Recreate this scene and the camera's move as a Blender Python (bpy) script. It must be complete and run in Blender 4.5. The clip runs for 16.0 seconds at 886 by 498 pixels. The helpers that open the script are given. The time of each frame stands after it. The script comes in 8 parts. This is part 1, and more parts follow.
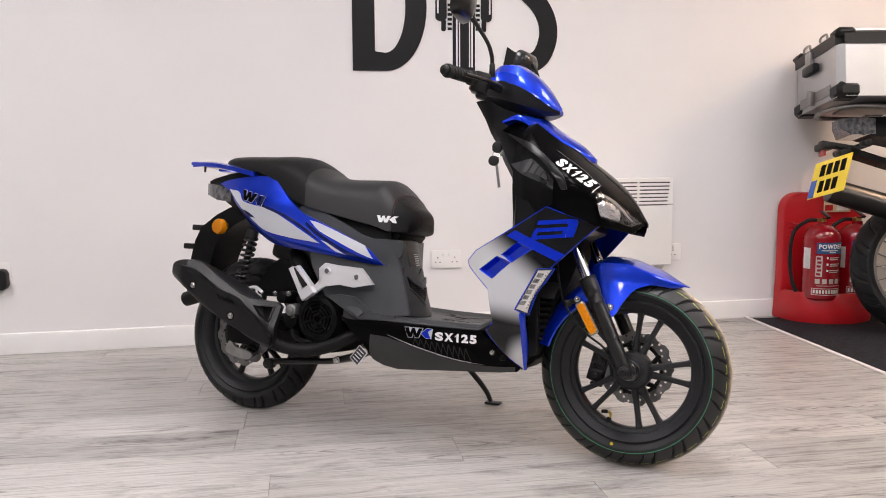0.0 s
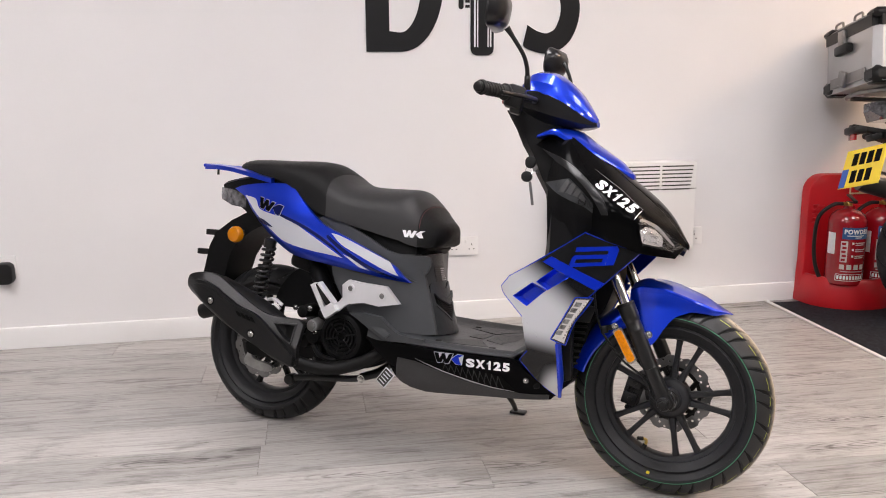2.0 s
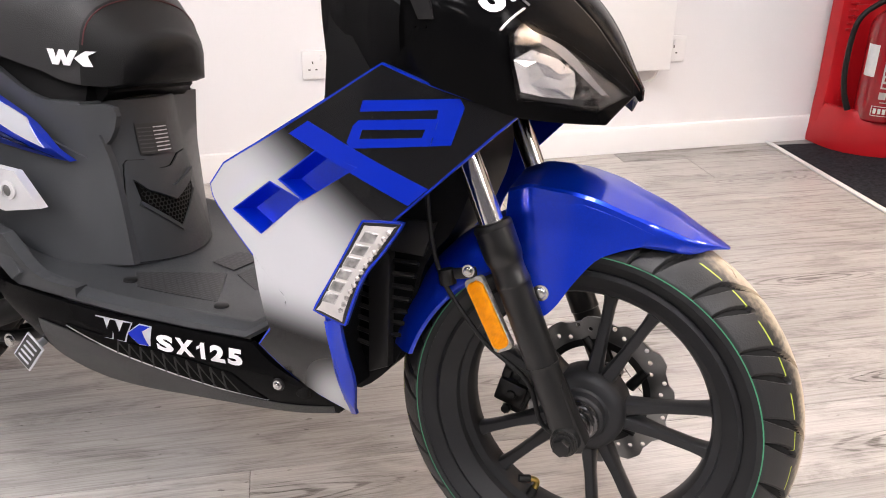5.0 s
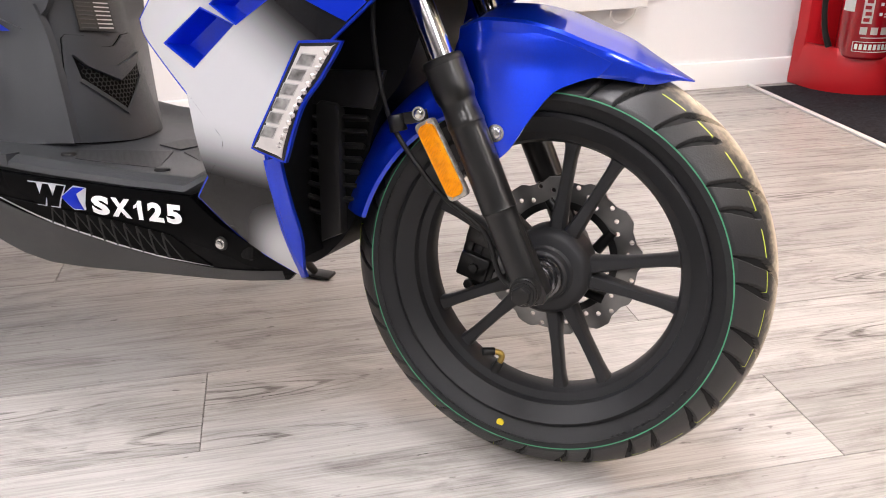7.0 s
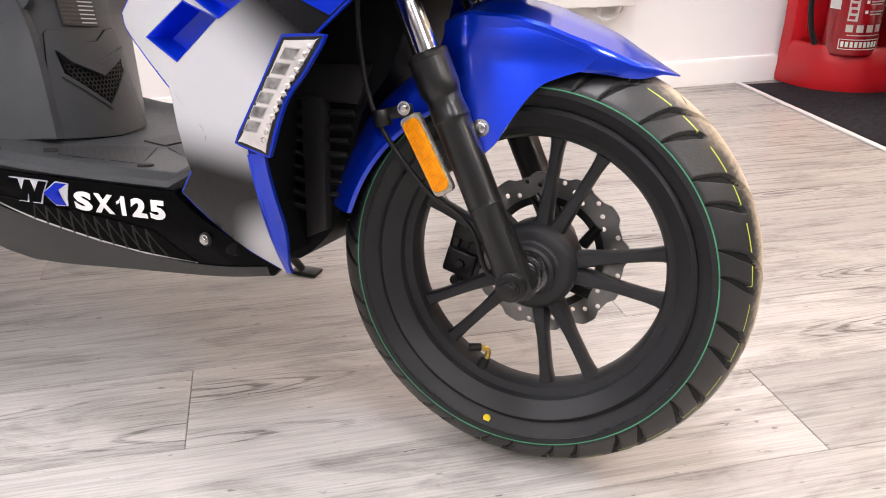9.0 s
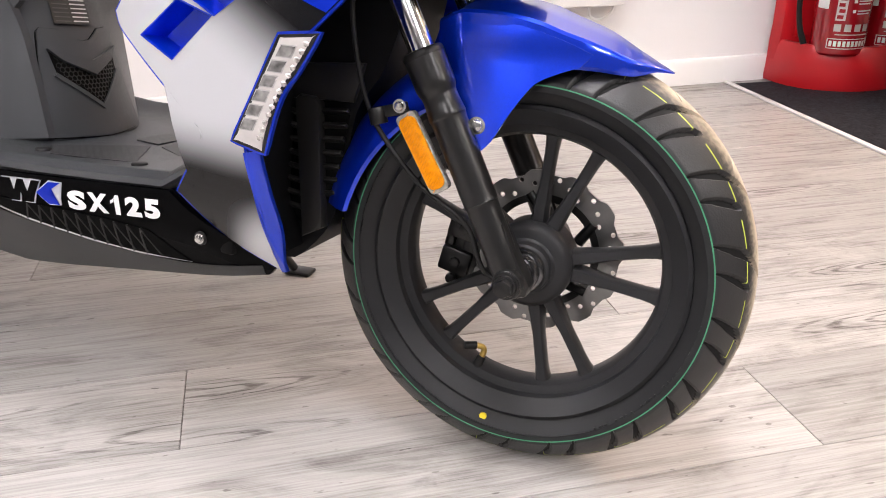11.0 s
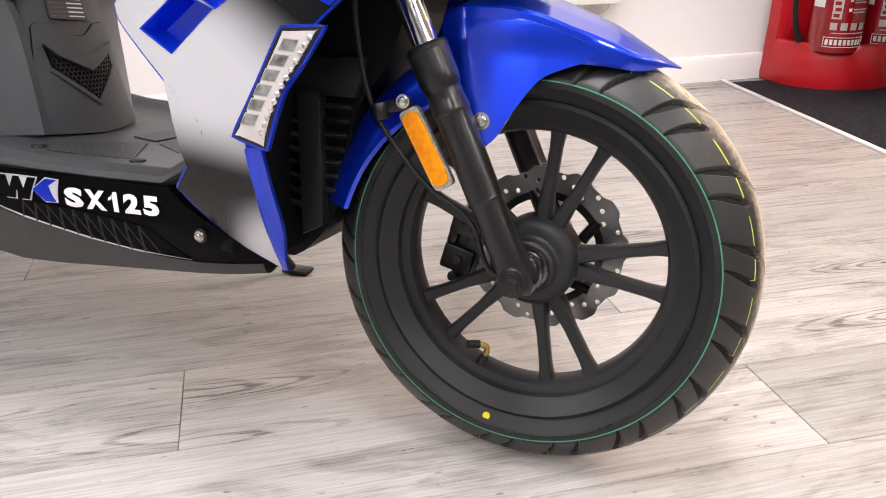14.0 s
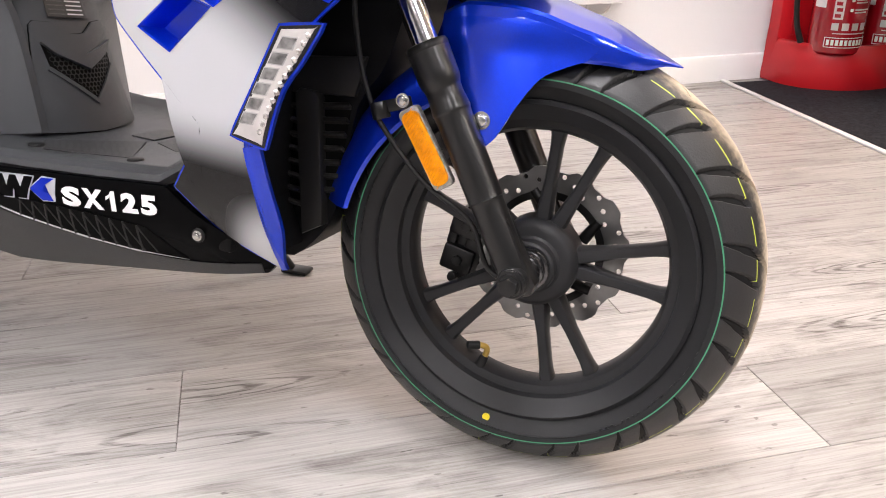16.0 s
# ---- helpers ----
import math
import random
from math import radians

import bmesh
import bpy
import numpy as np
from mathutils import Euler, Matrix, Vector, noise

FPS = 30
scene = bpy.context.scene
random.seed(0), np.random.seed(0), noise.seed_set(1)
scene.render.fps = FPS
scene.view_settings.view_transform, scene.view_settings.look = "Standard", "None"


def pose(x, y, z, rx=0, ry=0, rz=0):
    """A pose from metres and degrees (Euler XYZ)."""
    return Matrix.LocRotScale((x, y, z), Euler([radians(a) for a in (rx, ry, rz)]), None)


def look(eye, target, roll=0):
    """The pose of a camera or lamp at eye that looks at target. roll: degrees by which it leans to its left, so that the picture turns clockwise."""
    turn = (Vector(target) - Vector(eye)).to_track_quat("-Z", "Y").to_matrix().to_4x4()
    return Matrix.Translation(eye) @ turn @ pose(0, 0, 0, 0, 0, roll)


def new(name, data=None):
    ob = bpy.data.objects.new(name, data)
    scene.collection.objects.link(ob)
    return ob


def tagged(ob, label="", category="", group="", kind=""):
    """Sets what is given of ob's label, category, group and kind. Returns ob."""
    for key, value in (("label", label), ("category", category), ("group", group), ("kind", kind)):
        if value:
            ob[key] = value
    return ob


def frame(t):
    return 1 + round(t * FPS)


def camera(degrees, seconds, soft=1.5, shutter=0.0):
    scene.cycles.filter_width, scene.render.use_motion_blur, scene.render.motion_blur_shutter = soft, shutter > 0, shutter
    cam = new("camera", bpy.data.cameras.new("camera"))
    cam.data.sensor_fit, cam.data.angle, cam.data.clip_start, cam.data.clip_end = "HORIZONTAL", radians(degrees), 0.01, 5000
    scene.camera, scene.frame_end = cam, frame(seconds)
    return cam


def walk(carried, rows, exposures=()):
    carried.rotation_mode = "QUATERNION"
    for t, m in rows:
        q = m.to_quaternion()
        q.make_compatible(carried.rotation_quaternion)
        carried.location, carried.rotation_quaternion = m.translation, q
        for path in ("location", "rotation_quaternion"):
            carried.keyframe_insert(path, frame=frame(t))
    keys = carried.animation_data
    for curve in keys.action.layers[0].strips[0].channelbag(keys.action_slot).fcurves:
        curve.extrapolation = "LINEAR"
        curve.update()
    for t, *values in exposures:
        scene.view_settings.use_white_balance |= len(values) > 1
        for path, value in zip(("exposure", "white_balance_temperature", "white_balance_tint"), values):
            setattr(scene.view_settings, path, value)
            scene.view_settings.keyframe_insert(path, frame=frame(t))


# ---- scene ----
cam = camera(56.8, 16.0, soft=1.0)
PATH = [
    (0, (0.1634, 0.2726, 0.8804), (0.6537, 2.1975, 0.6466), -0.36),
    (0.5, (0.1636, 0.2756, 0.8700), (0.6511, 2.2017, 0.6411), -0.50),
    (1, (0.1587, 0.2853, 0.8604), (0.6445, 2.2089, 0.6083), -0.50),
    (1.5, (0.1216, 0.3402, 0.8837), (0.6083, 2.2586, 0.5958), -0.53),
    (2, (0.1090, 0.4331, 1.0964), (0.6002, 2.3337, 0.7135), -0.37),
    (2.5, (0.1312, 0.5184, 1.2258), (0.6203, 2.3780, 0.6757), -0.41),
    (3, (0.2653, 0.7410, 1.2029), (0.7498, 2.5667, 0.5454), -0.38),
    (3.5, (0.4100, 1.0245, 1.1822), (0.8931, 2.8226, 0.4518), -0.26),
    (4, (0.5868, 1.2539, 1.1439), (1.0715, 3.0306, 0.3640), -0.05),
    (4.5, (0.7357, 1.4266, 1.0824), (1.2243, 3.1872, 0.2691), 0.00),
    (5, (0.8099, 1.5120, 0.9104), (1.3024, 3.2629, 0.0788), 0.07),
    (5.2, (0.8182, 1.5059, 0.8390), (1.3086, 3.2567, 0.0058), -0.38),
    (7.3, (0.8527, 1.4756, 0.7183), (1.3632, 3.2231, -0.1097), -0.99),
    (7.5, (0.8553, 1.4766, 0.7191), (1.3679, 3.2213, -0.1136), -0.93),
    (8, (0.8579, 1.4748, 0.7185), (1.3772, 3.2179, -0.1132), -0.92),
    (8.5, (0.8504, 1.4782, 0.7190), (1.3771, 3.2194, -0.1121), -0.86),
    (9, (0.8539, 1.4756, 0.7135), (1.3866, 3.2148, -0.1179), -0.79),
    (11.5, (0.8438, 1.4780, 0.7097), (1.4074, 3.2079, -0.1210), -0.64),
    (12, (0.8424, 1.4791, 0.7086), (1.4101, 3.2073, -0.1227), -0.58),
    (12.5, (0.8396, 1.4811, 0.7094), (1.4098, 3.2083, -0.1221), -0.56),
    (13, (0.8373, 1.4855, 0.7046), (1.4100, 3.2125, -0.1257), -0.58),
    (13.5, (0.8378, 1.4884, 0.7024), (1.4117, 3.2158, -0.1265), -0.57),
    (14, (0.8365, 1.4914, 0.7025), (1.4121, 3.2174, -0.1279), -0.53),
    (14.5, (0.8370, 1.4921, 0.7013), (1.4128, 3.2179, -0.1293), -0.47),
    (15, (0.8404, 1.4910, 0.6995), (1.4151, 3.2180, -0.1294), -0.46),
    (15.5, (0.8389, 1.4944, 0.7010), (1.4168, 3.2195, -0.1297), -0.40),
    (16, (0.8388, 1.4971, 0.6999), (1.4144, 3.2231, -0.1305), -0.41),
]
walk(cam, [(t, look(eye, target, roll)) for t, eye, target, roll in PATH],
     exposures=[(0, -0.06), (2, -0.03), (4, 0.16), (5, 0.37), (7.3, 0.47), (16, 0.51)])

# ---- light ----
world = bpy.data.worlds.new("world")
scene.world = world
world.use_nodes = True
world.node_tree.nodes["Background"].inputs[0].default_value = (0.9, 0.93, 1.0, 1)
world.node_tree.nodes["Background"].inputs[1].default_value = 0.25


# ---- materials ----
def material(name, colour, rough=0.5, metal=0.0, coat=0.0, spec=0.5, vary=0.0, vary_scale=6.0, bump=0.0, bump_scale=300.0, alpha_glass=0.0):
    """A principled material with colour variation at a coarse scale and relief at a fine one."""
    m = bpy.data.materials.new(name)
    m.use_nodes = True
    nt = m.node_tree
    b = nt.nodes["Principled BSDF"]
    b.inputs["Base Color"].default_value = (*colour, 1)
    b.inputs["Roughness"].default_value = rough
    b.inputs["Metallic"].default_value = metal
    b.inputs["Coat Weight"].default_value = coat
    b.inputs["Coat Roughness"].default_value = 0.04
    b.inputs["Specular IOR Level"].default_value = spec
    tc = nt.nodes.new("ShaderNodeTexCoord")
    if vary:
        n = nt.nodes.new("ShaderNodeTexNoise")
        n.inputs["Scale"].default_value, n.inputs["Detail"].default_value = vary_scale, 6
        nt.links.new(tc.outputs["Object"], n.inputs["Vector"])
        r = nt.nodes.new("ShaderNodeValToRGB")
        r.color_ramp.elements[0].position, r.color_ramp.elements[1].position = 0.3, 0.7
        r.color_ramp.elements[0].color = (*[c * (1 - vary) for c in colour], 1)
        r.color_ramp.elements[1].color = (*[min(1, c * (1 + vary)) for c in colour], 1)
        nt.links.new(n.outputs["Fac"], r.inputs["Fac"])
        nt.links.new(r.outputs["Color"], b.inputs["Base Color"])
        k = nt.nodes.new("ShaderNodeMapRange")
        k.inputs["To Min"].default_value, k.inputs["To Max"].default_value = rough * (1 - 0.5 * vary), min(1, rough * (1 + 0.5 * vary))
        nt.links.new(n.outputs["Fac"], k.inputs["Value"])
        nt.links.new(k.outputs["Result"], b.inputs["Roughness"])
    if bump:
        n = nt.nodes.new("ShaderNodeTexNoise")
        n.inputs["Scale"].default_value, n.inputs["Detail"].default_value = bump_scale, 3
        nt.links.new(tc.outputs["Object"], n.inputs["Vector"])
        u = nt.nodes.new("ShaderNodeBump")
        u.inputs["Strength"].default_value, u.inputs["Distance"].default_value = bump, 0.002
        nt.links.new(n.outputs["Fac"], u.inputs["Height"])
        nt.links.new(u.outputs["Normal"], b.inputs["Normal"])
    return m


def emitter(name, colour, strength):
    m = bpy.data.materials.new(name)
    m.use_nodes = True
    b = m.node_tree.nodes["Principled BSDF"]
    b.inputs["Base Color"].default_value = (*colour, 1)
    b.inputs["Emission Color"].default_value = (*colour, 1)
    b.inputs["Emission Strength"].default_value = strength
    return m


def clear(name, colour=(1, 1, 1), rough=0.02):
    m = material(name, colour, rough)
    b = m.node_tree.nodes["Principled BSDF"]
    b.inputs["Transmission Weight"].default_value = 1.0
    b.inputs["IOR"].default_value = 1.2
    b.inputs["Specular IOR Level"].default_value = 0.15
    return m


def grip_material():
    """Textured plastic with rows of small raised bars."""
    m = material("grip_texture", (0.046, 0.047, 0.049), 0.46, 0, 0, 0.4, 0.1, 20)
    nt = m.node_tree
    tc = nt.nodes.new("ShaderNodeTexCoord")
    br = nt.nodes.new("ShaderNodeTexBrick")
    br.inputs["Scale"].default_value, br.inputs["Mortar Size"].default_value = 42.0, 0.07
    br.inputs["Color1"].default_value = br.inputs["Color2"].default_value = (1, 1, 1, 1)
    br.inputs["Mortar"].default_value = (0, 0, 0, 1)
    nt.links.new(tc.outputs["Object"], br.inputs["Vector"])
    bp = nt.nodes.new("ShaderNodeBump")
    bp.inputs["Strength"].default_value, bp.inputs["Distance"].default_value = 1.0, 0.003
    nt.links.new(br.outputs["Color"], bp.inputs["Height"])
    # shade between the raised bars is put into the colour as well
    tone = nt.nodes.new("ShaderNodeValToRGB")
    tone.color_ramp.elements[0].color, tone.color_ramp.elements[1].color = (0.018, 0.018, 0.019, 1), (0.056, 0.057, 0.060, 1)
    nt.links.new(br.outputs["Color"], tone.inputs["Fac"])
    nt.links.new(tone.outputs["Color"], nt.nodes["Principled BSDF"].inputs["Base Color"])
    nt.links.new(bp.outputs[0], nt.nodes["Principled BSDF"].inputs["Normal"])
    return m


BLUE = material("blue_metallic_paint", (0.0, 0.036, 0.62), 0.30, 0.70, 1.0, 0.5, 0.05, 400)
BLUE_SATIN = material("blue_graphic_film", (0.0, 0.022, 0.50), 0.3, 0.3, 0.15, 0.3)
GLOSS = material("gloss_black_paint", (0.003, 0.003, 0.0033), 0.16, 0, 0.0, 0.32, 0.1, 8)
GLOSS.node_tree.nodes["Principled BSDF"].inputs["IOR"].default_value = 1.14
MATTE = material("matte_black_plastic", (0.0045, 0.0045, 0.0048), 0.5, 0, 0, 0.11, 0.12, 9, 0.25, 900)
MATTE_GREY = material("charcoal_textured_plastic", (0.040, 0.0430, 0.0470), 0.40, 0, 0, 0.42, 0.1, 7, 0.3, 1100)
SEAT_DARK = material("black_grained_vinyl", (0.005, 0.005, 0.0053), 0.48, 0, 0, 0.22, 0.15, 12, 0.3, 700)
SEAT_GREY = material("dark_grey_grained_vinyl", (0.021, 0.021, 0.022), 0.46, 0, 0, 0.38, 0.1, 12, 0.3, 700)
RUBBER = material("tyre_rubber", (0.010, 0.0104, 0.0112), 0.44, 0, 0, 0.28, 0.2, 20, 0.15, 500)
GROOVE = material("tread_groove_rubber", (0.010, 0.010, 0.0105), 0.7, 0, 0, 0.2, 0.2, 40)


def tan_crown_material():
    """Black tread rubber that turns pale tan from mid crown to the left side, broken up at its edge."""
    m = material("tan_crown_rubber", (0.014, 0.0145, 0.0155), 0.40, 0, 0, 0.45, 0.2, 20, 0.15, 500)
    nt = m.node_tree
    N, Lk = nt.nodes, nt.links
    b = N["Principled BSDF"]
    old = b.inputs["Base Color"].links[0].from_socket
    tc = N.new("ShaderNodeTexCoord")
    xyz = N.new("ShaderNodeSeparateXYZ")
    Lk.new(tc.outputs["Object"], xyz.inputs[0])
    total = None
    for scale, detail, weight in ((26.0, 4, 0.016), (170.0, 4, 0.016)):
        n = N.new("ShaderNodeTexNoise")
        n.inputs["Scale"].default_value, n.inputs["Detail"].default_value = scale, detail
        Lk.new(tc.outputs["Object"], n.inputs["Vector"])
        q = N.new("ShaderNodeMath")
        q.operation = "MULTIPLY_ADD"
        Lk.new(n.outputs["Fac"], q.inputs[0])
        q.inputs[1].default_value = weight
        Lk.new(total if total else xyz.outputs["Y"], q.inputs[2])
        total = q.outputs[0]
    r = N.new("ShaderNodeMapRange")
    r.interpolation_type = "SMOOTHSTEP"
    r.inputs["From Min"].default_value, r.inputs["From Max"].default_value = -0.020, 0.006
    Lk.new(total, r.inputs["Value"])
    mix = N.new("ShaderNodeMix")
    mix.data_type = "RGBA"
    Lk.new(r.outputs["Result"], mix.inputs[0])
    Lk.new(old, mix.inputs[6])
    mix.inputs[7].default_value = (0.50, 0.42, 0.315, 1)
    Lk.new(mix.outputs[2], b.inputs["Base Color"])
    return m


TAN_CROWN = tan_crown_material()
SIDEWALL = material("tyre_sidewall", (0.016, 0.0165, 0.0178), 0.48, 0, 0, 0.26, 0.15, 15, 0.15, 600)
GREEN_LINE = material("green_tyre_marking", (0.05, 0.24, 0.13), 0.5)
YELLOW_LINE = material("yellow_tyre_marking", (0.50, 0.60, 0.06), 0.5)
RIM = material("satin_black_alloy", (0.020, 0.0204, 0.0220), 0.44, 0.0, 0, 0.24, 0.08, 10, 0.1, 700)
BLACK_METAL = material("black_enamelled_metal", (0.006, 0.006, 0.006), 0.33, 0.0, 0.1, 0.35, 0.1, 12)
ENGINE = material("dark_cast_metal", (0.005, 0.005, 0.005), 0.5, 0.2, 0, 0.2, 0.3, 20, 0.4, 300)
CHROME = material("polished_chrome", (0.75, 0.75, 0.76), 0.12, 1.0)
STEEL = material("brushed_steel", (0.22, 0.22, 0.22), 0.35, 1.0, 0, 0.5, 0.15, 30)
ZINC = material("zinc_plated_bolt", (0.62, 0.62, 0.6), 0.25, 1.0)
SILVER = material("silver_paint", (0.66, 0.66, 0.68), 0.34, 0.35, 0.2, 0.5, 0.04, 10)
SILVER_FILM = material("silver_graphic_film", (0.70, 0.72, 0.78), 0.28, 0.45, 0.5)
WHITE_FILM = material("white_lettering_film", (0.85, 0.85, 0.86), 0.4)
AMBER = material("amber_reflector", (0.95, 0.30, 0.0), 0.32, 0, 0.05, 0.2, 0.25, 150, 0.5, 900)
AMBER_LENS = material("dark_amber_lens", (0.50, 0.17, 0.0), 0.25, 0, 0.4, 0.4)
LENS = clear("clear_lens")
RED_LENS = material("red_lens", (0.35, 0.01, 0.01), 0.15, 0, 0.6)
REFLECTOR = material("bright_reflector", (0.60, 0.60, 0.62), 0.16, 0.8)
BRASS = material("brass", (0.6, 0.42, 0.12), 0.3, 1.0)
CELL = material("bright_cell", (0.30, 0.295, 0.29), 0.14, 0.5, 0.8, 0.5, 0.85, 70)
LED_WHITE = material("frosted_white_reflector", (0.56, 0.535, 0.52), 0.25, 0.1, 0.8, 0.5, 0.10, 60)
LED_FRAME = material("bright_cell_frame", (0.82, 0.81, 0.80), 0.15, 0.6, 0.5)
LED_BEAD = material("clear_bead", (0.60, 0.57, 0.55), 0.08, 0.45, 1.0, 0.5, 0.5, 220)
DARK_LAMP = material("dark_lamp_housing", (0.03, 0.03, 0.032), 0.2, 0.2)
GRIP = grip_material()
STICKER = material("sticker_film", (0.03, 0.03, 0.03), 0.35)
TAIL_LENS = material("smoky_clear_lens", (0.16, 0.16, 0.17), 0.08, 0.4, 0.9, 0.5, 0.7, 55)
FORK = material("satin_black_fork", (0.009, 0.009, 0.009), 0.28, 0.0, 0.05, 0.45, 0.1, 14)
BLACK_STEEL = material("dark_polished_steel", (0.13, 0.13, 0.135), 0.2, 0.95)
YELLOW_DOT = material("yellow_paint_dot", (0.80, 0.62, 0.03), 0.5)
CLEAR_PLASTIC = material("clear_reflector_housing", (0.36, 0.34, 0.31), 0.12, 0.2, 0.9, 0.5, 0.5, 120)
GLOSS_DARK = material("semi_gloss_black_plastic", (0.008, 0.008, 0.009), 0.28, 0, 0.2, 0.4)
GRIP_RUBBER = material("black_grip_rubber", (0.015, 0.015, 0.015), 0.65, 0, 0, 0.3, 0.1, 40, 0.4, 400)
MIRROR = material("mirror_silvering", (0.85, 0.85, 0.86), 0.02, 1.0)
# near-black for sheets that put the shade of gaps and recesses into colour
SHADE_BLACK = material("recess_shade", (0.003, 0.003, 0.003), 0.9, 0, 0, 0.1)
BLACK_METAL_MATTE = material("matte_black_exhaust_paint", (0.005, 0.005, 0.005), 0.5, 0, 0, 0.2, 0.15, 15, 0.2, 500)
SHIELD_PLASTIC = material("charcoal_heat_shield_plastic", (0.0065, 0.0065, 0.007), 0.30, 0, 0, 0.36, 0.1, 12, 0.25, 900)
SILVER_DULL = material("dull_cast_alloy", (0.35, 0.35, 0.34), 0.45, 0.8, 0, 0.5, 0.2, 30)
BELLY = material("charcoal_belly_plastic", (0.024, 0.0248, 0.0265), 0.42, 0, 0, 0.45, 0.12, 14, 0.25, 900)
RED_STITCH = material("red_thread", (0.075, 0.010, 0.013), 0.7)


# ---- mesh helpers ----
def finish(bm, angle=38):
    """Smooth faces with sharp edges kept."""
    bm.normal_update()
    for f in bm.faces:
        f.smooth = True
    for e in bm.edges:
        if len(e.link_faces) == 2 and e.calc_face_angle(0) > radians(angle):
            e.smooth = False


def part(name, bm, mat, parent=None, label="", angle=38):
    finish(bm, angle)
    me = bpy.data.meshes.new(name)
    lay = bm.verts.layers.float_vector.get("surface_normal")
    loops = []
    if lay:
        mark = bm.faces.layers.int["outer"]
        # panels laid on a formula take its true normals, so that reflections run smoothly
        for f in bm.faces:
            on = f[mark] == 1 and all(v[lay].length > 0.5 for v in f.verts) and (f.calc_area() < 3e-6 or all(f.normal.dot(v[lay]) > 0.9 for v in f.verts))
            loops += [(v[lay].normalized() if on else f.normal.copy()) for v in f.verts]
    bm.to_mesh(me)
    bm.free()
    if loops:
        me.normals_split_custom_set([n[:] for n in loops])
    for m in (mat if isinstance(mat, (list, tuple)) else [mat]):
        me.materials.append(m)
    ob = new(name, me)
    if parent:
        ob.parent = parent
    if label:
        tagged(ob, label)
    return ob


def thing(name, m, label, category, group="", kind=""):
    ob = new(name)
    ob.empty_display_size = 0.1
    ob.matrix_basis = m
    return tagged(ob, label, category, group, kind)


def catmull(pts, n=6, closed=True, sharp=()):
    """A smooth line through points; those named in sharp stay corners."""
    out, k = [], len(pts)
    for i in range(k if closed else k - 1):
        p1, p2 = Vector(pts[i]), Vector(pts[(i + 1) % k])
        p0 = Vector(pts[i - 1]) if (closed or i > 0) else p1
        p3 = Vector(pts[(i + 2) % k]) if (closed or i + 2 < k) else p2
        t1 = (p2 - p1) * 0.9 if i in sharp else (p2 - p0) * 0.5
        t2 = (p2 - p1) * 0.9 if (i + 1) % k in sharp else (p3 - p1) * 0.5
        for s in range(n):
            u = s / n
            out.append(p1 * (2 * u**3 - 3 * u**2 + 1) + t1 * (u**3 - 2 * u**2 + u) + p2 * (3 * u**2 - 2 * u**3) + t2 * (u**3 - u**2))
    if not closed:
        out.append(Vector(pts[-1]))
    return out


def every(pts):
    return tuple(range(len(pts)))


def box(bm, size, m=None, bevel=0.0, seg=2):
    g = bmesh.ops.create_cube(bm, size=1.0)
    v = g["verts"]
    bmesh.ops.scale(bm, vec=size, verts=v)
    if bevel:
        e = list({e for q in v for e in q.link_edges})
        r = bmesh.ops.bevel(bm, geom=e, offset=bevel, segments=seg, affect="EDGES", profile=0.5, clamp_overlap=True)
        v = list({q for f in r["faces"] for q in f.verts} | {q for q in v if q.is_valid})
    if m is not None:
        bmesh.ops.transform(bm, matrix=m, verts=v)


def rod(bm, a, b, r1, r2=None, seg=20, bevel=0.0):
    """A round bar from a to b."""
    a, b = Vector(a), Vector(b)
    d = b - a
    m = Matrix.Translation((a + b) / 2) @ d.to_track_quat("Z", "Y").to_matrix().to_4x4()
    g = bmesh.ops.create_cone(bm, cap_ends=True, segments=seg, radius1=r1, radius2=r1 if r2 is None else r2, depth=d.length, matrix=m)
    if bevel:
        caps = [e for e in {e for v in g["verts"] for e in v.link_edges} if any(len(f.verts) > 4 for f in e.link_faces)]
        bmesh.ops.bevel(bm, geom=caps, offset=bevel, segments=2, affect="EDGES", profile=0.5)


def tube(bm, pts, r, seg=10, n=6, caps=True):
    """A hose or bent pipe along a smooth line; r may be a list, one for each point."""
    line = catmull(pts, n, False)
    rr = list(r) if isinstance(r, (list, tuple)) else [r] * len(pts)
    rings, side = [], None
    for i, p in enumerate(line):
        d = (line[min(i + 1, len(line) - 1)] - line[max(i - 1, 0)]).normalized()
        side = d.orthogonal().normalized() if side is None else (side - d * side.dot(d)).normalized()
        up = d.cross(side)
        k = i / n
        j = min(int(k), len(rr) - 1)
        rad = rr[j] + (rr[min(j + 1, len(rr) - 1)] - rr[j]) * (k - j)
        rings.append([bm.verts.new(p + (side * math.cos(a) + up * math.sin(a)) * rad) for a in (2 * math.pi * q / seg for q in range(seg))])
    for a, b in zip(rings, rings[1:]):
        for q in range(seg):
            bm.faces.new((a[q], a[(q + 1) % seg], b[(q + 1) % seg], b[q]))
    if caps:
        bm.faces.new(rings[0][::-1])
        bm.faces.new(rings[-1])


def loft(bm, rings, caps=True):
    """A skin over closed rings of equal length."""
    vs = [[bm.verts.new(p) for p in r] for r in rings]
    n = len(vs[0])
    for a, b in zip(vs, vs[1:]):
        for q in range(n):
            bm.faces.new((a[q], a[(q + 1) % n], b[(q + 1) % n], b[q]))
    if caps:
        bm.faces.new(vs[0][::-1])
        bm.faces.new(vs[-1])
    bmesh.ops.recalc_face_normals(bm, faces=bm.faces[:])


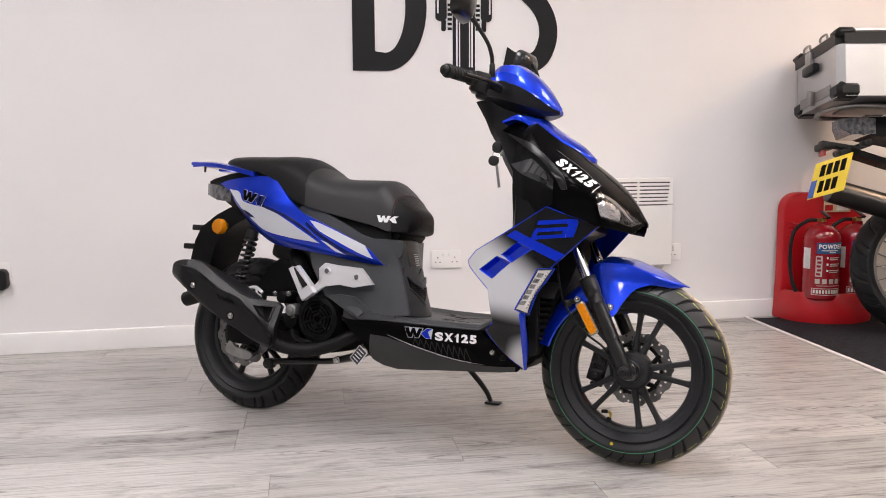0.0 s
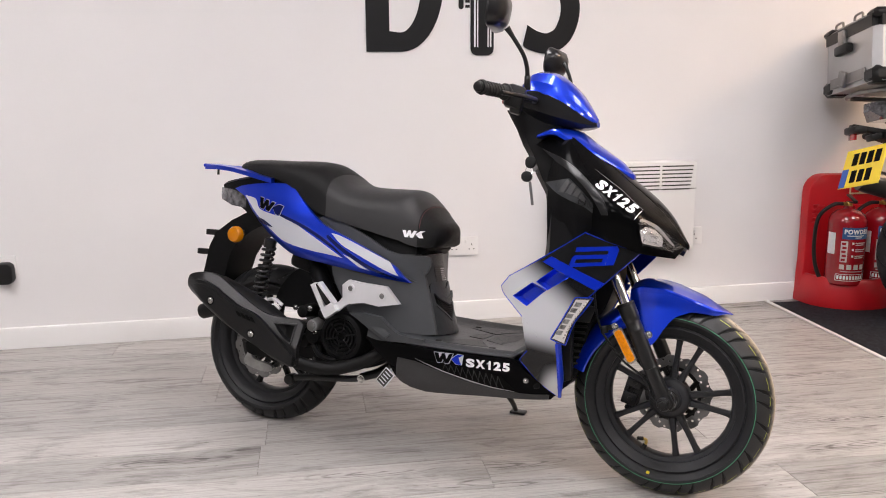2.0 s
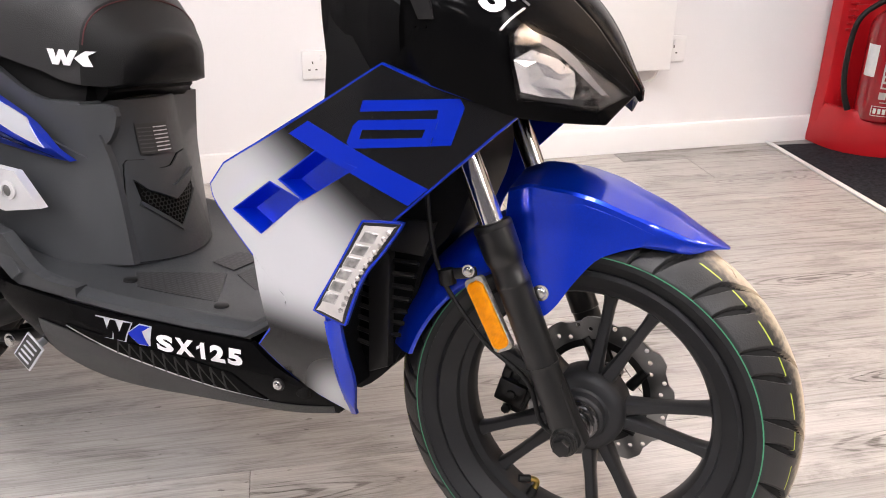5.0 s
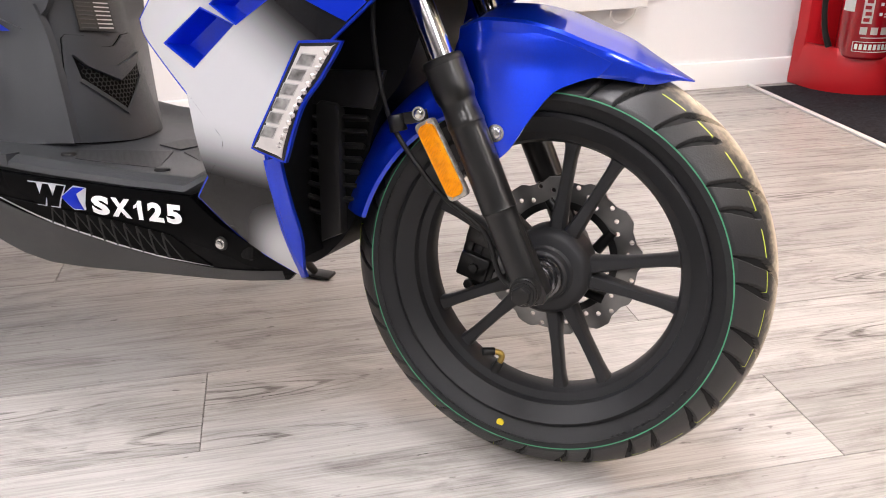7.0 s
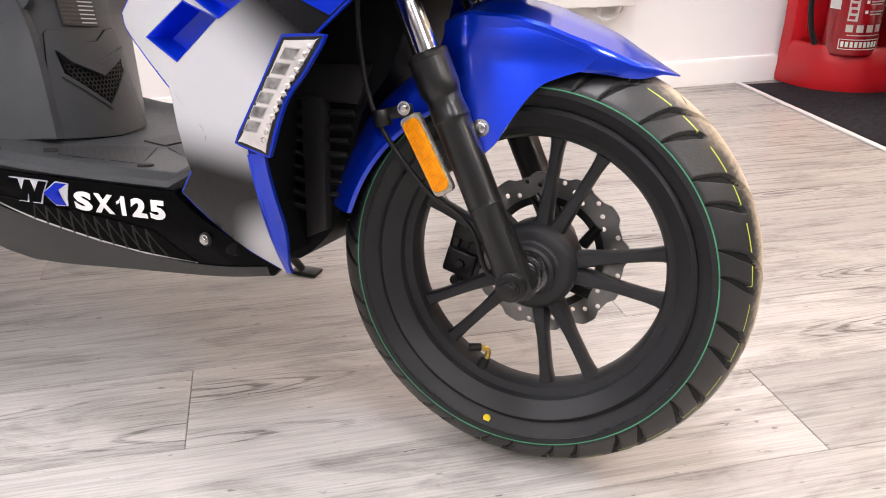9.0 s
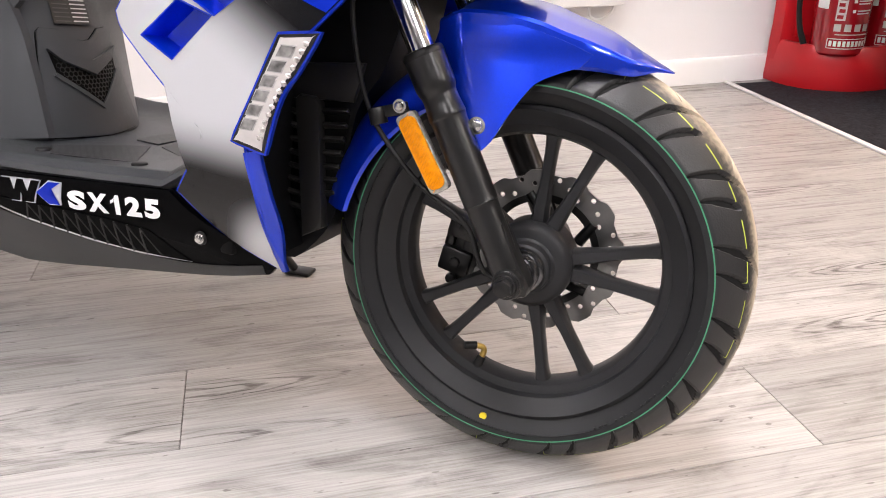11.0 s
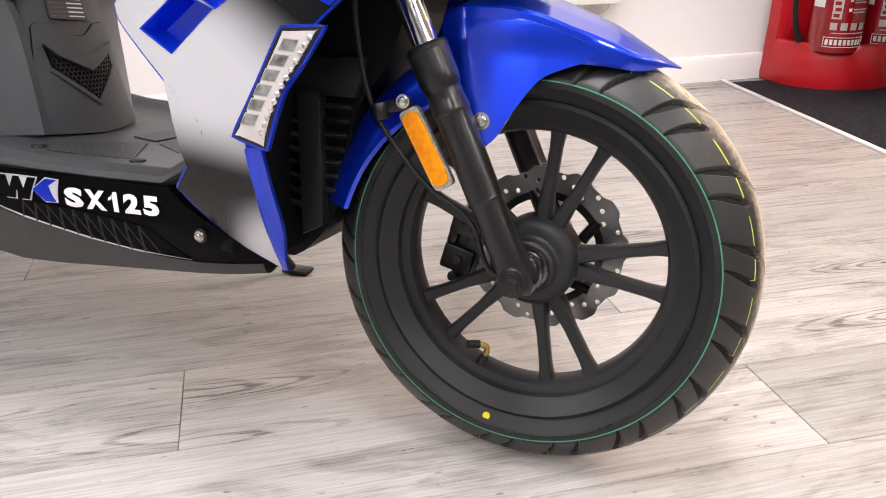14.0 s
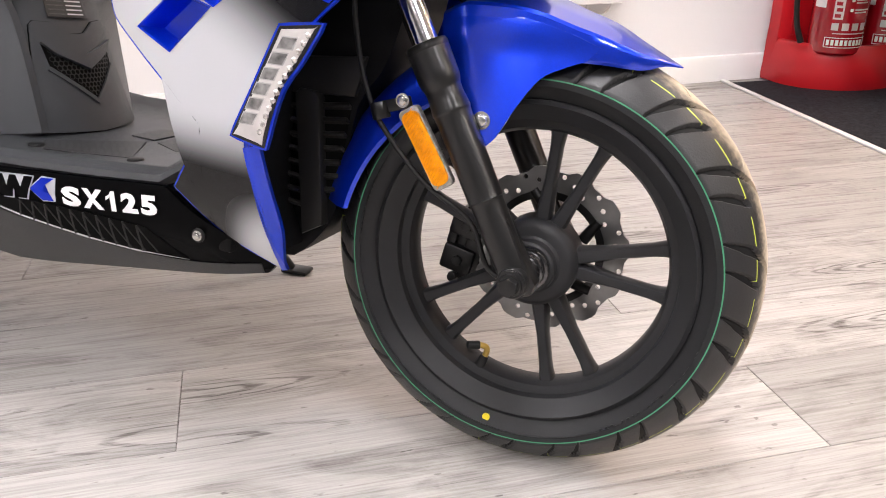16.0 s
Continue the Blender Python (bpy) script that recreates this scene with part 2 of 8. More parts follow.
def revolve(bm, profile, centre, seg=96, closed=False, mats=None):
    """Turn (radius, y) pairs about the y axis through centre."""
    cx, cy, cz = centre
    rings = [[bm.verts.new((cx + r * math.cos(a), cy + y, cz + r * math.sin(a))) for a in (2 * math.pi * q / seg for q in range(seg))] for r, y in profile]
    pairs = list(zip(rings, rings[1:])) + ([(rings[-1], rings[0])] if closed else [])
    for i, (a, b) in enumerate(pairs):
        for q in range(seg):
            f = bm.faces.new((a[q], b[q], b[(q + 1) % seg], a[(q + 1) % seg]))
            if mats:
                f.material_index = mats[i]
    bmesh.ops.recalc_face_normals(bm, faces=bm.faces[:])


def prism(bm, outline, y0, y1, bevel=0.0):
    """An (x, z) outline given thickness from y0 to y1."""
    a = [bm.verts.new((p[0], y0, p[1])) for p in outline]
    b = [bm.verts.new((p[0], y1, p[1])) for p in outline]
    n = len(a)
    faces = [bm.faces.new(a), bm.faces.new(b[::-1])]
    faces += [bm.faces.new((a[k], b[k], b[(k + 1) % n], a[(k + 1) % n])) for k in range(n)]
    bmesh.ops.recalc_face_normals(bm, faces=faces)
    if bevel:
        e = [bm.edges.get((b[k], b[(k + 1) % n])) for k in range(n)]
        bmesh.ops.bevel(bm, geom=e, offset=bevel, segments=2, affect="EDGES", profile=0.5, clamp_overlap=True)


def shell(outline, half, thick=0.004, proud=0.0, side=-1, cell=0.03, bevel=0.0015, holes=()):
    """A body panel: an (x, z) outline laid on the surface y = side * half(x, z), given thickness inwards."""
    bm = bmesh.new()
    f = bm.faces.new([bm.verts.new((p[0], 0, p[1])) for p in outline])
    bmesh.ops.triangulate(bm, faces=[f])
    for axis, k in ((0, 0), (2, 2)):
        lo, hi = min(v.co[k] for v in bm.verts), max(v.co[k] for v in bm.verts)
        for i in range(1, int((hi - lo) / cell) + 1):
            co, no = [0, 0, 0], [0, 0, 0]
            co[k], no[k] = lo + i * cell, 1
            bmesh.ops.bisect_plane(bm, geom=bm.verts[:] + bm.edges[:] + bm.faces[:], plane_co=co, plane_no=no, dist=1e-5)
    for hole in holes:
        n = len(hole)
        for k in range(n):
            a, b = hole[k], hole[(k + 1) % n]
            bmesh.ops.bisect_plane(bm, geom=bm.verts[:] + bm.edges[:] + bm.faces[:], plane_co=(a[0], 0, a[1]), plane_no=(b[1] - a[1], 0, a[0] - b[0]), dist=1e-6)
        turn = sum(hole[k][0] * hole[(k + 1) % n][1] - hole[(k + 1) % n][0] * hole[k][1] for k in range(n))

        def within(c):
            return all(((hole[(k + 1) % n][0] - hole[k][0]) * (c.z - hole[k][1]) - (hole[(k + 1) % n][1] - hole[k][1]) * (c.x - hole[k][0])) * turn > 0 for k in range(n))

        bmesh.ops.delete(bm, geom=[q for q in bm.faces if within(q.calc_center_median())], context="FACES")
    bmesh.ops.dissolve_degenerate(bm, edges=bm.edges[:], dist=1e-5)
    lay = bm.verts.layers.float_vector.new("surface_normal")
    for v in bm.verts:
        x, z, e = v.co.x, v.co.z, 0.004
        gx, gz = (half(x + e, z) - half(x - e, z)) / (2 * e), (half(x, z + e) - half(x, z - e)) / (2 * e)
        v[lay] = Vector((-gx, side, -gz)).normalized()
        v.co.y = side * (half(x, z) + proud)
    bmesh.ops.recalc_face_normals(bm, faces=bm.faces[:])
    if sum(q.normal.y * q.calc_area() for q in bm.faces) * side < 0:
        bmesh.ops.reverse_faces(bm, faces=bm.faces[:])
    mark = bm.faces.layers.int.new("outer")
    top, rim = bm.faces[:], [e for e in bm.edges if len(e.link_faces) == 1]
    for q in top:
        q[mark] = 1
    low = {v: bm.verts.new((v.co.x, v.co.y - side * thick, v.co.z)) for v in bm.verts[:]}
    for q in top:
        bm.faces.new([low[v] for v in reversed(q.verts)])
    for e in rim:
        lp = e.link_loops[0]
        a, b = lp.vert, lp.link_loop_next.vert
        bm.faces.new((b, a, low[a], low[b]))
    if bevel:
        bmesh.ops.bevel(bm, geom=rim, offset=bevel, segments=2, affect="EDGES", profile=0.5, clamp_overlap=True)
    return bm


def lerp(x, pairs):
    """A smooth line through (x, value) pairs that never overshoots them."""
    if x <= pairs[0][0]:
        return pairs[0][1]
    if x >= pairs[-1][0]:
        return pairs[-1][1]
    n = len(pairs)
    k = next(q for q in range(n - 1) if x <= pairs[q + 1][0])

    def rise(q):
        return (pairs[q + 1][1] - pairs[q][1]) / (pairs[q + 1][0] - pairs[q][0])

    def slope(q):
        if q == 0:
            return rise(0)
        if q == n - 1:
            return rise(n - 2)
        a, b = rise(q - 1), rise(q)
        return 0.0 if a * b <= 0 else 2 * a * b / (a + b)

    h = pairs[k + 1][0] - pairs[k][0]
    u = (x - pairs[k][0]) / h
    return pairs[k][1] * (2 * u**3 - 3 * u**2 + 1) + slope(k) * h * (u**3 - 2 * u**2 + u) + pairs[k + 1][1] * (3 * u**2 - 2 * u**3) + slope(k + 1) * h * (u**3 - u**2)


def dense(rows, n=4):
    """Rows (x, a, b, ...) filled in smoothly, n steps from each to the next."""
    xs = [r[0] for r in rows]
    sign = 1 if xs[-1] > xs[0] else -1
    keys = sorted(rows, key=lambda r: r[0])
    fine = [a + (b - a) * q / n for a, b in zip(xs, xs[1:]) for q in range(n)] + [xs[-1]]
    return [(x, *[lerp(x, [(r[0], r[k]) for r in keys]) for k in range(1, len(rows[0]))]) for x in fine]


def number_one(bm, body):
    """Even cells for the letters, and a plain flagged figure one in place of the font's."""
    left, islands = set(bm.verts), []
    while left:
        stack, isle = [left.pop()], []
        while stack:
            v = stack.pop()
            isle.append(v)
            for e in v.link_edges:
                o = e.other_vert(v)
                if o in left:
                    left.discard(o)
                    stack.append(o)
        islands.append(isle)
    islands.sort(key=lambda q: min(v.co.x for v in q))
    if len(islands) != len(body):
        return
    top = max(v.co.y for v in bm.verts)
    x = 0.0
    for ch, isle in zip(body, islands):
        wide = {"1": 0.34, "S": 0.74, "X": 0.80}.get(ch, 0.60) * top
        a, b = min(v.co.x for v in isle), max(v.co.x for v in isle)
        low, high = min(v.co.y for v in isle), max(v.co.y for v in isle)
        for v in isle:
            v.co.x = x + (v.co.x - a) / (b - a) * wide
            v.co.y = (v.co.y - low) / (high - low) * top
        if ch == "1":
            bmesh.ops.delete(bm, geom=isle, context="VERTS")
            for pts in (((0.40, 0), (0.95, 0), (0.95, 1), (0.56, 1), (0.40, 0.84)), ((0.40, 0.84), (0.20, 0.76), (0, 0.72), (0, 0.55), (0.40, 0.66))):
                bm.faces.new([bm.verts.new((x + wide * p, top * q, 0)) for p, q in pts])
        x += wide + {'S': 0.06, '1': 0.22, 'X': 0.13}.get(ch, 0.12) * top
    bmesh.ops.triangulate(bm, faces=bm.faces[:])


def lettering(name, body, place, mat, parent, size=1.0, thick=0.0006):
    """Words as a mesh: place(u, v) gives the 3D spot of the flat letter point."""
    cu = bpy.data.curves.new(name, "FONT")
    cu.body, cu.size, cu.resolution_u = body, size, 3
    cu.offset, cu.space_character = 0.055 * size, 1.16
    ob = bpy.data.objects.new(name, cu)
    scene.collection.objects.link(ob)
    me = bpy.data.meshes.new_from_object(ob.evaluated_get(bpy.context.evaluated_depsgraph_get()))
    bpy.data.objects.remove(ob)
    bm = bmesh.new()
    bm.from_mesh(me)
    bpy.data.meshes.remove(me)
    bmesh.ops.remove_doubles(bm, verts=bm.verts[:], dist=1e-5 * size)
    if "1" in body:
        number_one(bm, body)
    lo, hi = min(v.co.x for v in bm.verts), max(v.co.x for v in bm.verts)
    top = max(v.co.y for v in bm.verts if True)
    for v in bm.verts:
        v.co = Vector(place((v.co.x - lo) / (hi - lo), v.co.y / top))
    return part(name, bm, mat, parent)


# ---- room ----
SOCKET_A, SOCKET_B, SOCKET_C = (1.158, 0.364), (2.353, 0.364), (-0.845, 0.367)
HEATER = (2.306, 0.748, 0.309, 0.735)
SIGN, MOTIF = (0.722, 1.262, 0.60, 0.350), 0.529
LIGHTS = [(-1.2, -2.1, 20, (1, 0.95, 0.97)), (1.25, -2.1, 20, (1, 0.95, 0.97)), (3.2, -2.1, 12, (1, 0.93, 0.93)), (4.65, -1.7, 34, (1, 0.70, 0.48)),
          (-2.0, -4.7, 20, (1, 0.95, 0.97)), (0.2, -4.7, 20, (1, 0.95, 0.97)), (2.4, -4.7, 20, (1, 0.95, 0.97)), (4.4, -4.7, 20, (1, 0.90, 0.84))]
WALL_TURN = -2.8
ROOM = pose(0, 4.174, 0, 0, 0, WALL_TURN)          # x along the back wall, y into it


def plaster(name, colour):
    m = material(name, colour, 0.75, 0, 0, 0.3, 0.025, 1.3, 0.12, 240)
    return m


WALL = plaster("white_wall_paint", (0.80, 0.785, 0.785))
# greys for the unseen walls, chosen to darken reflections and fill light
UNSEEN_DARK_WALL = plaster("unseen_dark_wall", (0.10, 0.10, 0.105))
UNSEEN_SIDE_WALL = plaster("unseen_mid_grey_wall", (0.30, 0.295, 0.29))
CEILING = plaster("white_ceiling_paint", (0.6, 0.6, 0.6))
SKIRT = material("white_gloss_skirting", (0.82, 0.81, 0.80), 0.3, 0, 0, 0.5, 0.02, 3)
WHITE_PLASTIC = material("white_plastic", (0.80, 0.79, 0.78), 0.3, 0, 0, 0.5, 0.015, 8)
WHITE_METAL = material("white_powder_coat", (0.80, 0.79, 0.78), 0.35, 0, 0, 0.5, 0.015, 5, 0.05, 500)
# dark tone that stands for shade in slots, holes and folds
SLOT_SHADE = material("slot_shade", (0.06, 0.055, 0.05), 0.7)
BLACK_PLASTIC = material("black_plastic", (0.008, 0.008, 0.008), 0.4, 0, 0, 0.3, 0.1, 20)
SIGN_BLACK = material("black_wall_vinyl", (0.006, 0.006, 0.007), 0.5, 0, 0, 0.25, 0.08, 5)


def slab(name, size, m, mat, label, parent=None):
    bm = bmesh.new()
    box(bm, size, m)
    return tagged(part(name, bm, mat, parent), label, kind="structure")


def room():
    slab("wall_north", (9.0, 0.15, 2.7), ROOM @ pose(1.0, 0.075, 1.35), WALL, "smooth white painted showroom wall")
    # the next three walls are unseen, added dark to shape the light
    slab("wall_south", (9.0, 0.15, 2.7), ROOM @ pose(1.0, -6.575, 1.35), UNSEEN_DARK_WALL, "unseen wall opposite, added dark to deepen reflections")
    slab("wall_west", (0.15, 6.5, 2.7), ROOM @ pose(-3.425, -3.25, 1.35), UNSEEN_SIDE_WALL, "unseen side wall, added grey to cut the fill light")
    slab("wall_east", (0.15, 6.5, 2.7), ROOM @ pose(5.425, -3.25, 1.35), UNSEEN_SIDE_WALL, "unseen side wall, added grey to cut the fill light")
    slab("ceiling", (9.0, 6.65, 0.12), ROOM @ pose(1.0, -3.25, 2.76), CEILING, "plain white painted ceiling")
    bm = bmesh.new()
    prof = [(0, 0), (-0.016, 0), (-0.016, 0.082), (-0.012, 0.091), (0, 0.094)]
    for x0, x1, off in ((-3.35, 2.985, 0.0), (2.985, 5.35, -0.012)):
        loft(bm, [[ROOM @ Vector((x, y + off, z + 0.001)) for y, z in prof] for x in (x0, x1)])
    tagged(part("baseboard", bm, SKIRT), "white painted skirting board along the wall", kind="structure")


room()


# ceiling panels, above the view
def ceiling_light(x, y, w, l, power, tint):
    t = thing("ceiling_light", ROOM @ pose(x, y, 2.70), "square white flush ceiling light panel, switched on", "ceiling light", "ceiling lights")
    bm = bmesh.new()
    box(bm, (w + 0.04, l + 0.04, 0.03), pose(0, 0, -0.017), 0.004)
    part("frame", bm, WHITE_METAL, t)
    bm = bmesh.new()
    box(bm, (w, l, 0.006), pose(0, 0, -0.0355), 0.001)
    part("diffuser", bm, emitter("diffuser_glow", tint, power), t, "glowing white diffuser")
    return t


for cx, cy, cp, ct in LIGHTS:
    ceiling_light(cx, cy, 0.6, 1.2, cp, ct)


# ---- floor ----
def wood_material():
    m = bpy.data.materials.new("grey_oak_laminate")
    m.use_nodes = True
    nt = m.node_tree
    N, Lk = nt.nodes, nt.links
    b = N["Principled BSDF"]
    tc = N.new("ShaderNodeTexCoord")
    info = N.new("ShaderNodeObjectInfo")
    add = N.new("ShaderNodeVectorMath")
    add.operation = "MULTIPLY_ADD"
    Lk.new(info.outputs["Random"], add.inputs[0])
    add.inputs[1].default_value = (37.0, 91.0, 13.0)
    Lk.new(tc.outputs["Object"], add.inputs[2])

    def noise(sx, sy, detail, rough=0.55, warp=0.0):
        """Streaks: sx waves a metre along the board, sy across it."""
        mp = N.new("ShaderNodeMapping")
        mp.inputs["Scale"].default_value = (sx, sy, 1)
        Lk.new(add.outputs[0], mp.inputs["Vector"])
        n = N.new("ShaderNodeTexNoise")
        n.inputs["Scale"].default_value, n.inputs["Detail"].default_value, n.inputs["Roughness"].default_value, n.inputs["Distortion"].default_value = 1.0, detail, rough, warp
        Lk.new(mp.outputs[0], n.inputs["Vector"])
        return n.outputs["Fac"]

    def calc(op, *args):
        n = N.new("ShaderNodeMath")
        n.operation = op
        for s, v in zip(n.inputs, args):
            if isinstance(v, (int, float)):
                s.default_value = v
            else:
                Lk.new(v, s)
        return n.outputs[0]

    def spread(v, lo, hi, to_lo, to_hi):
        n = N.new("ShaderNodeMapRange")
        n.interpolation_type = "SMOOTHSTEP"
        for s, q in zip(("From Min", "From Max", "To Min", "To Max"), (lo, hi, to_lo, to_hi)):
            n.inputs[s].default_value = q
        Lk.new(v, n.inputs["Value"])
        return n.outputs["Result"]

    fibre = noise(9.0, 330.0, 4, 0.62)
    streak = noise(3.0, 105.0, 5, 0.64, 0.4)
    band = noise(1.2, 22.0, 4, 0.55, 0.7)
    smoke = noise(3.2, 11.0, 6, 0.66, 1.0)
    # cathedral figure: nested arcs round an eye, on some stretches of board only
    vor = N.new("ShaderNodeTexVoronoi")
    mp = N.new("ShaderNodeMapping")
    mp.inputs["Scale"].default_value = (1.35, 9.0, 1)
    Lk.new(add.outputs[0], mp.inputs["Vector"])
    Lk.new(mp.outputs[0], vor.inputs["Vector"])
    vor.inputs["Scale"].default_value = 1.0
    pick = N.new("ShaderNodeSeparateColor")
    Lk.new(vor.outputs["Color"], pick.inputs[0])
    away = calc("ADD", vor.outputs["Distance"], calc("MULTIPLY", noise(3.2, 16.0, 3, 0.5), 0.26))
    rings = spread(calc("SINE", calc("MULTIPLY", away, 92.0)), 0.15, 0.95, 0.0, 1.0)
    arcs = calc("MULTIPLY", rings, spread(vor.outputs["Distance"], 0.16, 0.42, 1.0, 0.0))
    arcs = calc("MULTIPLY", arcs, spread(pick.outputs[0], 0.36, 0.44, 0.0, 1.0))
    arcs = calc("MULTIPLY", arcs, spread(fibre, 0.32, 0.60, 0.35, 1.0))
    eye = calc("MULTIPLY", spread(vor.outputs["Distance"], 0.03, 0.085, 1.0, 0.0), spread(pick.outputs[1], 0.40, 0.50, 0.0, 1.0))
    dark = calc("ADD", calc("MULTIPLY", spread(fibre, 0.40, 0.64, 0.0, 1.0), 0.19), calc("MULTIPLY", spread(streak, 0.48, 0.70, 0.0, 1.0), 0.17))
    dark = calc("ADD", dark, calc("MULTIPLY", arcs, 0.55))
    dark = calc("ADD", dark, calc("MULTIPLY", eye, 0.26))
    dark = calc("ADD", dark, calc("MULTIPLY", spread(band, 0.48, 0.74, 0.0, 1.0), 0.17))
    dark = calc("ADD", dark, calc("MULTIPLY", spread(smoke, 0.47, 0.67, 0.0, 1.0), 0.31))
    dark = calc("ADD", dark, calc("MULTIPLY", spread(noise(34.0, 90.0, 2, 0.5), 0.70, 0.76, 0.0, 1.0), 0.38))
    pore = noise(24.0, 620.0, 2, 0.5)
    dark = calc("ADD", dark, calc("MULTIPLY", spread(pore, 0.58, 0.74, 0.0, 1.0), 0.14))
    ramp = N.new("ShaderNodeValToRGB")
    e = ramp.color_ramp.elements
    e[0].position, e[0].color = 0.0, (0.520, 0.497, 0.474, 1)
    e[1].position, e[1].color = 1.0, (0.095, 0.083, 0.075, 1)
    q = ramp.color_ramp.elements.new(0.35)
    q.color = (0.370, 0.350, 0.330, 1)
    q = ramp.color_ramp.elements.new(0.65)
    q.color = (0.208, 0.194, 0.180, 1)
    Lk.new(dark, ramp.inputs["Fac"])
    col = N.new("ShaderNodeVectorMath")
    col.operation = "MULTIPLY"
    Lk.new(ramp.outputs["Color"], col.inputs[0])
    Lk.new(info.outputs["Color"], col.inputs[1])
    Lk.new(col.outputs[0], b.inputs["Base Color"])
    Lk.new(spread(streak, 0.3, 0.7, 0.24, 0.36), b.inputs["Roughness"])
    b.inputs["Specular IOR Level"].default_value = 0.22
    bp = N.new("ShaderNodeBump")
    bp.inputs["Strength"].default_value, bp.inputs["Distance"].default_value = 0.12, 0.001
    Lk.new(fibre, bp.inputs["Height"])
    Lk.new(bp.outputs[0], b.inputs["Normal"])
    return m


WOOD = wood_material()
JOINT = material("dark_board_joint", (0.11, 0.085, 0.065), 0.8)


def floor():
    bm = bmesh.new()
    box(bm, (9.2, 6.9, 0.1), ROOM @ pose(1.0, -3.25, -0.0535))
    base = tagged(part("floor", bm, JOINT), "grey wood-effect laminate plank floor", kind="structure")
    meshes = {}
    wide, long = 0.2025, 1.40

    def board(length):
        key = round(length, 3)
        if key not in meshes:
            bm = bmesh.new()
            box(bm, (length - 0.0012, wide - 0.0014, 0.008), None, 0.0006, 1)
            me = bpy.data.meshes.new("plank")
            bm.to_mesh(me)
            bm.free()
            me.materials.append(WOOD)
            meshes[key] = me
        return meshes[key]

    rnd = random.Random(4)
    # end joints that can be told apart, by row; the other rows are staggered by chance
    fixed = {0: 0.781, -1: 0.236, 3: 0.466, 4: -0.06}
    tones = {(0, -1): 1.06, (0, 0): 0.98, (-1, -1): 1.12, (-1, 0): 0.97, (-1, 1): 0.72, (-2, 0): 0.80, (-2, 1): 0.76, (1, 0): 0.86, (1, -1): 0.84, (2, 0): 0.92, (3, 0): 0.80, (4, 0): 0.84}
    turn = pose(0, 2.521, 0, 0, 0, -5.0)
    to_room = ROOM.inverted() @ turn
    for row in range(-24, 10):
        mid = to_room @ Vector((1.0, (row + 0.5) * wide, 0))
        if not -6.6 < mid.y < 0.25:
            continue
        west, east = 1.0 - mid.x - 3.43, 1.0 - mid.x + 5.43
        start = fixed[row] if row in fixed else rnd.uniform(0, long)
        x = start - long * math.ceil((start + 4.4) / long)
        while x < 6.6:
            a, b = max(x, west), min(x + long, east)
            if b - a > 0.05:
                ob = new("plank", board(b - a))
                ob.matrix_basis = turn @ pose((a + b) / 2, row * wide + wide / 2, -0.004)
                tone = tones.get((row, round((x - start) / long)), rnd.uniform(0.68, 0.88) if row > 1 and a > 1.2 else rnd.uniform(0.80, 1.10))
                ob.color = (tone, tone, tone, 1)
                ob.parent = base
            x += long


floor()


# ---- fixtures on the back wall ----
def rounded(w, h, r, n=5):
    pts = []
    for cx, cz, a0 in ((w / 2 - r, h / 2 - r, 0), (-w / 2 + r, h / 2 - r, 90), (-w / 2 + r, -h / 2 + r, 180), (w / 2 - r, -h / 2 + r, 270)):
        for k in range(n + 1):
            a = radians(a0 + 90 * k / n)
            pts.append((cx + r * math.cos(a), cz + r * math.sin(a)))
    return pts


def socket(x, z, double=True, plug=False):
    w = 0.15 if double else 0.088
    t = thing("wall_socket", ROOM @ pose(x, 0, z), "white double plastic wall socket with switches" if double else "white single plastic wall socket", "socket", "wall sockets")
    bm = bmesh.new()
    prism(bm, rounded(w, 0.088, 0.004), 0, -0.011, 0.002)
    part("faceplate", bm, WHITE_PLASTIC, t)
    for cx in ((-0.042, 0.042) if double else (0.0,)):
        # pin holes are dark chips on the faceplate, shade put into colour
        bm = bmesh.new()
        for dx, dz, sx, sz in ((0, 0.014, 0.004, 0.008), (-0.011, -0.008, 0.0065, 0.004), (0.011, -0.008, 0.0065, 0.004)):
            box(bm, (sx, 0.001, sz), pose(cx + dx, -0.0115, dz - 0.006))
        part("pin_holes", bm, SLOT_SHADE, t)
        bm = bmesh.new()
        box(bm, (0.011, 0.004, 0.018), pose(cx * 0.32, -0.0125, 0.024, 8), 0.001)
        part("switch", bm, WHITE_PLASTIC, t)
    return t


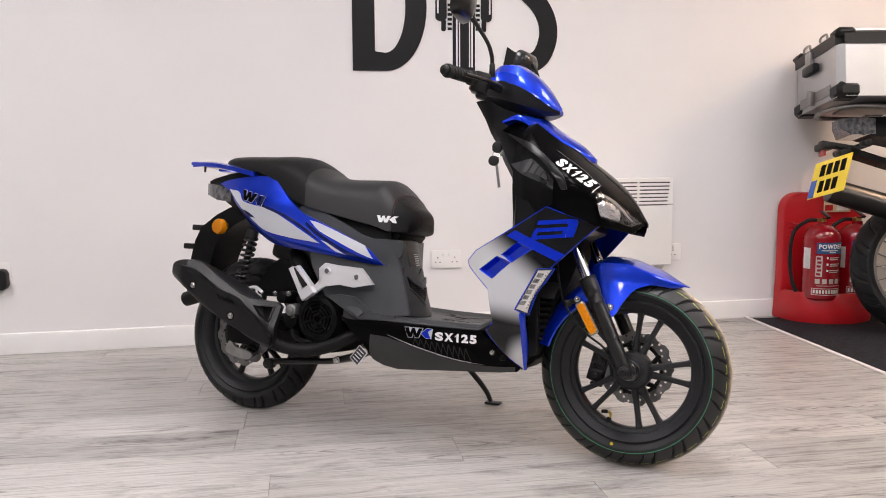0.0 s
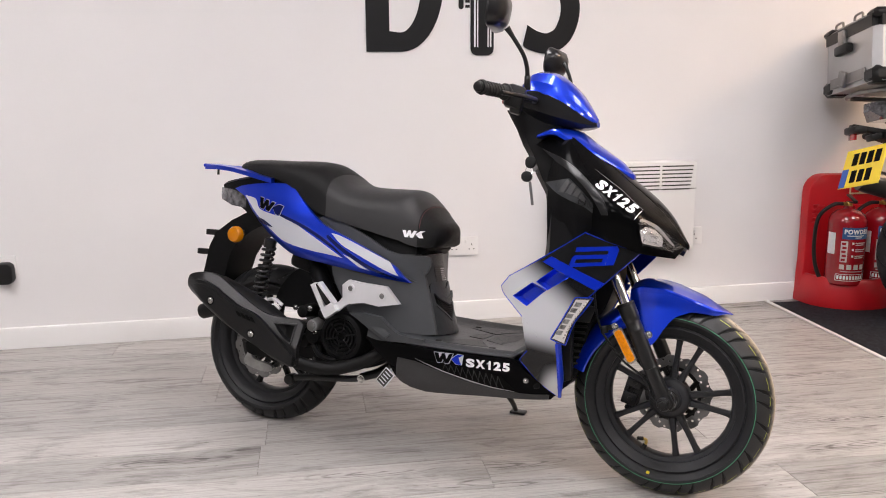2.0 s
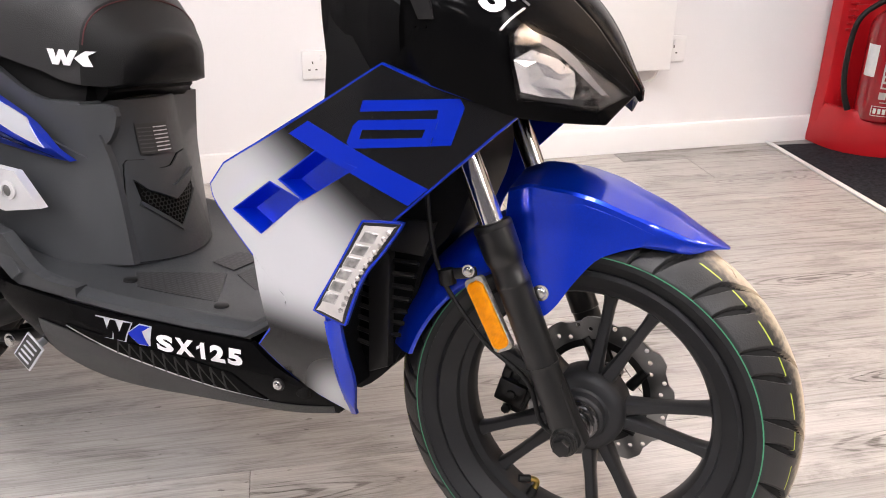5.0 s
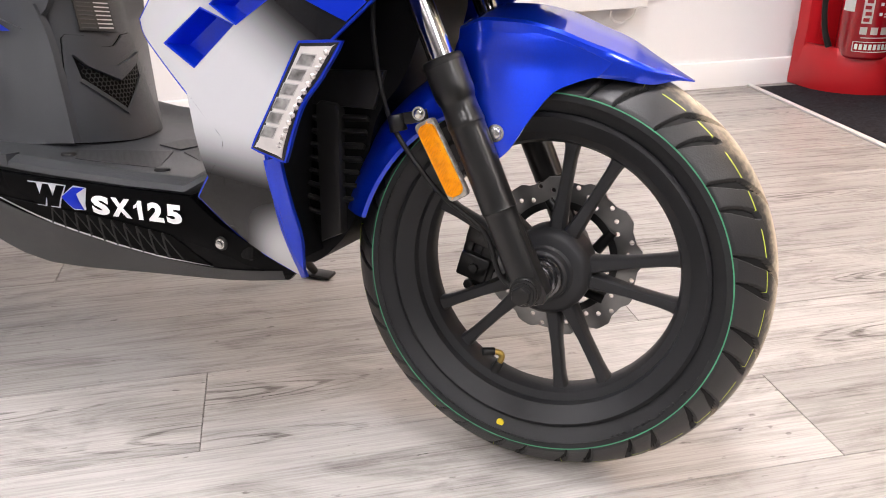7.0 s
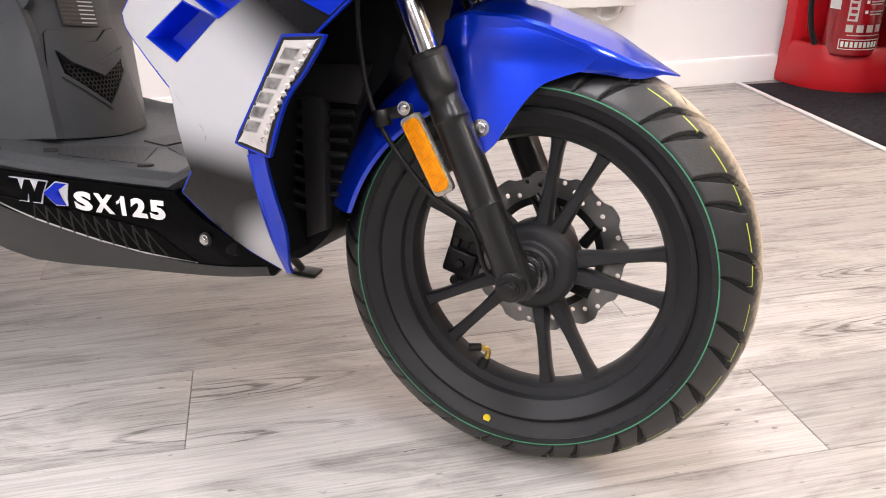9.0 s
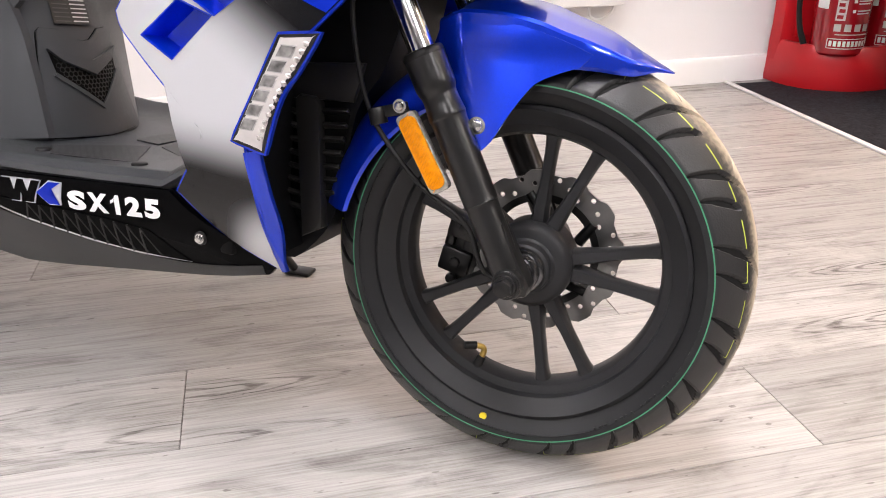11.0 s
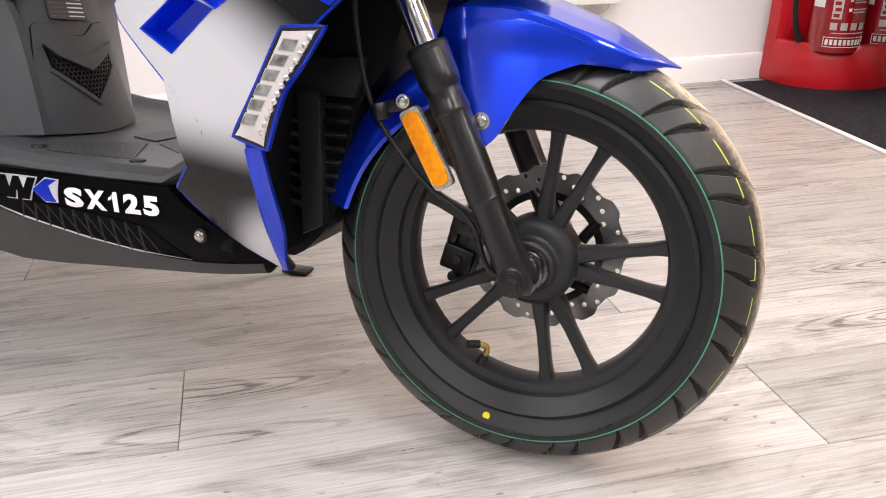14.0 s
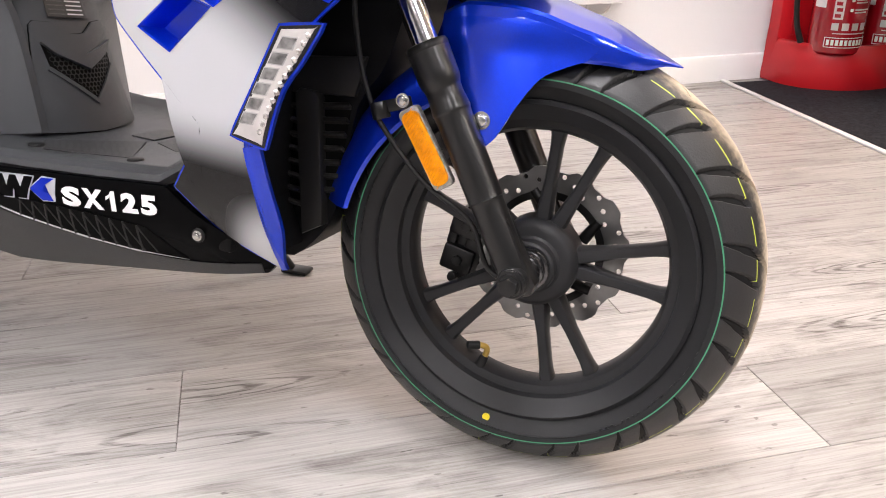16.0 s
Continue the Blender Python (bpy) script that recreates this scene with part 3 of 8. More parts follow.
def heater(x1, z1, z0, w):
    h, d = z1 - z0, 0.075
    t = thing("panel_heater", ROOM @ pose(x1 - w / 2, -0.02, z0), "white wall-mounted electric panel heater with top grille", "heater")
    bm = bmesh.new()
    prism(bm, [(-w / 2, 0), (w / 2, 0), (w / 2, h), (-w / 2, h)], 0, -d, 0.012)
    part("casing", bm, WHITE_METAL, t)
    # dark strip that paints the shade along the fold
    bm = bmesh.new()
    box(bm, (w - 0.004, 0.003, 0.003), pose(0, -d - 0.0006, h * 0.70), 0.001)
    part("fold_line", bm, SLOT_SHADE, t)
    # grille slots are dark bars on the casing, painting their shade
    slot = None
    for k in range(4):
        for r in range(7):
            bm = bmesh.new()
            cw = 0.162 - (0.0022 * r if k == 3 else 0)
            box(bm, (cw, 0.004, 0.0060), pose(w / 2 - 0.022 - cw / 2 - (0.0022 * r if k == 3 else 0) - (3 - k) * 0.1745, -d - 0.0003, h - 0.022 - r * 0.0185), 0.001, 1)
            part("grille_slot", bm, SLOT_SHADE, t)
    for k in (-1, 1):
        bm = bmesh.new()
        box(bm, (0.05, 0.03, 0.10), pose(k * w * 0.36, 0.003, h * 0.5))
        part("bracket", bm, WHITE_METAL, t)
    bm = bmesh.new()
    tube(bm, [(w * 0.36, -0.03, 0.02), (w * 0.35, -0.028, -0.03), (w * 0.40, -0.022, -0.05), (w * 0.47, -0.012, -0.03), (w * 0.49, -0.01, 0.02)], 0.0045)
    part("flex", bm, WHITE_PLASTIC, t, "white power flex")
    return t


def wall_sign():
    t = thing("wall_sign", ROOM @ pose(0, 0, 0), "large black cut-out wall graphic with a shock absorber motif", "sign")
    bm = bmesh.new()
    x0, z0, H, Wd = SIGN
    # bowl with an upright
    outer = [(x0, z0), (x0 + Wd * 0.45, z0)] + [(x0 + Wd * 0.45 + Wd * 0.55 * math.sin(radians(a)), z0 + H / 2 - H / 2 * math.cos(radians(a))) for a in range(8, 180, 8)] + [(x0 + Wd * 0.45, z0 + H), (x0, z0 + H)]
    s = 0.104
    inner = [(x0 + s, z0 + s * 0.86), (x0 + Wd * 0.43, z0 + s * 0.8)] + [(x0 + Wd * 0.43 + (Wd * 0.55 - s * 0.9) * math.sin(radians(a)), z0 + H / 2 - (H / 2 - s * 0.8) * math.cos(radians(a))) for a in range(8, 180, 8)] + [(x0 + Wd * 0.43, z0 + H - s * 0.8), (x0 + s, z0 + H - s * 0.8)]
    n = len(outer)
    vo = [[bm.verts.new((p[0], y, p[1])) for p in outer] for y in (-0.001, -0.007)]
    vi = [[bm.verts.new((p[0], y, p[1])) for p in inner] for y in (-0.001, -0.007)]
    for k in range(n):
        j = (k + 1) % n
        bm.faces.new((vo[1][k], vo[1][j], vi[1][j], vi[1][k]))
        bm.faces.new((vo[0][k], vo[1][k], vo[1][j], vo[0][j]))
        bm.faces.new((vi[0][k], vi[1][k], vi[1][j], vi[0][j]))
    bmesh.ops.recalc_face_normals(bm, faces=bm.faces[:])
    part("bowl_shape", bm, SIGN_BLACK, t)
    # hooked shape: a thick band along a bent line, cut upright at its lower end
    bm = bmesh.new()
    line = catmull([(1.440, z0 + 0.083), (1.495, z0 + 0.052), (1.565, z0 + 0.040), (1.632, z0 + 0.076), (1.668, z0 + 0.160), (1.664, z0 + 0.245), (1.622, z0 + 0.325), (1.545, z0 + 0.400), (1.488, z0 + 0.490), (1.535, z0 + 0.575), (1.66, z0 + 0.560)], 6, False)
    a, b = [], []
    for k, p in enumerate(line):
        d = (line[min(k + 1, len(line) - 1)] - line[max(k - 1, 0)]).normalized()
        w = 0.0455
        a.append((max(1.447, p.x - d.y * w), p.y + d.x * w))
        b.append((max(1.447, p.x + d.y * w), p.y - d.x * w))
    va, vb = ([[bm.verts.new((p[0], y, p[1])) for p in q] for y in (-0.001, -0.007)] for q in (a, b))
    for k in range(len(a) - 1):
        bm.faces.new((va[1][k], va[1][k + 1], vb[1][k + 1], vb[1][k]))
        bm.faces.new((va[0][k], va[1][k], va[1][k + 1], va[0][k + 1]))
        bm.faces.new((vb[0][k], vb[1][k], vb[1][k + 1], vb[0][k + 1]))
    bmesh.ops.recalc_face_normals(bm, faces=bm.faces[:])
    part("hook_shape", bm, SIGN_BLACK, t)
    # fork motif: two legs with light lines
    mx = x0 + MOTIF
    bm = bmesh.new()
    prism(bm, [(mx + p[0], z0 + 0.45 + p[1]) for p in rounded(0.108, 0.93, 0.03)], -0.001, -0.007)
    part("strut_shape", bm, SIGN_BLACK, t)
    for dx, w in ((-0.035, 0.007), (-0.022, 0.005), (0.027, 0.005), (0.039, 0.007)):
        bm = bmesh.new()
        box(bm, (w, 0.003, 0.86), pose(mx + dx, -0.0075, z0 + 0.452))
        part("light_line", bm, WALL, t, "thin white line")
    for k in (-1, 1):
        bm = bmesh.new()
        prism(bm, [(mx + k * 0.110 + p[0], z0 + 0.345 + p[1]) for p in rounded(0.054, 0.22, 0.020)], -0.001, -0.007)
        prism(bm, [(mx + k * 0.098 + p[0], z0 + 0.215 + p[1]) for p in rounded(0.022, 0.055, 0.010)], -0.001, -0.007)
        part("caliper_shape", bm, SIGN_BLACK, t)
        bm = bmesh.new()
        box(bm, (0.007, 0.003, 0.15), pose(mx + k * 0.126, -0.0075, z0 + 0.345))
        part("light_line", bm, WALL, t, "thin white line")
        for r in range(6):
            bm = bmesh.new()
            box(bm, (0.020, 0.004, 0.012), pose(mx + k * 0.068, -0.003, z0 + 0.20 + 0.022 * r))
            part("spring_rung", bm, SIGN_BLACK, t)
    return t


socket(*SOCKET_A)
socket(*SOCKET_B, double=False)
heater(*HEATER)
wall_sign()


def plugged_socket(x, z):
    t = socket(x, z, False)
    bm = bmesh.new()
    prism(bm, rounded(0.07, 0.092, 0.025), -0.011, -0.055, 0.01)
    ob = part("plug", bm, BLACK_PLASTIC, None)
    ob.matrix_basis = ROOM @ pose(x + 0.004, -0.0005, z - 0.027)
    tagged(ob, "black power adapter plugged into the wall socket", "adapter")


plugged_socket(*SOCKET_C)


# ---- scooter ----
# its own frame: x forward, y to its left, z up along its lean on the side stand
scooter = thing("scooter", pose(0.241, 3.112, 0, -8.3, 0, -39.0), "blue, black and silver motor scooter leaning on its side stand", "scooter")
R_FRONT, R_REAR = 0.268, 0.263
FRONT, REAR = (1.2655, -0.008, 0.2660), (-0.048, 0.0, 0.260)


def tyre(name, parent, centre, R, half, bead, first, pitch_count, fine=True):
    """A tyre with cut tread: numpy rings, grooves pressed into the crown."""
    seg = 1500 if fine else 480
    cx, cy, cz = centre
    prof, tread = [], []
    nt = 108 if fine else 30
    crown = half * 0.98
    drop = 0.040                                    # crown fall from centre to shoulder
    left = [(bead - 0.004, half * 0.62), (bead + 0.004, half * 0.70), (bead + 0.012, half * 0.80), (bead + 0.024, half * 0.93), (R - drop - 0.012, half * 1.0), (R - drop - 0.0052, half * 1.0), (R - drop - 0.0036, half * 0.999)]
    for r, y in left:
        prof.append((r, -y)), tread.append(0)
    for k in range(nt + 1):
        u = -1 + 2 * k / nt
        prof.append((R - drop * abs(u) ** 2.0, crown * u)), tread.append(1)
    for r, y in reversed(left):
        prof.append((r, y)), tread.append(0)
    P = np.array(prof)
    th = np.arange(seg) * 2 * np.pi / seg
    y = P[:, 1][None, :] + 0 * th[:, None]
    u = y / crown
    rr = P[:, 0][None, :] + 0 * th[:, None]
    # cuts from the shoulder inwards: long kinked ones that run past the middle, and short ones between them
    turn = np.degrees(th)[:, None] - first
    step = 360.0 / pitch_count

    def groove(shift, across, lean, width):
        """Depth from 0 to 1 of one set of cuts: lean and half width in degrees, over the way from the middle (0) to the shoulder (1)."""
        out = np.zeros_like(u)
        for flip in (1, -1):
            v = -u * flip
            d = np.abs((turn - np.interp(v, across, lean) - (shift + (0.0 if flip > 0 else 0.5)) * step + step / 2) % step - step / 2)
            w = np.interp(v, across, width, left=0.0, right=0.0)
            out = np.maximum(out, np.clip((w - d) / 0.35 + 0.5, 0, 1) * (w > 0))
        return out

    g = np.maximum(groove(0.0, (-0.24, 0.15, 0.55, 0.75, 1.0, 1.02), (-16.0, -10.5, -4.6, -2.8, 0.0, 0.2), (0.10, 0.75, 1.35, 1.20, 0.45, 0.40)),
                   groove(0.63, (0.46, 0.50, 0.62, 0.80, 1.0, 1.02), (-6.2, -5.6, -4.2, -2.2, 0.0, 0.2), (0.30, 0.90, 1.25, 1.10, 0.45, 0.40)))
    g = g * (np.array(tread)[None, :] == 1)
    rr = rr - 0.0060 * g
    g = g > 0.9
    V = np.stack([cx + rr * np.cos(th)[:, None], cy + y, cz + rr * np.sin(th)[:, None]], -1).reshape(-1, 3)
    n = len(prof)
    i = np.arange(seg)[:, None] * n + np.arange(n - 1)[None, :]
    j = ((np.arange(seg) + 1) % seg)[:, None] * n + np.arange(n - 1)[None, :]
    F = np.stack([i, i + 1, j + 1, j], -1).reshape(-1, 4)
    me = bpy.data.meshes.new(name)
    me.from_pydata(V.tolist(), [], F.tolist())
    mat = np.zeros((seg, n - 1), int)
    tr = np.array(tread)
    mat[:, :] = np.where((tr[:-1] + tr[1:]) > 0, 0, 1)[None, :]
    um = (u[:, :-1] + u[:, 1:]) / 2
    mat[g[:, :-1] & g[:, 1:] & (tr[:-1] + tr[1:] == 2)[None, :]] = 4
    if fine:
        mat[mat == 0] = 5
        mat[:, 5] = 2
        along = ((turn + 4.7) % (step / 2)) / (step / 2)
        mat[(np.abs(um + 0.53) < 0.0093) & (np.abs(along - 0.50) < 0.35) & ~g[:, :-1]] = 3
    me.polygons.foreach_set("material_index", mat.reshape(-1).astype(np.int32))
    me.polygons.foreach_set("use_smooth", np.ones(len(F), bool))
    for m in (RUBBER, SIDEWALL, GREEN_LINE, YELLOW_LINE, GROOVE, TAN_CROWN):
        me.materials.append(m)
    me.update()
    me.validate()
    me.set_sharp_from_angle(angle=radians(32))
    ob = new(name, me)
    ob.parent = parent
    return ob


def at_angle(c, r, deg, y):
    return (c[0] + r * math.cos(radians(deg)), c[1] + y, c[2] + r * math.sin(radians(deg)))


def wheel(name, centre, R, half, opening, bead, phase, disc_side, disc_r, fine):
    w = new(name)
    w.parent = scooter
    t = tyre("tyre", w, centre, R, half, bead, 16.2, 17, fine)
    tagged(t, "black road tyre with V-cut tread and coloured marking lines")
    # rim barrel and lip
    bm = bmesh.new()
    h = half * 0.78
    prof = [(bead + 0.006, -h), (bead + 0.001, -h - 0.003), (bead - 0.005, -h + 0.002), (bead - 0.018, -h + 0.013), (opening + 0.014, -0.022), (opening + 0.004, -0.019), (opening, -0.012),
            (opening, 0.012), (opening + 0.004, 0.019), (opening + 0.014, 0.022), (bead - 0.018, h - 0.013), (bead - 0.005, h - 0.002), (bead + 0.001, h + 0.003), (bead + 0.006, h), (bead + 0.010, 0)]
    revolve(bm, prof, centre, 128, True)
    rim = part("rim", bm, RIM, w, "satin black five twin-spoke alloy rim")
    # spokes in pairs
    for k in range(5):
        for s in (-1, 1):
            bm = bmesh.new()
            a = phase + 72 * k + 10.6 * s
            ca, sa = math.cos(radians(a)), math.sin(radians(a))
            rings = []
            for r, wd, th in ((0.046, 0.0115, 0.017), (0.060, 0.0102, 0.0155), (opening * 0.62, 0.0075, 0.012), (opening * 0.88, 0.0078, 0.011), (opening * 0.96, 0.0088, 0.0115), (opening + 0.006, 0.0115, 0.013)):
                ring = []
                for q in range(12):
                    b = 2 * math.pi * q / 12
                    p = (abs(math.cos(b)) ** 0.6 * math.copysign(wd, math.cos(b)), abs(math.sin(b)) ** 0.6 * math.copysign(th, math.sin(b)))
                    ring.append((centre[0] + r * ca - p[0] * sa, centre[1] + p[1], centre[2] + r * sa + p[0] * ca))
                rings.append(ring)
            loft(bm, rings)
            part("spoke", bm, RIM, rim)
    bm = bmesh.new()
    revolve(bm, [(0.012, -0.050), (0.029, -0.050), (0.032, -0.047), (0.033, -0.035), (0.036, -0.032), (0.046, -0.031), (0.049, -0.029), (0.054, -0.024), (0.055, -0.016), (0.055, 0.018), (0.050, 0.028), (0.040, 0.034), (0.036, 0.045), (0.012, 0.045)], centre, 64, True)
    part("hub", bm, RIM, w)
    # wave disc, drilled through
    bm = bmesh.new()
    loops = [[(disc_r * 0.70 * math.cos(a), disc_r * 0.70 * math.sin(a)) for a in (2 * math.pi * q / 72 for q in range(72))]]
    loops.append([(r * math.cos(a), r * math.sin(a)) for a, r in ((2 * math.pi * q / 144, disc_r * (0.972 + 0.028 * math.tanh(3 * math.sin(24 * math.pi * q / 144)))) for q in range(144))])
    for k in range(36):
        hr, ha = disc_r * (0.77 + 0.065 * (k % 3)), radians(10 * k)
        loops.append([(hr * math.cos(ha) + 0.0033 * math.cos(b), hr * math.sin(ha) + 0.0033 * math.sin(b)) for b in (2 * math.pi * q / 10 for q in range(10))])
    edges, ring = [], []
    for lp in loops:
        vs = [bm.verts.new((centre[0] + p[0], centre[1] + disc_side - 0.002, centre[2] + p[1])) for p in lp]
        ring.append(vs)
        edges += [bm.edges.new((vs[q], vs[(q + 1) % len(vs)])) for q in range(len(vs))]
    bmesh.ops.triangle_fill(bm, use_beauty=True, use_dissolve=False, edges=edges, normal=(0, -1, 0))
    front = bm.faces[:]
    back = {v: bm.verts.new((v.co.x, v.co.y + 0.004, v.co.z)) for v in bm.verts[:]}
    for f in front:
        bm.faces.new([back[v] for v in reversed(f.verts)])
    for vs in ring:
        for q in range(len(vs)):
            a, b = vs[q], vs[(q + 1) % len(vs)]
            bm.faces.new((a, b, back[b], back[a]))
    bmesh.ops.recalc_face_normals(bm, faces=bm.faces[:])
    disc = part("brake_disc", bm, STEEL, w, "drilled steel wave brake disc")
    for k in range(5):
        bm = bmesh.new()
        a, b = at_angle(centre, 0.050, 72 * k + 20, disc_side), at_angle(centre, disc_r * 0.73, 72 * k + 34, disc_side)
        rod(bm, a, b, 0.008, 0.007, 10)
        part("disc_carrier", bm, BLACK_METAL, disc)
    bm = bmesh.new()
    revolve(bm, [(disc_r * 0.62, disc_side - 0.003), (disc_r * 0.71, disc_side - 0.003), (disc_r * 0.71, disc_side + 0.003), (disc_r * 0.62, disc_side + 0.003)], centre, 64, True)
    part("disc_ring", bm, BLACK_METAL, disc)
    return w


front_wheel = wheel("front_wheel", FRONT, R_FRONT, 0.060, 0.161, 0.1935, 1.8, 0.046, 0.108, True)
rear_wheel = wheel("rear_wheel", REAR, R_REAR, 0.065, 0.158, 0.196, 20.0, -0.075, 0.110, False)

# ---- bodywork surfaces: half width over (x, z) ----
def shield_half(x, z):
    return lerp(x, [(0.80, 0.238), (0.90, 0.250), (1.02, 0.246), (1.08, 0.236), (1.15, 0.212), (1.20, 0.186)]) - 2.45 * max(0, 0.44 - z) ** 2


def ridge(x):
    return lerp(x, [(0.86, 0.958), (0.93, 0.980), (0.956, 0.982), (1.026, 0.933), (1.09, 0.890), (1.126, 0.860), (1.17, 0.827), (1.22, 0.783), (1.247, 0.750), (1.275, 0.705), (1.287, 0.687), (1.30, 0.665)])


def nose_half(x, z):
    d = max(0, ridge(x) - z)
    top = lerp(x, [(0.9, 0.085), (1.0, 0.06), (1.10, 0.035), (1.20, 0.025), (1.25, 0.02), (1.30, 0.01)])
    low = lerp(x, [(0.9, 0.165), (1.0, 0.20), (1.07, 0.232), (1.113, 0.241), (1.174, 0.222), (1.21, 0.185), (1.24, 0.135), (1.268, 0.074), (1.288, 0.024), (1.30, 0.012)])
    k = 1 - (1 - min(1, d / lerp(x, [(0.9, 0.15), (1.07, 0.115), (1.174, 0.080), (1.3, 0.065)]))) ** 1.8
    crease = lerp(x, [(1.05, 0.752), (1.10, 0.741), (1.165, 0.728), (1.20, 0.70), (1.30, 0.655)])
    return top + (low - top) * k - 0.25 * max(0, crease - z)


def flat(v):
    return lambda x, z: v


def both(name, outline, half, mat, parent=None, label="", thick=0.004, proud=0.0, cell=0.03, bevel=0.0015, sides=(-1, 1), holes=()):
    obs = []
    for s in sides:
        obs.append(part(name, shell(outline, half, thick, proud, s, cell, bevel, holes), mat, parent or scooter, label))
    return obs


# leg shield: gloss black with an airbrushed silver fade
def fade_material():
    m = bpy.data.materials.new("silver_fade_on_black")
    m.use_nodes = True
    nt = m.node_tree
    b = nt.nodes["Principled BSDF"]
    tc = nt.nodes.new("ShaderNodeTexCoord")

    def band(px, pz, dx, dz, width):
        """0 to 1 across a soft edge through (px, pz) in the direction (dx, dz)."""
        v = nt.nodes.new("ShaderNodeVectorMath")
        v.operation = "SUBTRACT"
        nt.links.new(tc.outputs["Object"], v.inputs[0])
        v.inputs[1].default_value = (px, 0, pz)
        d = nt.nodes.new("ShaderNodeVectorMath")
        d.operation = "DOT_PRODUCT"
        nt.links.new(v.outputs[0], d.inputs[0])
        k = math.hypot(dx, dz)
        d.inputs[1].default_value = (dx / k, 0, dz / k)
        r = nt.nodes.new("ShaderNodeMapRange")
        r.interpolation_type = "SMOOTHSTEP"
        r.inputs["From Min"].default_value, r.inputs["From Max"].default_value = -width / 2, width / 2
        nt.links.new(d.outputs["Value"], r.inputs["Value"])
        return r.outputs["Result"]

    def math2(op, a, b2):
        n = nt.nodes.new("ShaderNodeMath")
        n.operation = op
        for s, v in zip(n.inputs, (a, b2)):
            if isinstance(v, float):
                s.default_value = v
            else:
                nt.links.new(v, s)
        return n.outputs[0]

    upper = band(0.985, 0.553, -0.6, -0.8, 0.085)      # silver below the black top corner
    lower = band(0.945, 0.418, 0.15, 1.0, 0.07)        # fades out towards the floorboard
    tail = math2("MULTIPLY", band(0.955, 0.322, 0.2, -1.0, 0.07), band(0.962, 0.29, 1.0, -0.35, 0.05))
    f = math2("MAXIMUM", math2("MULTIPLY", upper, lower), tail)
    mix = nt.nodes.new("ShaderNodeMix")
    mix.data_type = "RGBA"
    nt.links.new(f, mix.inputs[0])
    mix.inputs[6].default_value = (0.006, 0.006, 0.007, 1)
    mix.inputs[7].default_value = (0.60, 0.61, 0.64, 1)
    nt.links.new(mix.outputs[2], b.inputs["Base Color"])
    mt = math2("MULTIPLY", f, 0.25)
    nt.links.new(mt, b.inputs["Metallic"])
    b.inputs["Roughness"].default_value = 0.2
    b.inputs["Specular IOR Level"].default_value = 0.25
    b.inputs["Coat Weight"].default_value = 0.2
    b.inputs["Coat Roughness"].default_value = 0.05
    return m


FADE = fade_material()
BLUE_DEEP = material("deep_navy_film", (0.0, 0.006, 0.09), 0.25, 0.3, 0.4, 0.4)
GUIDE = material("frosted_light_guide", (0.09, 0.09, 0.095), 0.35, 0, 0.1)
LOUVRE = material("black_ribbed_plastic", (0.012, 0.0115, 0.011), 0.42, 0, 0, 0.3, 0.1, 10, 0.2, 900)
VENT_GREY = material("mid_grey_plastic", (0.075, 0.076, 0.078), 0.4, 0, 0, 0.4, 0.08, 12)
TRIM = material("semi_gloss_charcoal_trim", (0.009, 0.009, 0.0095), 0.32, 0, 0, 0.3, 0.08, 10)
INTAKES = ([(0.877, 0.528), (0.928, 0.568), (0.969, 0.552), (0.917, 0.504)], [(0.939, 0.571), (0.986, 0.610), (1.036, 0.596), (0.971, 0.551)])
SHIELD = catmull([(0.840, 0.552), (0.862, 0.580), (0.955, 0.638), (1.058, 0.708), (1.120, 0.686), (1.196, 0.664), (1.116, 0.580), (1.072, 0.535), (1.036, 0.505), (1.012, 0.455), (1.001, 0.410), (1.006, 0.340), (0.994, 0.253), (0.946, 0.295), (0.899, 0.357), (0.930, 0.397), (0.944, 0.418), (0.945, 0.432), (0.929, 0.447), (0.903, 0.476), (0.870, 0.509), (0.846, 0.534)], 4, True, (0, 1, 3, 4, 5, 7, 12, 14, 15, 18))
both("leg_shield", SHIELD, shield_half, BLUE, None, "blue-edged leg shield with silver and black fade", 0.005, 0, 0.03, 0.0, holes=INTAKES)


def inset(outline, d):
    """The outline moved inwards by d."""
    n = len(outline)
    area = sum(outline[k][0] * outline[(k + 1) % n][1] - outline[(k + 1) % n][0] * outline[k][1] for k in range(n))
    s = 1 if area > 0 else -1
    out = []
    for k in range(n):
        a, b, c = (Vector(outline[q % n][:2]) for q in (k - 1, k, k + 1))
        t = ((b - a).normalized() + (c - b).normalized())
        t = t.normalized() if t.length > 1e-6 else (c - b).normalized()
        out.append((b.x - t.y * d * s, b.y + t.x * d * s))
    return out


both("shield_graphic", inset(SHIELD, 0.0024), shield_half, FADE, None, "silver panel airbrushed into black", 0.003, 0.0012, 0.03, 0.0, holes=INTAKES)
STRIPE = [(0.953, 0.624), (0.976, 0.640), (1.112, 0.580), (1.092, 0.560)]
both("blue_stripe", STRIPE, shield_half, BLUE_SATIN, None, "diagonal blue stripe", 0.002, 0.002, 0.03, 0)
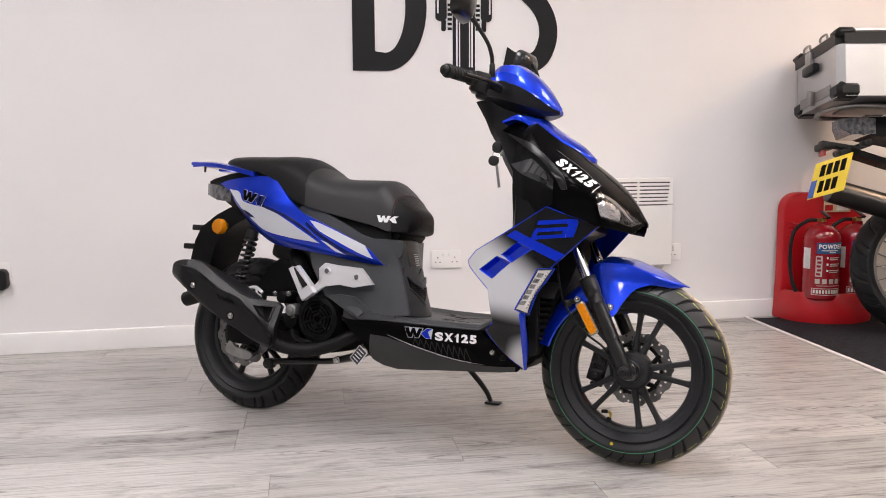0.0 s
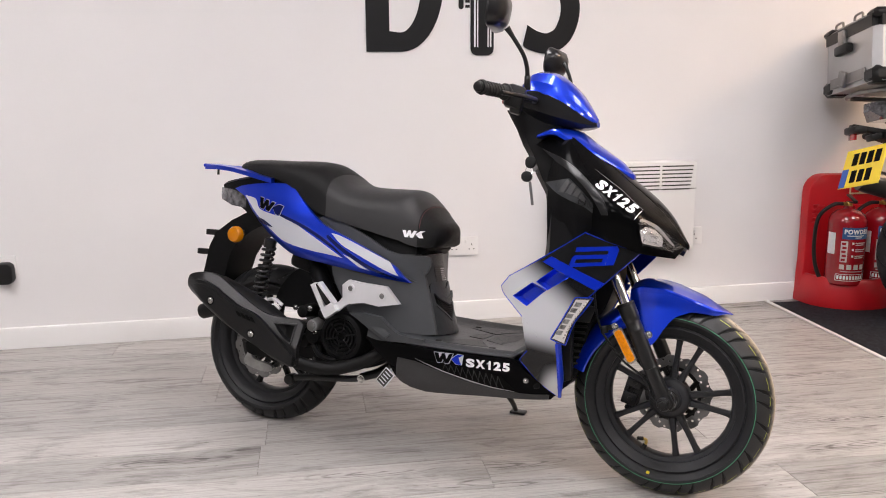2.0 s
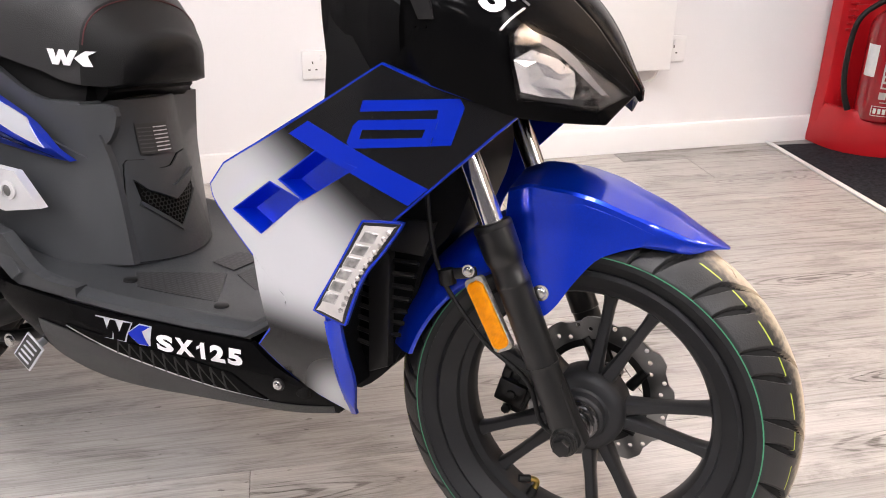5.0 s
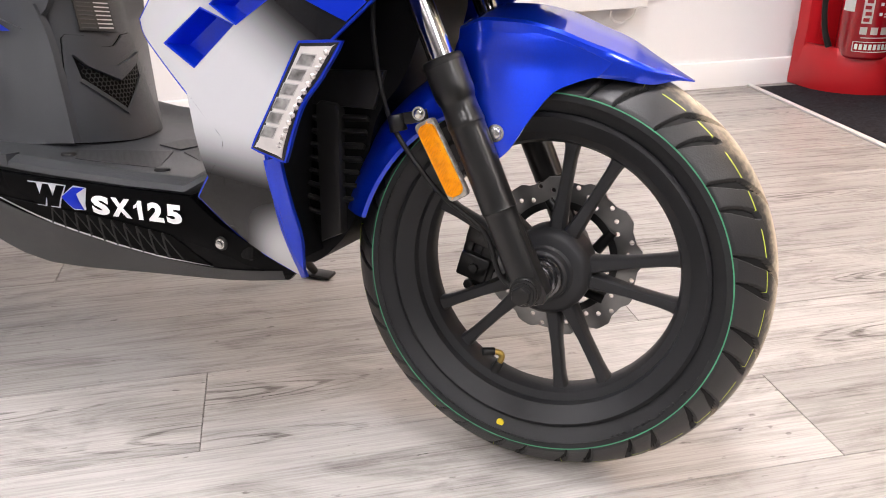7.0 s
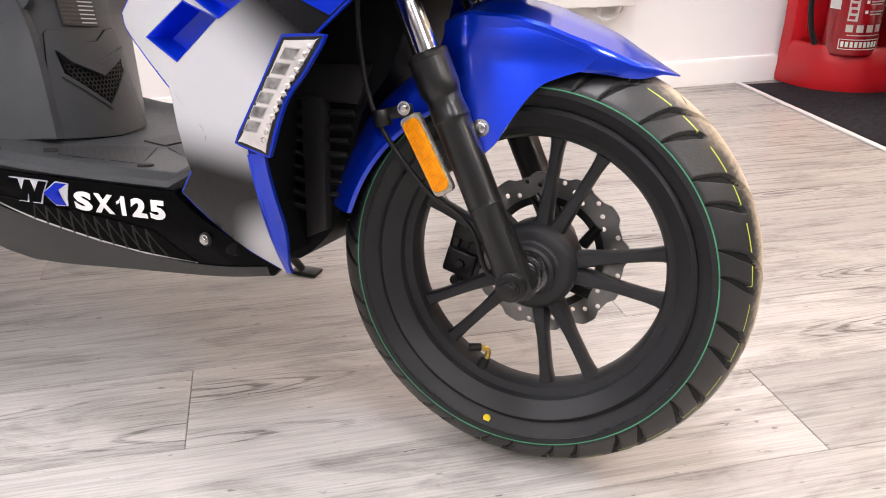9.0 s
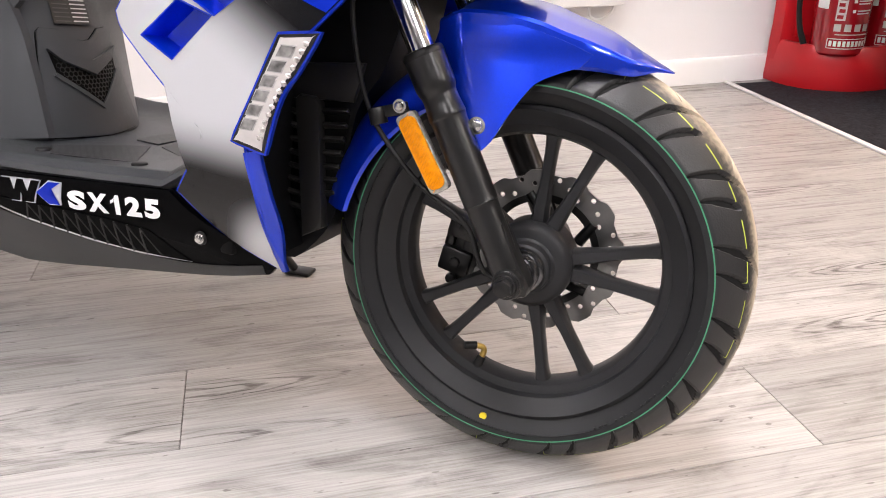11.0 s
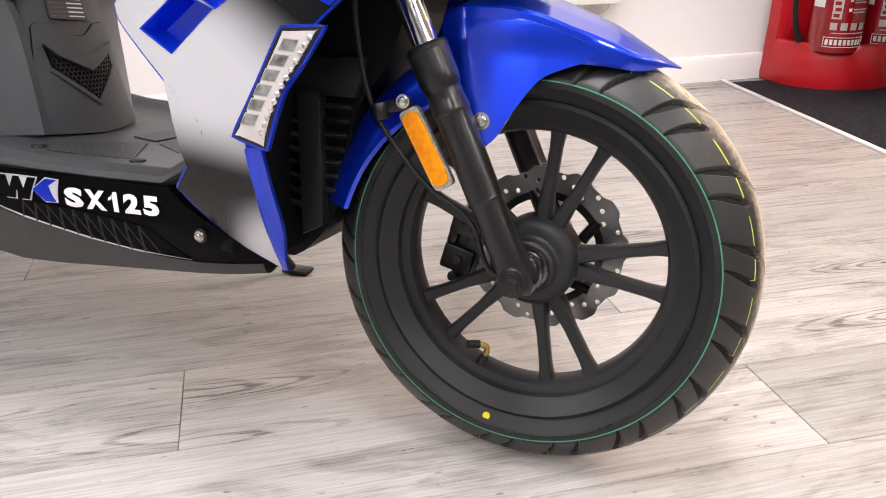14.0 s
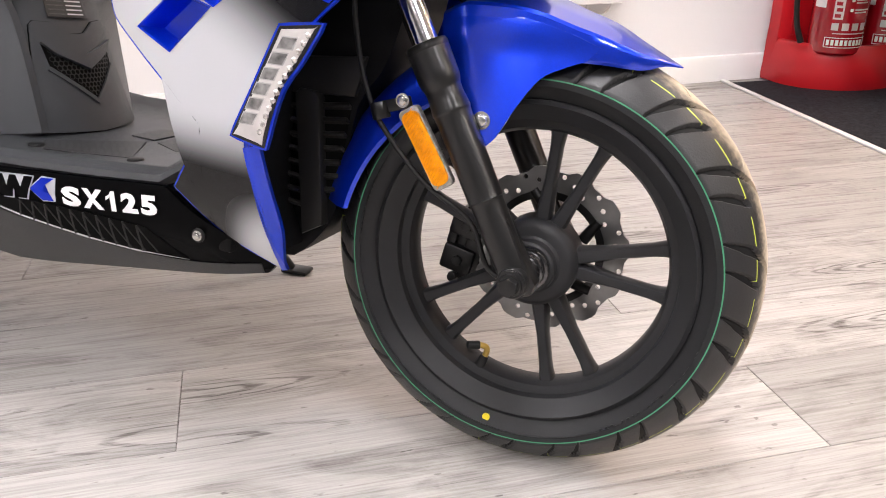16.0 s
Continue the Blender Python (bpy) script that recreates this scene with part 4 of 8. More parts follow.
for q in INTAKES:
    for sd in (-1, 1):
        bm = bmesh.new()
        cxq, czq = sum(p[0] for p in q) / 4, sum(p[1] for p in q) / 4
        top = [bm.verts.new((p[0], sd * (shield_half(p[0], p[1]) + 0.0022), p[1])) for p in q]
        rim = [bm.verts.new((cxq + (p[0] - cxq) * 0.94, sd * (shield_half(p[0], p[1]) + 0.0018), czq + (p[1] - czq) * 0.94)) for p in q]
        low = [bm.verts.new((cxq + (p[0] - cxq) * 0.74 + 0.004, sd * (shield_half(p[0], p[1]) - 0.022), czq + (p[1] - czq) * 0.74 - 0.004)) for p in q]
        out = [bm.verts.new((p[0], sd * (shield_half(p[0], p[1]) - 0.008), p[1])) for p in q]
        for k in range(4):
            n = (k + 1) % 4
            bm.faces.new((top[k], top[n], rim[n], rim[k]))
            bm.faces.new((rim[k], rim[n], low[n], low[k]))
            bm.faces.new((top[k], out[k], out[n], top[n]))
        bm.faces.new(low)
        bmesh.ops.recalc_face_normals(bm, faces=bm.faces[:])
        if bm.faces[-1].normal.y * sd < 0:
            bmesh.ops.reverse_faces(bm, faces=bm.faces[:])
        part("air_intake", bm, BLUE, scooter, "recessed blue air intake", 20)
# angular emblem: two stacked blue bands joined at the front
EMBLEM_A = [(1.040, 0.668), (1.138, 0.677), (1.143, 0.668), (1.132, 0.628), (1.112, 0.626), (1.113, 0.634), (1.122, 0.656), (1.118, 0.664), (1.037, 0.656)]
EMBLEM_B = [(1.036, 0.647), (1.119, 0.655), (1.113, 0.634), (1.112, 0.626), (1.028, 0.616), (1.023, 0.622), (1.030, 0.641)]
SLOT = ([(1.040, 0.637), (1.106, 0.643), (1.103, 0.634), (1.037, 0.627)],)
for q in (EMBLEM_A, EMBLEM_B):
    both("emblem", q, shield_half, BLUE_SATIN, None, "angular blue emblem", 0.001, 0.0022, 0.03, 0, holes=SLOT if q is EMBLEM_B else ())

# daytime light strip along the front edge of the shield
LED = catmull([(1.045, 0.537), (1.088, 0.540), (1.066, 0.505), (1.044, 0.472), (1.025, 0.414), (0.988, 0.425), (1.017, 0.480)], 5, True, (0, 1, 4, 5))
def led_half(x, z):
    return shield_half(min(x, 1.06), max(z, 0.40)) - 0.06 * max(0, x - 1.045)
both("light_surround", inset(LED, -0.0028), led_half, BLUE, None, "blue edge round the light strip", 0.006, 0.0027, 0.02, 0)
for ob in both("daytime_light", LED, led_half, GLOSS_DARK, None, "clear lens daytime light strip", 0.005, 0.0040, 0.03, 0.001):
    s = -1 if ob.data.vertices[0].co.y < 0 else 1
    inner = inset(LED, 0.0035)
    part("reflector", shell(inner, led_half, 0.001, 0.0046, s, 0.02, 0), LED_WHITE, ob, "pale reflector")
    for k in range(6):
        u = (k + 0.5) / 6
        bx, bz = 1.058 - 0.052 * u - 0.010 * u * (1 - u), 0.529 - 0.092 * u
        for grow, mt, lift in ((0.0, LED_FRAME, 0.0052), (0.0011, CELL, 0.0060)):
            hw, hh = 0.0082 - grow, 0.0064 - grow
            sq = [(bx - hw + 0.003, bz + hh), (bx + hw + 0.003, bz + hh - 0.001), (bx + hw - 0.003, bz - hh - 0.001), (bx - hw - 0.003, bz - hh)]
            part("led_frame" if not grow else "led_cell", shell(sq, led_half, 0.001, lift, s, 0.02, 0), mt, ob)
    for k in range(13):
        u = (k + 0.5) / 13
        bx, bz = 1.077 - 0.057 * u - 0.012 * u * (1 - u), 0.533 - 0.106 * u
        bm = bmesh.new()
        bmesh.ops.create_icosphere(bm, subdivisions=1, radius=0.0036, matrix=pose(bx, s * (led_half(bx, bz) + 0.0042), bz))
        part("led_bead", bm, LED_BEAD, ob)

# inner fairing and radiator cover between shield and wheel
bm = bmesh.new()
prism(bm, catmull([(0.93, 0.60), (1.06, 0.67), (1.11, 0.60), (1.085, 0.50), (1.046, 0.44), (1.026, 0.34), (1.0, 0.28), (0.945, 0.24), (0.92, 0.32), (0.93, 0.45)], 4), -0.072, 0.072, 0.01)
fairing = part("inner_fairing", bm, MATTE, scooter, "matte black inner fairing with louvres behind the front wheel")
bm = bmesh.new()
box(bm, (0.02, 0.40, 0.34), pose(0.950, 0, 0.445, 0, 4, 0), 0.006)
part("shield_back", bm, MATTE, scooter, "matte black inner wall of the leg shield")
for s in (-1, 1):
    # black plates in place of the shade between the louvres
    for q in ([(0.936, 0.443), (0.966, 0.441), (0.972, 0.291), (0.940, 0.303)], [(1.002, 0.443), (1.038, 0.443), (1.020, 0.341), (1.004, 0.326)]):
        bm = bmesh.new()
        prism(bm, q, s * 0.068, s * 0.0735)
        part("louvre_back", bm, SHADE_BLACK, fairing)
    for k in range(8):
        z = 0.437 - 0.0175 * k
        bm = bmesh.new()
        box(bm, (0.030 + 0.0010 * k, 0.010, 0.0055), pose(0.952 + 0.0005 * k, s * 0.0755, z, s * 35, 8, 0), 0.001, 1)
        part("louvre", bm, LOUVRE, fairing)
        if k < 7:
            bm = bmesh.new()
            box(bm, (0.036 - 0.0028 * k, 0.010, 0.0055), pose(1.020 - 0.0015 * k, s * 0.0755, z + 0.003, s * 35, -4, 0), 0.001, 1)
            part("louvre", bm, LOUVRE, fairing)
    bm = bmesh.new()
    prism(bm, [(0.968, 0.453), (0.974, 0.459), (0.996, 0.457), (1.002, 0.449), (1.006, 0.291), (0.976, 0.276)], s * 0.067, s * 0.088, 0.004)
    part("fairing_rib", bm, LOUVRE, fairing, "raised upright rib")
    bm = bmesh.new()
    prism(bm, catmull([(0.953, 0.496), (1.06, 0.501), (1.045, 0.453), (0.953, 0.453)], 2, True, (0, 1, 2, 3)), s * 0.067, s * 0.079, 0.002)
    part("fairing_plate", bm, LOUVRE, fairing)
# blue outer flange below the light strip
FLANGE = catmull([(0.999, 0.412), (1.011, 0.414), (1.013, 0.36), (1.012, 0.31), (1.001, 0.254), (0.993, 0.252), (1.003, 0.31), (1.003, 0.36)], 4, True, (0, 1, 4, 5))
both("shield_flange", FLANGE, lambda x, z: shield_half(min(x, 1.0), z) - 1.8 * max(0, x - 1.004), BLUE, None, "blue edge flange", 0.006, 0.002, 0.01, 0.001)

# ---- nose ----
NOSE = catmull([(0.868, 0.938), (0.900, 0.960), (0.956, 0.968), (1.026, 0.919), (1.09, 0.877), (1.126, 0.847), (1.17, 0.814), (1.22, 0.770), (1.247, 0.738), (1.284, 0.684), (1.262, 0.648), (1.195, 0.660), (1.129, 0.683), (1.051, 0.702), (1.080, 0.724), (1.113, 0.751), (1.100, 0.786), (1.036, 0.848), (0.960, 0.896)], 4, True, (0, 9, 10, 11, 13, 15))
both("nose_panel", NOSE, nose_half, GLOSS, None, "gloss black nose side panel", 0.006, 0, 0.014, 0.0015)
# centre of the nose, from the dash down to the tip
bm = bmesh.new()
rings = []
for q in range(41):
    x = 0.905 + 0.380 * q / 40
    w = nose_half(x, ridge(x) - 0.012) - 0.004
    zt, zb = ridge(x) - 0.004, ridge(x) - lerp(x, [(0.9, 0.05), (1.20, 0.05), (1.25, 0.04), (1.285, 0.012)])
    right = [(x, -w * 0.8, zb), (x, -w * 1.01, (zt + zb) / 2)] + [(x, -w * math.cos(a), zt - 0.016 + 0.016 * math.sin(a)) for a in (math.pi / 2 * k / 8 for k in range(8))]
    rings.append(right + [(x, 0, zt)] + [(p[0], -p[1], p[2]) for p in reversed(right)])
loft(bm, rings)
part("nose_cone", bm, GLOSS, scooter, "gloss black nose with a pointed tip", 70)
# blue upper fairing with its crease
bm = bmesh.new()
rings = []
for x, w, ze, zc in dense([(0.880, 0.138, 0.957, 0.968), (0.924, 0.128, 0.974, 0.992), (0.965, 0.106, 0.953, 0.987), (1.013, 0.086, 0.928, 0.956), (1.051, 0.067, 0.905, 0.930), (1.091, 0.047, 0.880, 0.904), (1.118, 0.026, 0.866, 0.878), (1.128, 0.010, 0.862, 0.866)]):
    low = lerp(x, [(0.88, 0.002), (0.93, 0.010)])
    ring = [(x, -w, ze - low), (x, -w, ze + 0.001), (x, -w * 0.965, ze + 0.006), (x, -w * 0.70, ze + (zc - ze) * 0.62), (x, -w * 0.35, ze + (zc - ze) * 0.90), (x, 0, zc)]
    ring += [(p[0], -p[1], p[2]) for p in reversed(ring[:-1])]
    ring += [(x, w * 0.7, ze - low * 1.4), (x, -w * 0.7, ze - low * 1.4)]
    rings.append(ring)
loft(bm, rings)
part("upper_fairing", bm, BLUE, scooter, "metallic blue upper nose fairing", 25)
# headlights
HEAD = catmull([(1.183, 0.744), (1.190, 0.758), (1.227, 0.734), (1.262, 0.699), (1.280, 0.679), (1.258, 0.663), (1.193, 0.679)], 4, True, (0, 1, 4, 5, 6))
def lamp_half(x, z):
    return nose_half(x, z) + 0.003
for ob in both("headlight", HEAD, lamp_half, GLOSS, None, "angular headlight with a clear lens", 0.006, 0.0, 0.014, 0.001):
    s = -1 if ob.data.vertices[0].co.y < 0 else 1
    part("bezel", shell(inset(HEAD, 0.005), lamp_half, 0.001, 0.0006, s, 0.014, 0), DARK_LAMP, ob, "dark lamp housing")
    # cut-glass look: a fan of tilted facets
    rnd = random.Random(8)
    outer = [(1.190, 0.720), (1.203, 0.730), (1.221, 0.722), (1.235, 0.708), (1.238, 0.694), (1.237, 0.680), (1.216, 0.683), (1.197, 0.688)]
    cx, cz = 1.214, 0.705
    bm = bmesh.new()
    mid = [(cx + (p[0] - cx) * 0.55, cz + (p[1] - cz) * 0.55) for p in outer]
    vo, vm = ([bm.verts.new((p[0], s * (lamp_half(*p) + 0.0016 + rnd.uniform(0, h)), p[1])) for p in q] for q, h in ((outer, 0.0012), (mid, 0.006)))
    vc = bm.verts.new((cx, s * (lamp_half(cx, cz) + 0.0014), cz))
    for k in range(8):
        n = (k + 1) % 8
        bm.faces.new((vo[k], vo[n], vm[n])), bm.faces.new((vo[k], vm[n], vm[k])), bm.faces.new((vm[k], vm[n], vc))
    bmesh.ops.recalc_face_normals(bm, faces=bm.faces[:])
    if sum(f.normal.y for f in bm.faces) * s < 0:
        bmesh.ops.reverse_faces(bm, faces=bm.faces[:])
    part("reflector", bm, REFLECTOR, ob, "faceted bright reflector", 1)
    arc = catmull([(1.189, 0.749), (1.202, 0.746), (1.228, 0.7275), (1.261, 0.682), (1.257, 0.682), (1.225, 0.722), (1.200, 0.741), (1.188, 0.743)], 4, True, (0, 3, 4, 7))
    part("light_guide", shell(arc, lamp_half, 0.001, 0.0022, s, 0.014, 0), GUIDE, ob, "pale curved light guide")
    part("lens", shell(inset(HEAD, 0.0025), lamp_half, 0.0012, 0.0085, s, 0.014, 0.0003), LENS, ob, "clear plastic lens").visible_shadow = False

# inner shield (knee side) in matte plastic
bm = bmesh.new()
rings = []
for z, x0, x1, w in ((0.60, 0.908, 1.00, 0.175), (0.66, 0.912, 1.04, 0.172), (0.74, 0.908, 1.06, 0.160), (0.80, 0.898, 1.06, 0.148), (0.85, 0.866, 1.03, 0.135), (0.90, 0.840, 1.00, 0.12), (0.94, 0.808, 0.95, 0.085), (0.985, 0.783, 0.93, 0.065), (1.04, 0.748, 0.90, 0.06)):
    ring = [(x0, 0, z), (x0 + 0.004, -w * 0.6, z), (x0 + 0.03, -w * 0.92, z), (x0 + 0.07, -w, z), (x1, -w * 0.9, z)]
    ring += [(p[0], -p[1], p[2]) for p in reversed(ring[1:])]
    rings.append(ring)
loft(bm, rings)
part("inner_shield", bm, MATTE, scooter, "matte black inner leg shield and steering column cover")
VENT = catmull([(0.916, 0.834), (0.989, 0.845), (1.032, 0.810), (1.076, 0.762), (1.079, 0.745), (1.067, 0.752), (1.034, 0.772), (0.957, 0.804)], 4, True, (0, 1, 4))
def vent_half(x, z):
    return min(nose_half(max(x, 0.95), z), 0.195) - 0.012 - 0.4 * max(0, 0.97 - x)
both("side_vent", VENT, vent_half, MATTE_GREY, None, "ribbed grey side vent", 0.02, 0.0, 0.02)
for q in ([(0.959, 0.809), (0.987, 0.843), (0.998, 0.837), (0.980, 0.807)], [(0.983, 0.808), (1.001, 0.834), (1.013, 0.825), (1.000, 0.801)], [(1.003, 0.801), (1.016, 0.821), (1.027, 0.812), (1.018, 0.796)], [(1.020, 0.795), (1.029, 0.807), (1.039, 0.792), (1.036, 0.784)]):
    both("vent_rib", q, vent_half, VENT_GREY, None, "", 0.006, 0.004, 0.03, 0.001)
SIDE_TRIM = catmull([(0.890, 0.928), (0.975, 0.893), (1.036, 0.849), (1.083, 0.808), (1.105, 0.782), (1.114, 0.754), (1.097, 0.753), (1.084, 0.774), (1.062, 0.803), (1.027, 0.835), (0.984, 0.869), (0.945, 0.892)], 5, True, (0, 5, 6))
both("shield_trim", SIDE_TRIM, nose_half, TRIM, None, "semi-gloss charcoal trim strip", 0.01, 0.003, 0.014, 0.002)
both("shield_filler", catmull([(0.885, 0.915), (1.02, 0.842), (1.092, 0.765), (1.055, 0.70), (0.99, 0.66), (0.925, 0.62), (0.93, 0.74), (0.915, 0.84)], 4), lambda x, z: min(nose_half(x, max(z, 0.76)), 0.205) - 0.022 - 0.35 * max(0, 0.96 - x) - 0.25 * max(0, 0.76 - z), MATTE, None, "matte black inner side panel", 0.01)

# ---- floorboard and lower body ----
def low_half(x, z):
    return lerp(x, [(0.36, 0.200), (0.48, 0.235), (0.60, 0.252), (0.66, 0.254), (0.756, 0.246), (0.88, 0.231), (0.92, 0.223), (1.0, 0.19)]) - 1.75 * max(0, 0.335 - z) ** 1.5


LOWER = catmull([(0.420, 0.362), (0.461, 0.356), (0.560, 0.358), (0.640, 0.357), (0.763, 0.356), (0.885, 0.354), (0.937, 0.306), (0.987, 0.260), (0.970, 0.243), (0.900, 0.237), (0.778, 0.230), (0.606, 0.2165), (0.556, 0.224), (0.520, 0.250), (0.497, 0.297)], 4, True, (0, 5, 7, 8, 11, 12))
both("lower_panel", LOWER, low_half, GLOSS, None, "gloss black lower side panel", 0.008, 0, 0.03, 0.003)
# a black sheet on the panel paints the shade inside the slot
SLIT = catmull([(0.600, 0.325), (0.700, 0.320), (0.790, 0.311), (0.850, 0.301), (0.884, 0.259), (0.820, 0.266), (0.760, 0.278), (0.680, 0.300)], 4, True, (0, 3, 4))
both("side_grille", SLIT, low_half, SHADE_BLACK, None, "mesh slot, its shade put in as a black sheet", 0.004, 0.0012, 0.03, 0)
both("chrome_line", [(0.60, 0.3235), (0.68, 0.2995), (0.76, 0.2775), (0.82, 0.2655), (0.886, 0.2585), (0.82, 0.2635), (0.76, 0.2750), (0.68, 0.2970)], low_half, SILVER, None, "thin bright line", 0.002, 0.002, 0.03, 0)
for k in range(10):
    x = 0.690 + 0.0165 * k
    hi = lerp(x, [(0.60, 0.325), (0.70, 0.320), (0.79, 0.311), (0.85, 0.301), (0.884, 0.260)]) - 0.001
    lo = lerp(x, [(0.60, 0.3245), (0.68, 0.3005), (0.76, 0.2785), (0.82, 0.2665), (0.886, 0.2595)])
    for lean in (0.010, -0.010):
        if x + lean > 0.62:
            both("mesh_bar", [(x, hi), (x + 0.002, hi), (x + 0.002 + lean, lo), (x + lean, lo)], low_half, BLACK_PLASTIC, None, "", 0.002, 0.0025, 0.03, 0)
SKIRT_LOW = catmull([(0.540, 0.318), (0.60, 0.3155), (0.68, 0.2950), (0.76, 0.2735), (0.82, 0.2620), (0.89, 0.2555), (0.968, 0.2580), (0.966, 0.2435), (0.90, 0.2375), (0.778, 0.2305), (0.606, 0.2170), (0.557, 0.2245), (0.522, 0.250)], 4, True, (0, 1, 6, 7, 10, 11))
both("belly_skirt", SKIRT_LOW, low_half, BELLY, None, "charcoal lower edge of the side panel", 0.004, 0.0012, 0.02, 0.001)
bm = bmesh.new()
prism(bm, catmull([(0.40, 0.33), (0.60, 0.325), (0.95, 0.33), (0.97, 0.262), (0.86, 0.240), (0.60, 0.224), (0.545, 0.235)], 3, True, (0, 2, 3, 5, 6)), -0.15, 0.15, 0.01)
part("belly", bm, MATTE, scooter, "matte black belly of the step-through")
# floorboard with raised edges
bm = bmesh.new()
rings = []
for x, zi, ze, w in ((0.40, 0.4095, 0.405, 0.205), (0.45, 0.3865, 0.388, 0.222), (0.50, 0.3735, 0.378, 0.236), (0.60, 0.3655, 0.371, 0.250), (0.70, 0.3635, 0.369, 0.250), (0.80, 0.3655, 0.367, 0.241), (0.875, 0.3695, 0.366, 0.229), (0.93, 0.4065, 0.402, 0.205), (0.95, 0.4415, 0.437, 0.19)):
    ring = [(x, -w + 0.008, ze - 0.014), (x, -w + 0.001, ze - 0.008), (x, -w + 0.003, ze - 0.001), (x, -w + 0.016, ze + 0.006), (x, -w + 0.024, ze + 0.006), (x, -w + 0.040, zi + 0.001), (x, -w * 0.4, zi)]
    ring += [(p[0], -p[1], p[2]) for p in reversed(ring)]
    rings.append(ring)
loft(bm, rings)
part("floorboard", bm, MATTE_GREY, scooter, "matte grey plastic footboard with grip patterns")
A_PAD, B_PAD = [(0.610, -0.128), (0.655, -0.100), (0.722, -0.062), (0.785, -0.165), (0.655, -0.174)], [(0.803, -0.165), (0.832, -0.108), (0.876, -0.150), (0.856, -0.172)]
pads = [A_PAD, B_PAD, [(q[0], -q[1]) for q in A_PAD], [(q[0], -q[1]) for q in B_PAD], [(0.738, -0.058), (0.738, 0.058), (0.800, 0.100), (0.818, 0.03), (0.818, -0.03), (0.800, -0.100)], [(0.672, -0.03), (0.672, 0.03), (0.722, 0.045), (0.722, -0.045)]]
for q in pads:
    bm = bmesh.new()
    vs = [[bm.verts.new((p[0], p[1], 0.3645 + zz + 0.003 * max(0, (p[0] - 0.8) / 0.075))) for p in q] for zz in (-0.003, 0.0016)]
    bm.faces.new(vs[1])
    for k in range(len(q)):
        n = (k + 1) % len(q)
        bm.faces.new((vs[0][k], vs[0][n], vs[1][n], vs[1][k]))
    bmesh.ops.recalc_face_normals(bm, faces=bm.faces[:])
    part("grip_pad", bm, GRIP, scooter)
for x, y in ((0.800, -0.176), (0.800, 0.176), (0.63, -0.160), (0.63, 0.150)):
    bm = bmesh.new()
    rod(bm, (x, y, 0.360), (x, y, 0.3695), 0.011, 0.010, 20, 0.002)
    part("floor_plug", bm, BLACK_PLASTIC, scooter)

# ---- seat tower and side body ----
def body_half(x, z):
    return lerp(x, [(-0.1, 0.10), (0.1, 0.130), (0.3, 0.150), (0.45, 0.147), (0.52, 0.130), (0.56, 0.108), (0.60, 0.098), (0.66, 0.085)]) + 0.17 * max(0, 0.52 - z)


TOWER_MID, TOWER_BOW = -0.018, 3.3
def tower_x(z):
    return lerp(z, [(0.345, 0.622), (0.36, 0.616), (0.40, 0.603), (0.45, 0.587), (0.515, 0.570), (0.55, 0.561), (0.60, 0.550), (0.70, 0.525)])


def tower_w(z):
    return lerp(z, [(0.345, 0.112), (0.40, 0.100), (0.45, 0.090), (0.515, 0.082), (0.60, 0.078), (0.70, 0.07)])


def tower_ring(z, inner=0.0):
    """A level section of the body under the seat."""
    hw, xf = tower_w(z) - inner, tower_x(z) - inner
    face = [(xf - TOWER_BOW * (hw * s) ** 2, TOWER_MID + hw * s, z) for s in (q / 8 - 1 for q in range(17))]
    flank = [(x, body_half(x, z) - 0.004 - inner, z) for x in (0.520, 0.49, 0.45, 0.40)]
    back = lerp(z, [(0.345, 0.38), (0.47, 0.33), (0.60, 0.16), (0.70, 0.10)])
    return face + flank + [(back, 0.10, z), (back, -0.10, z)] + [(p[0], -p[1], p[2]) for p in reversed(flank)]


bm = bmesh.new()
loft(bm, [tower_ring(0.345 + 0.0235 * k) for k in range(12)])
part("seat_tower", bm, MATTE_GREY, scooter, "charcoal plastic body under the seat", 50)
SIDE = catmull([(0.270, 0.566), (0.345, 0.561), (0.447, 0.557), (0.525, 0.522), (0.556, 0.552), (0.562, 0.598), (0.500, 0.600), (0.440, 0.612), (0.380, 0.642), (0.30, 0.676), (0.20, 0.70), (0.10, 0.62), (0.16, 0.575)], 3, True, (3,))
both("side_body", SIDE, lambda x, z: body_half(x, z) - 0.003 - 0.10 * max(0, z - 0.60), MATTE_GREY, None, "charcoal side cover", 0.01, 0, 0.03, 0.0015, (-1,))
both("side_body", [(min(q[0], 0.46), q[1]) for q in SIDE], lambda x, z: body_half(x, z) - 0.003, MATTE_GREY, None, "charcoal side cover", 0.01, 0, 0.03, 0.0, (1,))
SIDE_LOW = catmull([(0.262, 0.570), (0.345, 0.562), (0.447, 0.558), (0.530, 0.524), (0.545, 0.558), (0.578, 0.46), (0.604, 0.374), (0.520, 0.368), (0.470, 0.368), (0.418, 0.408), (0.370, 0.416), (0.345, 0.404), (0.300, 0.46), (0.26, 0.52)], 3, True, (3, 4, 6, 8, 9))
both("lower_side_cover", SIDE_LOW, lambda x, z: body_half(x, z) + 0.002, MATTE_GREY, None, "charcoal lower side cover", 0.012, 0, 0.02, 0.002, (-1,))
both("lower_side_cover", [(min(q[0], 0.495), q[1]) for q in SIDE_LOW], lambda x, z: body_half(x, z) + 0.002, MATTE_GREY, None, "charcoal lower side cover", 0.012, 0, 0.02, 0.0, (1,))
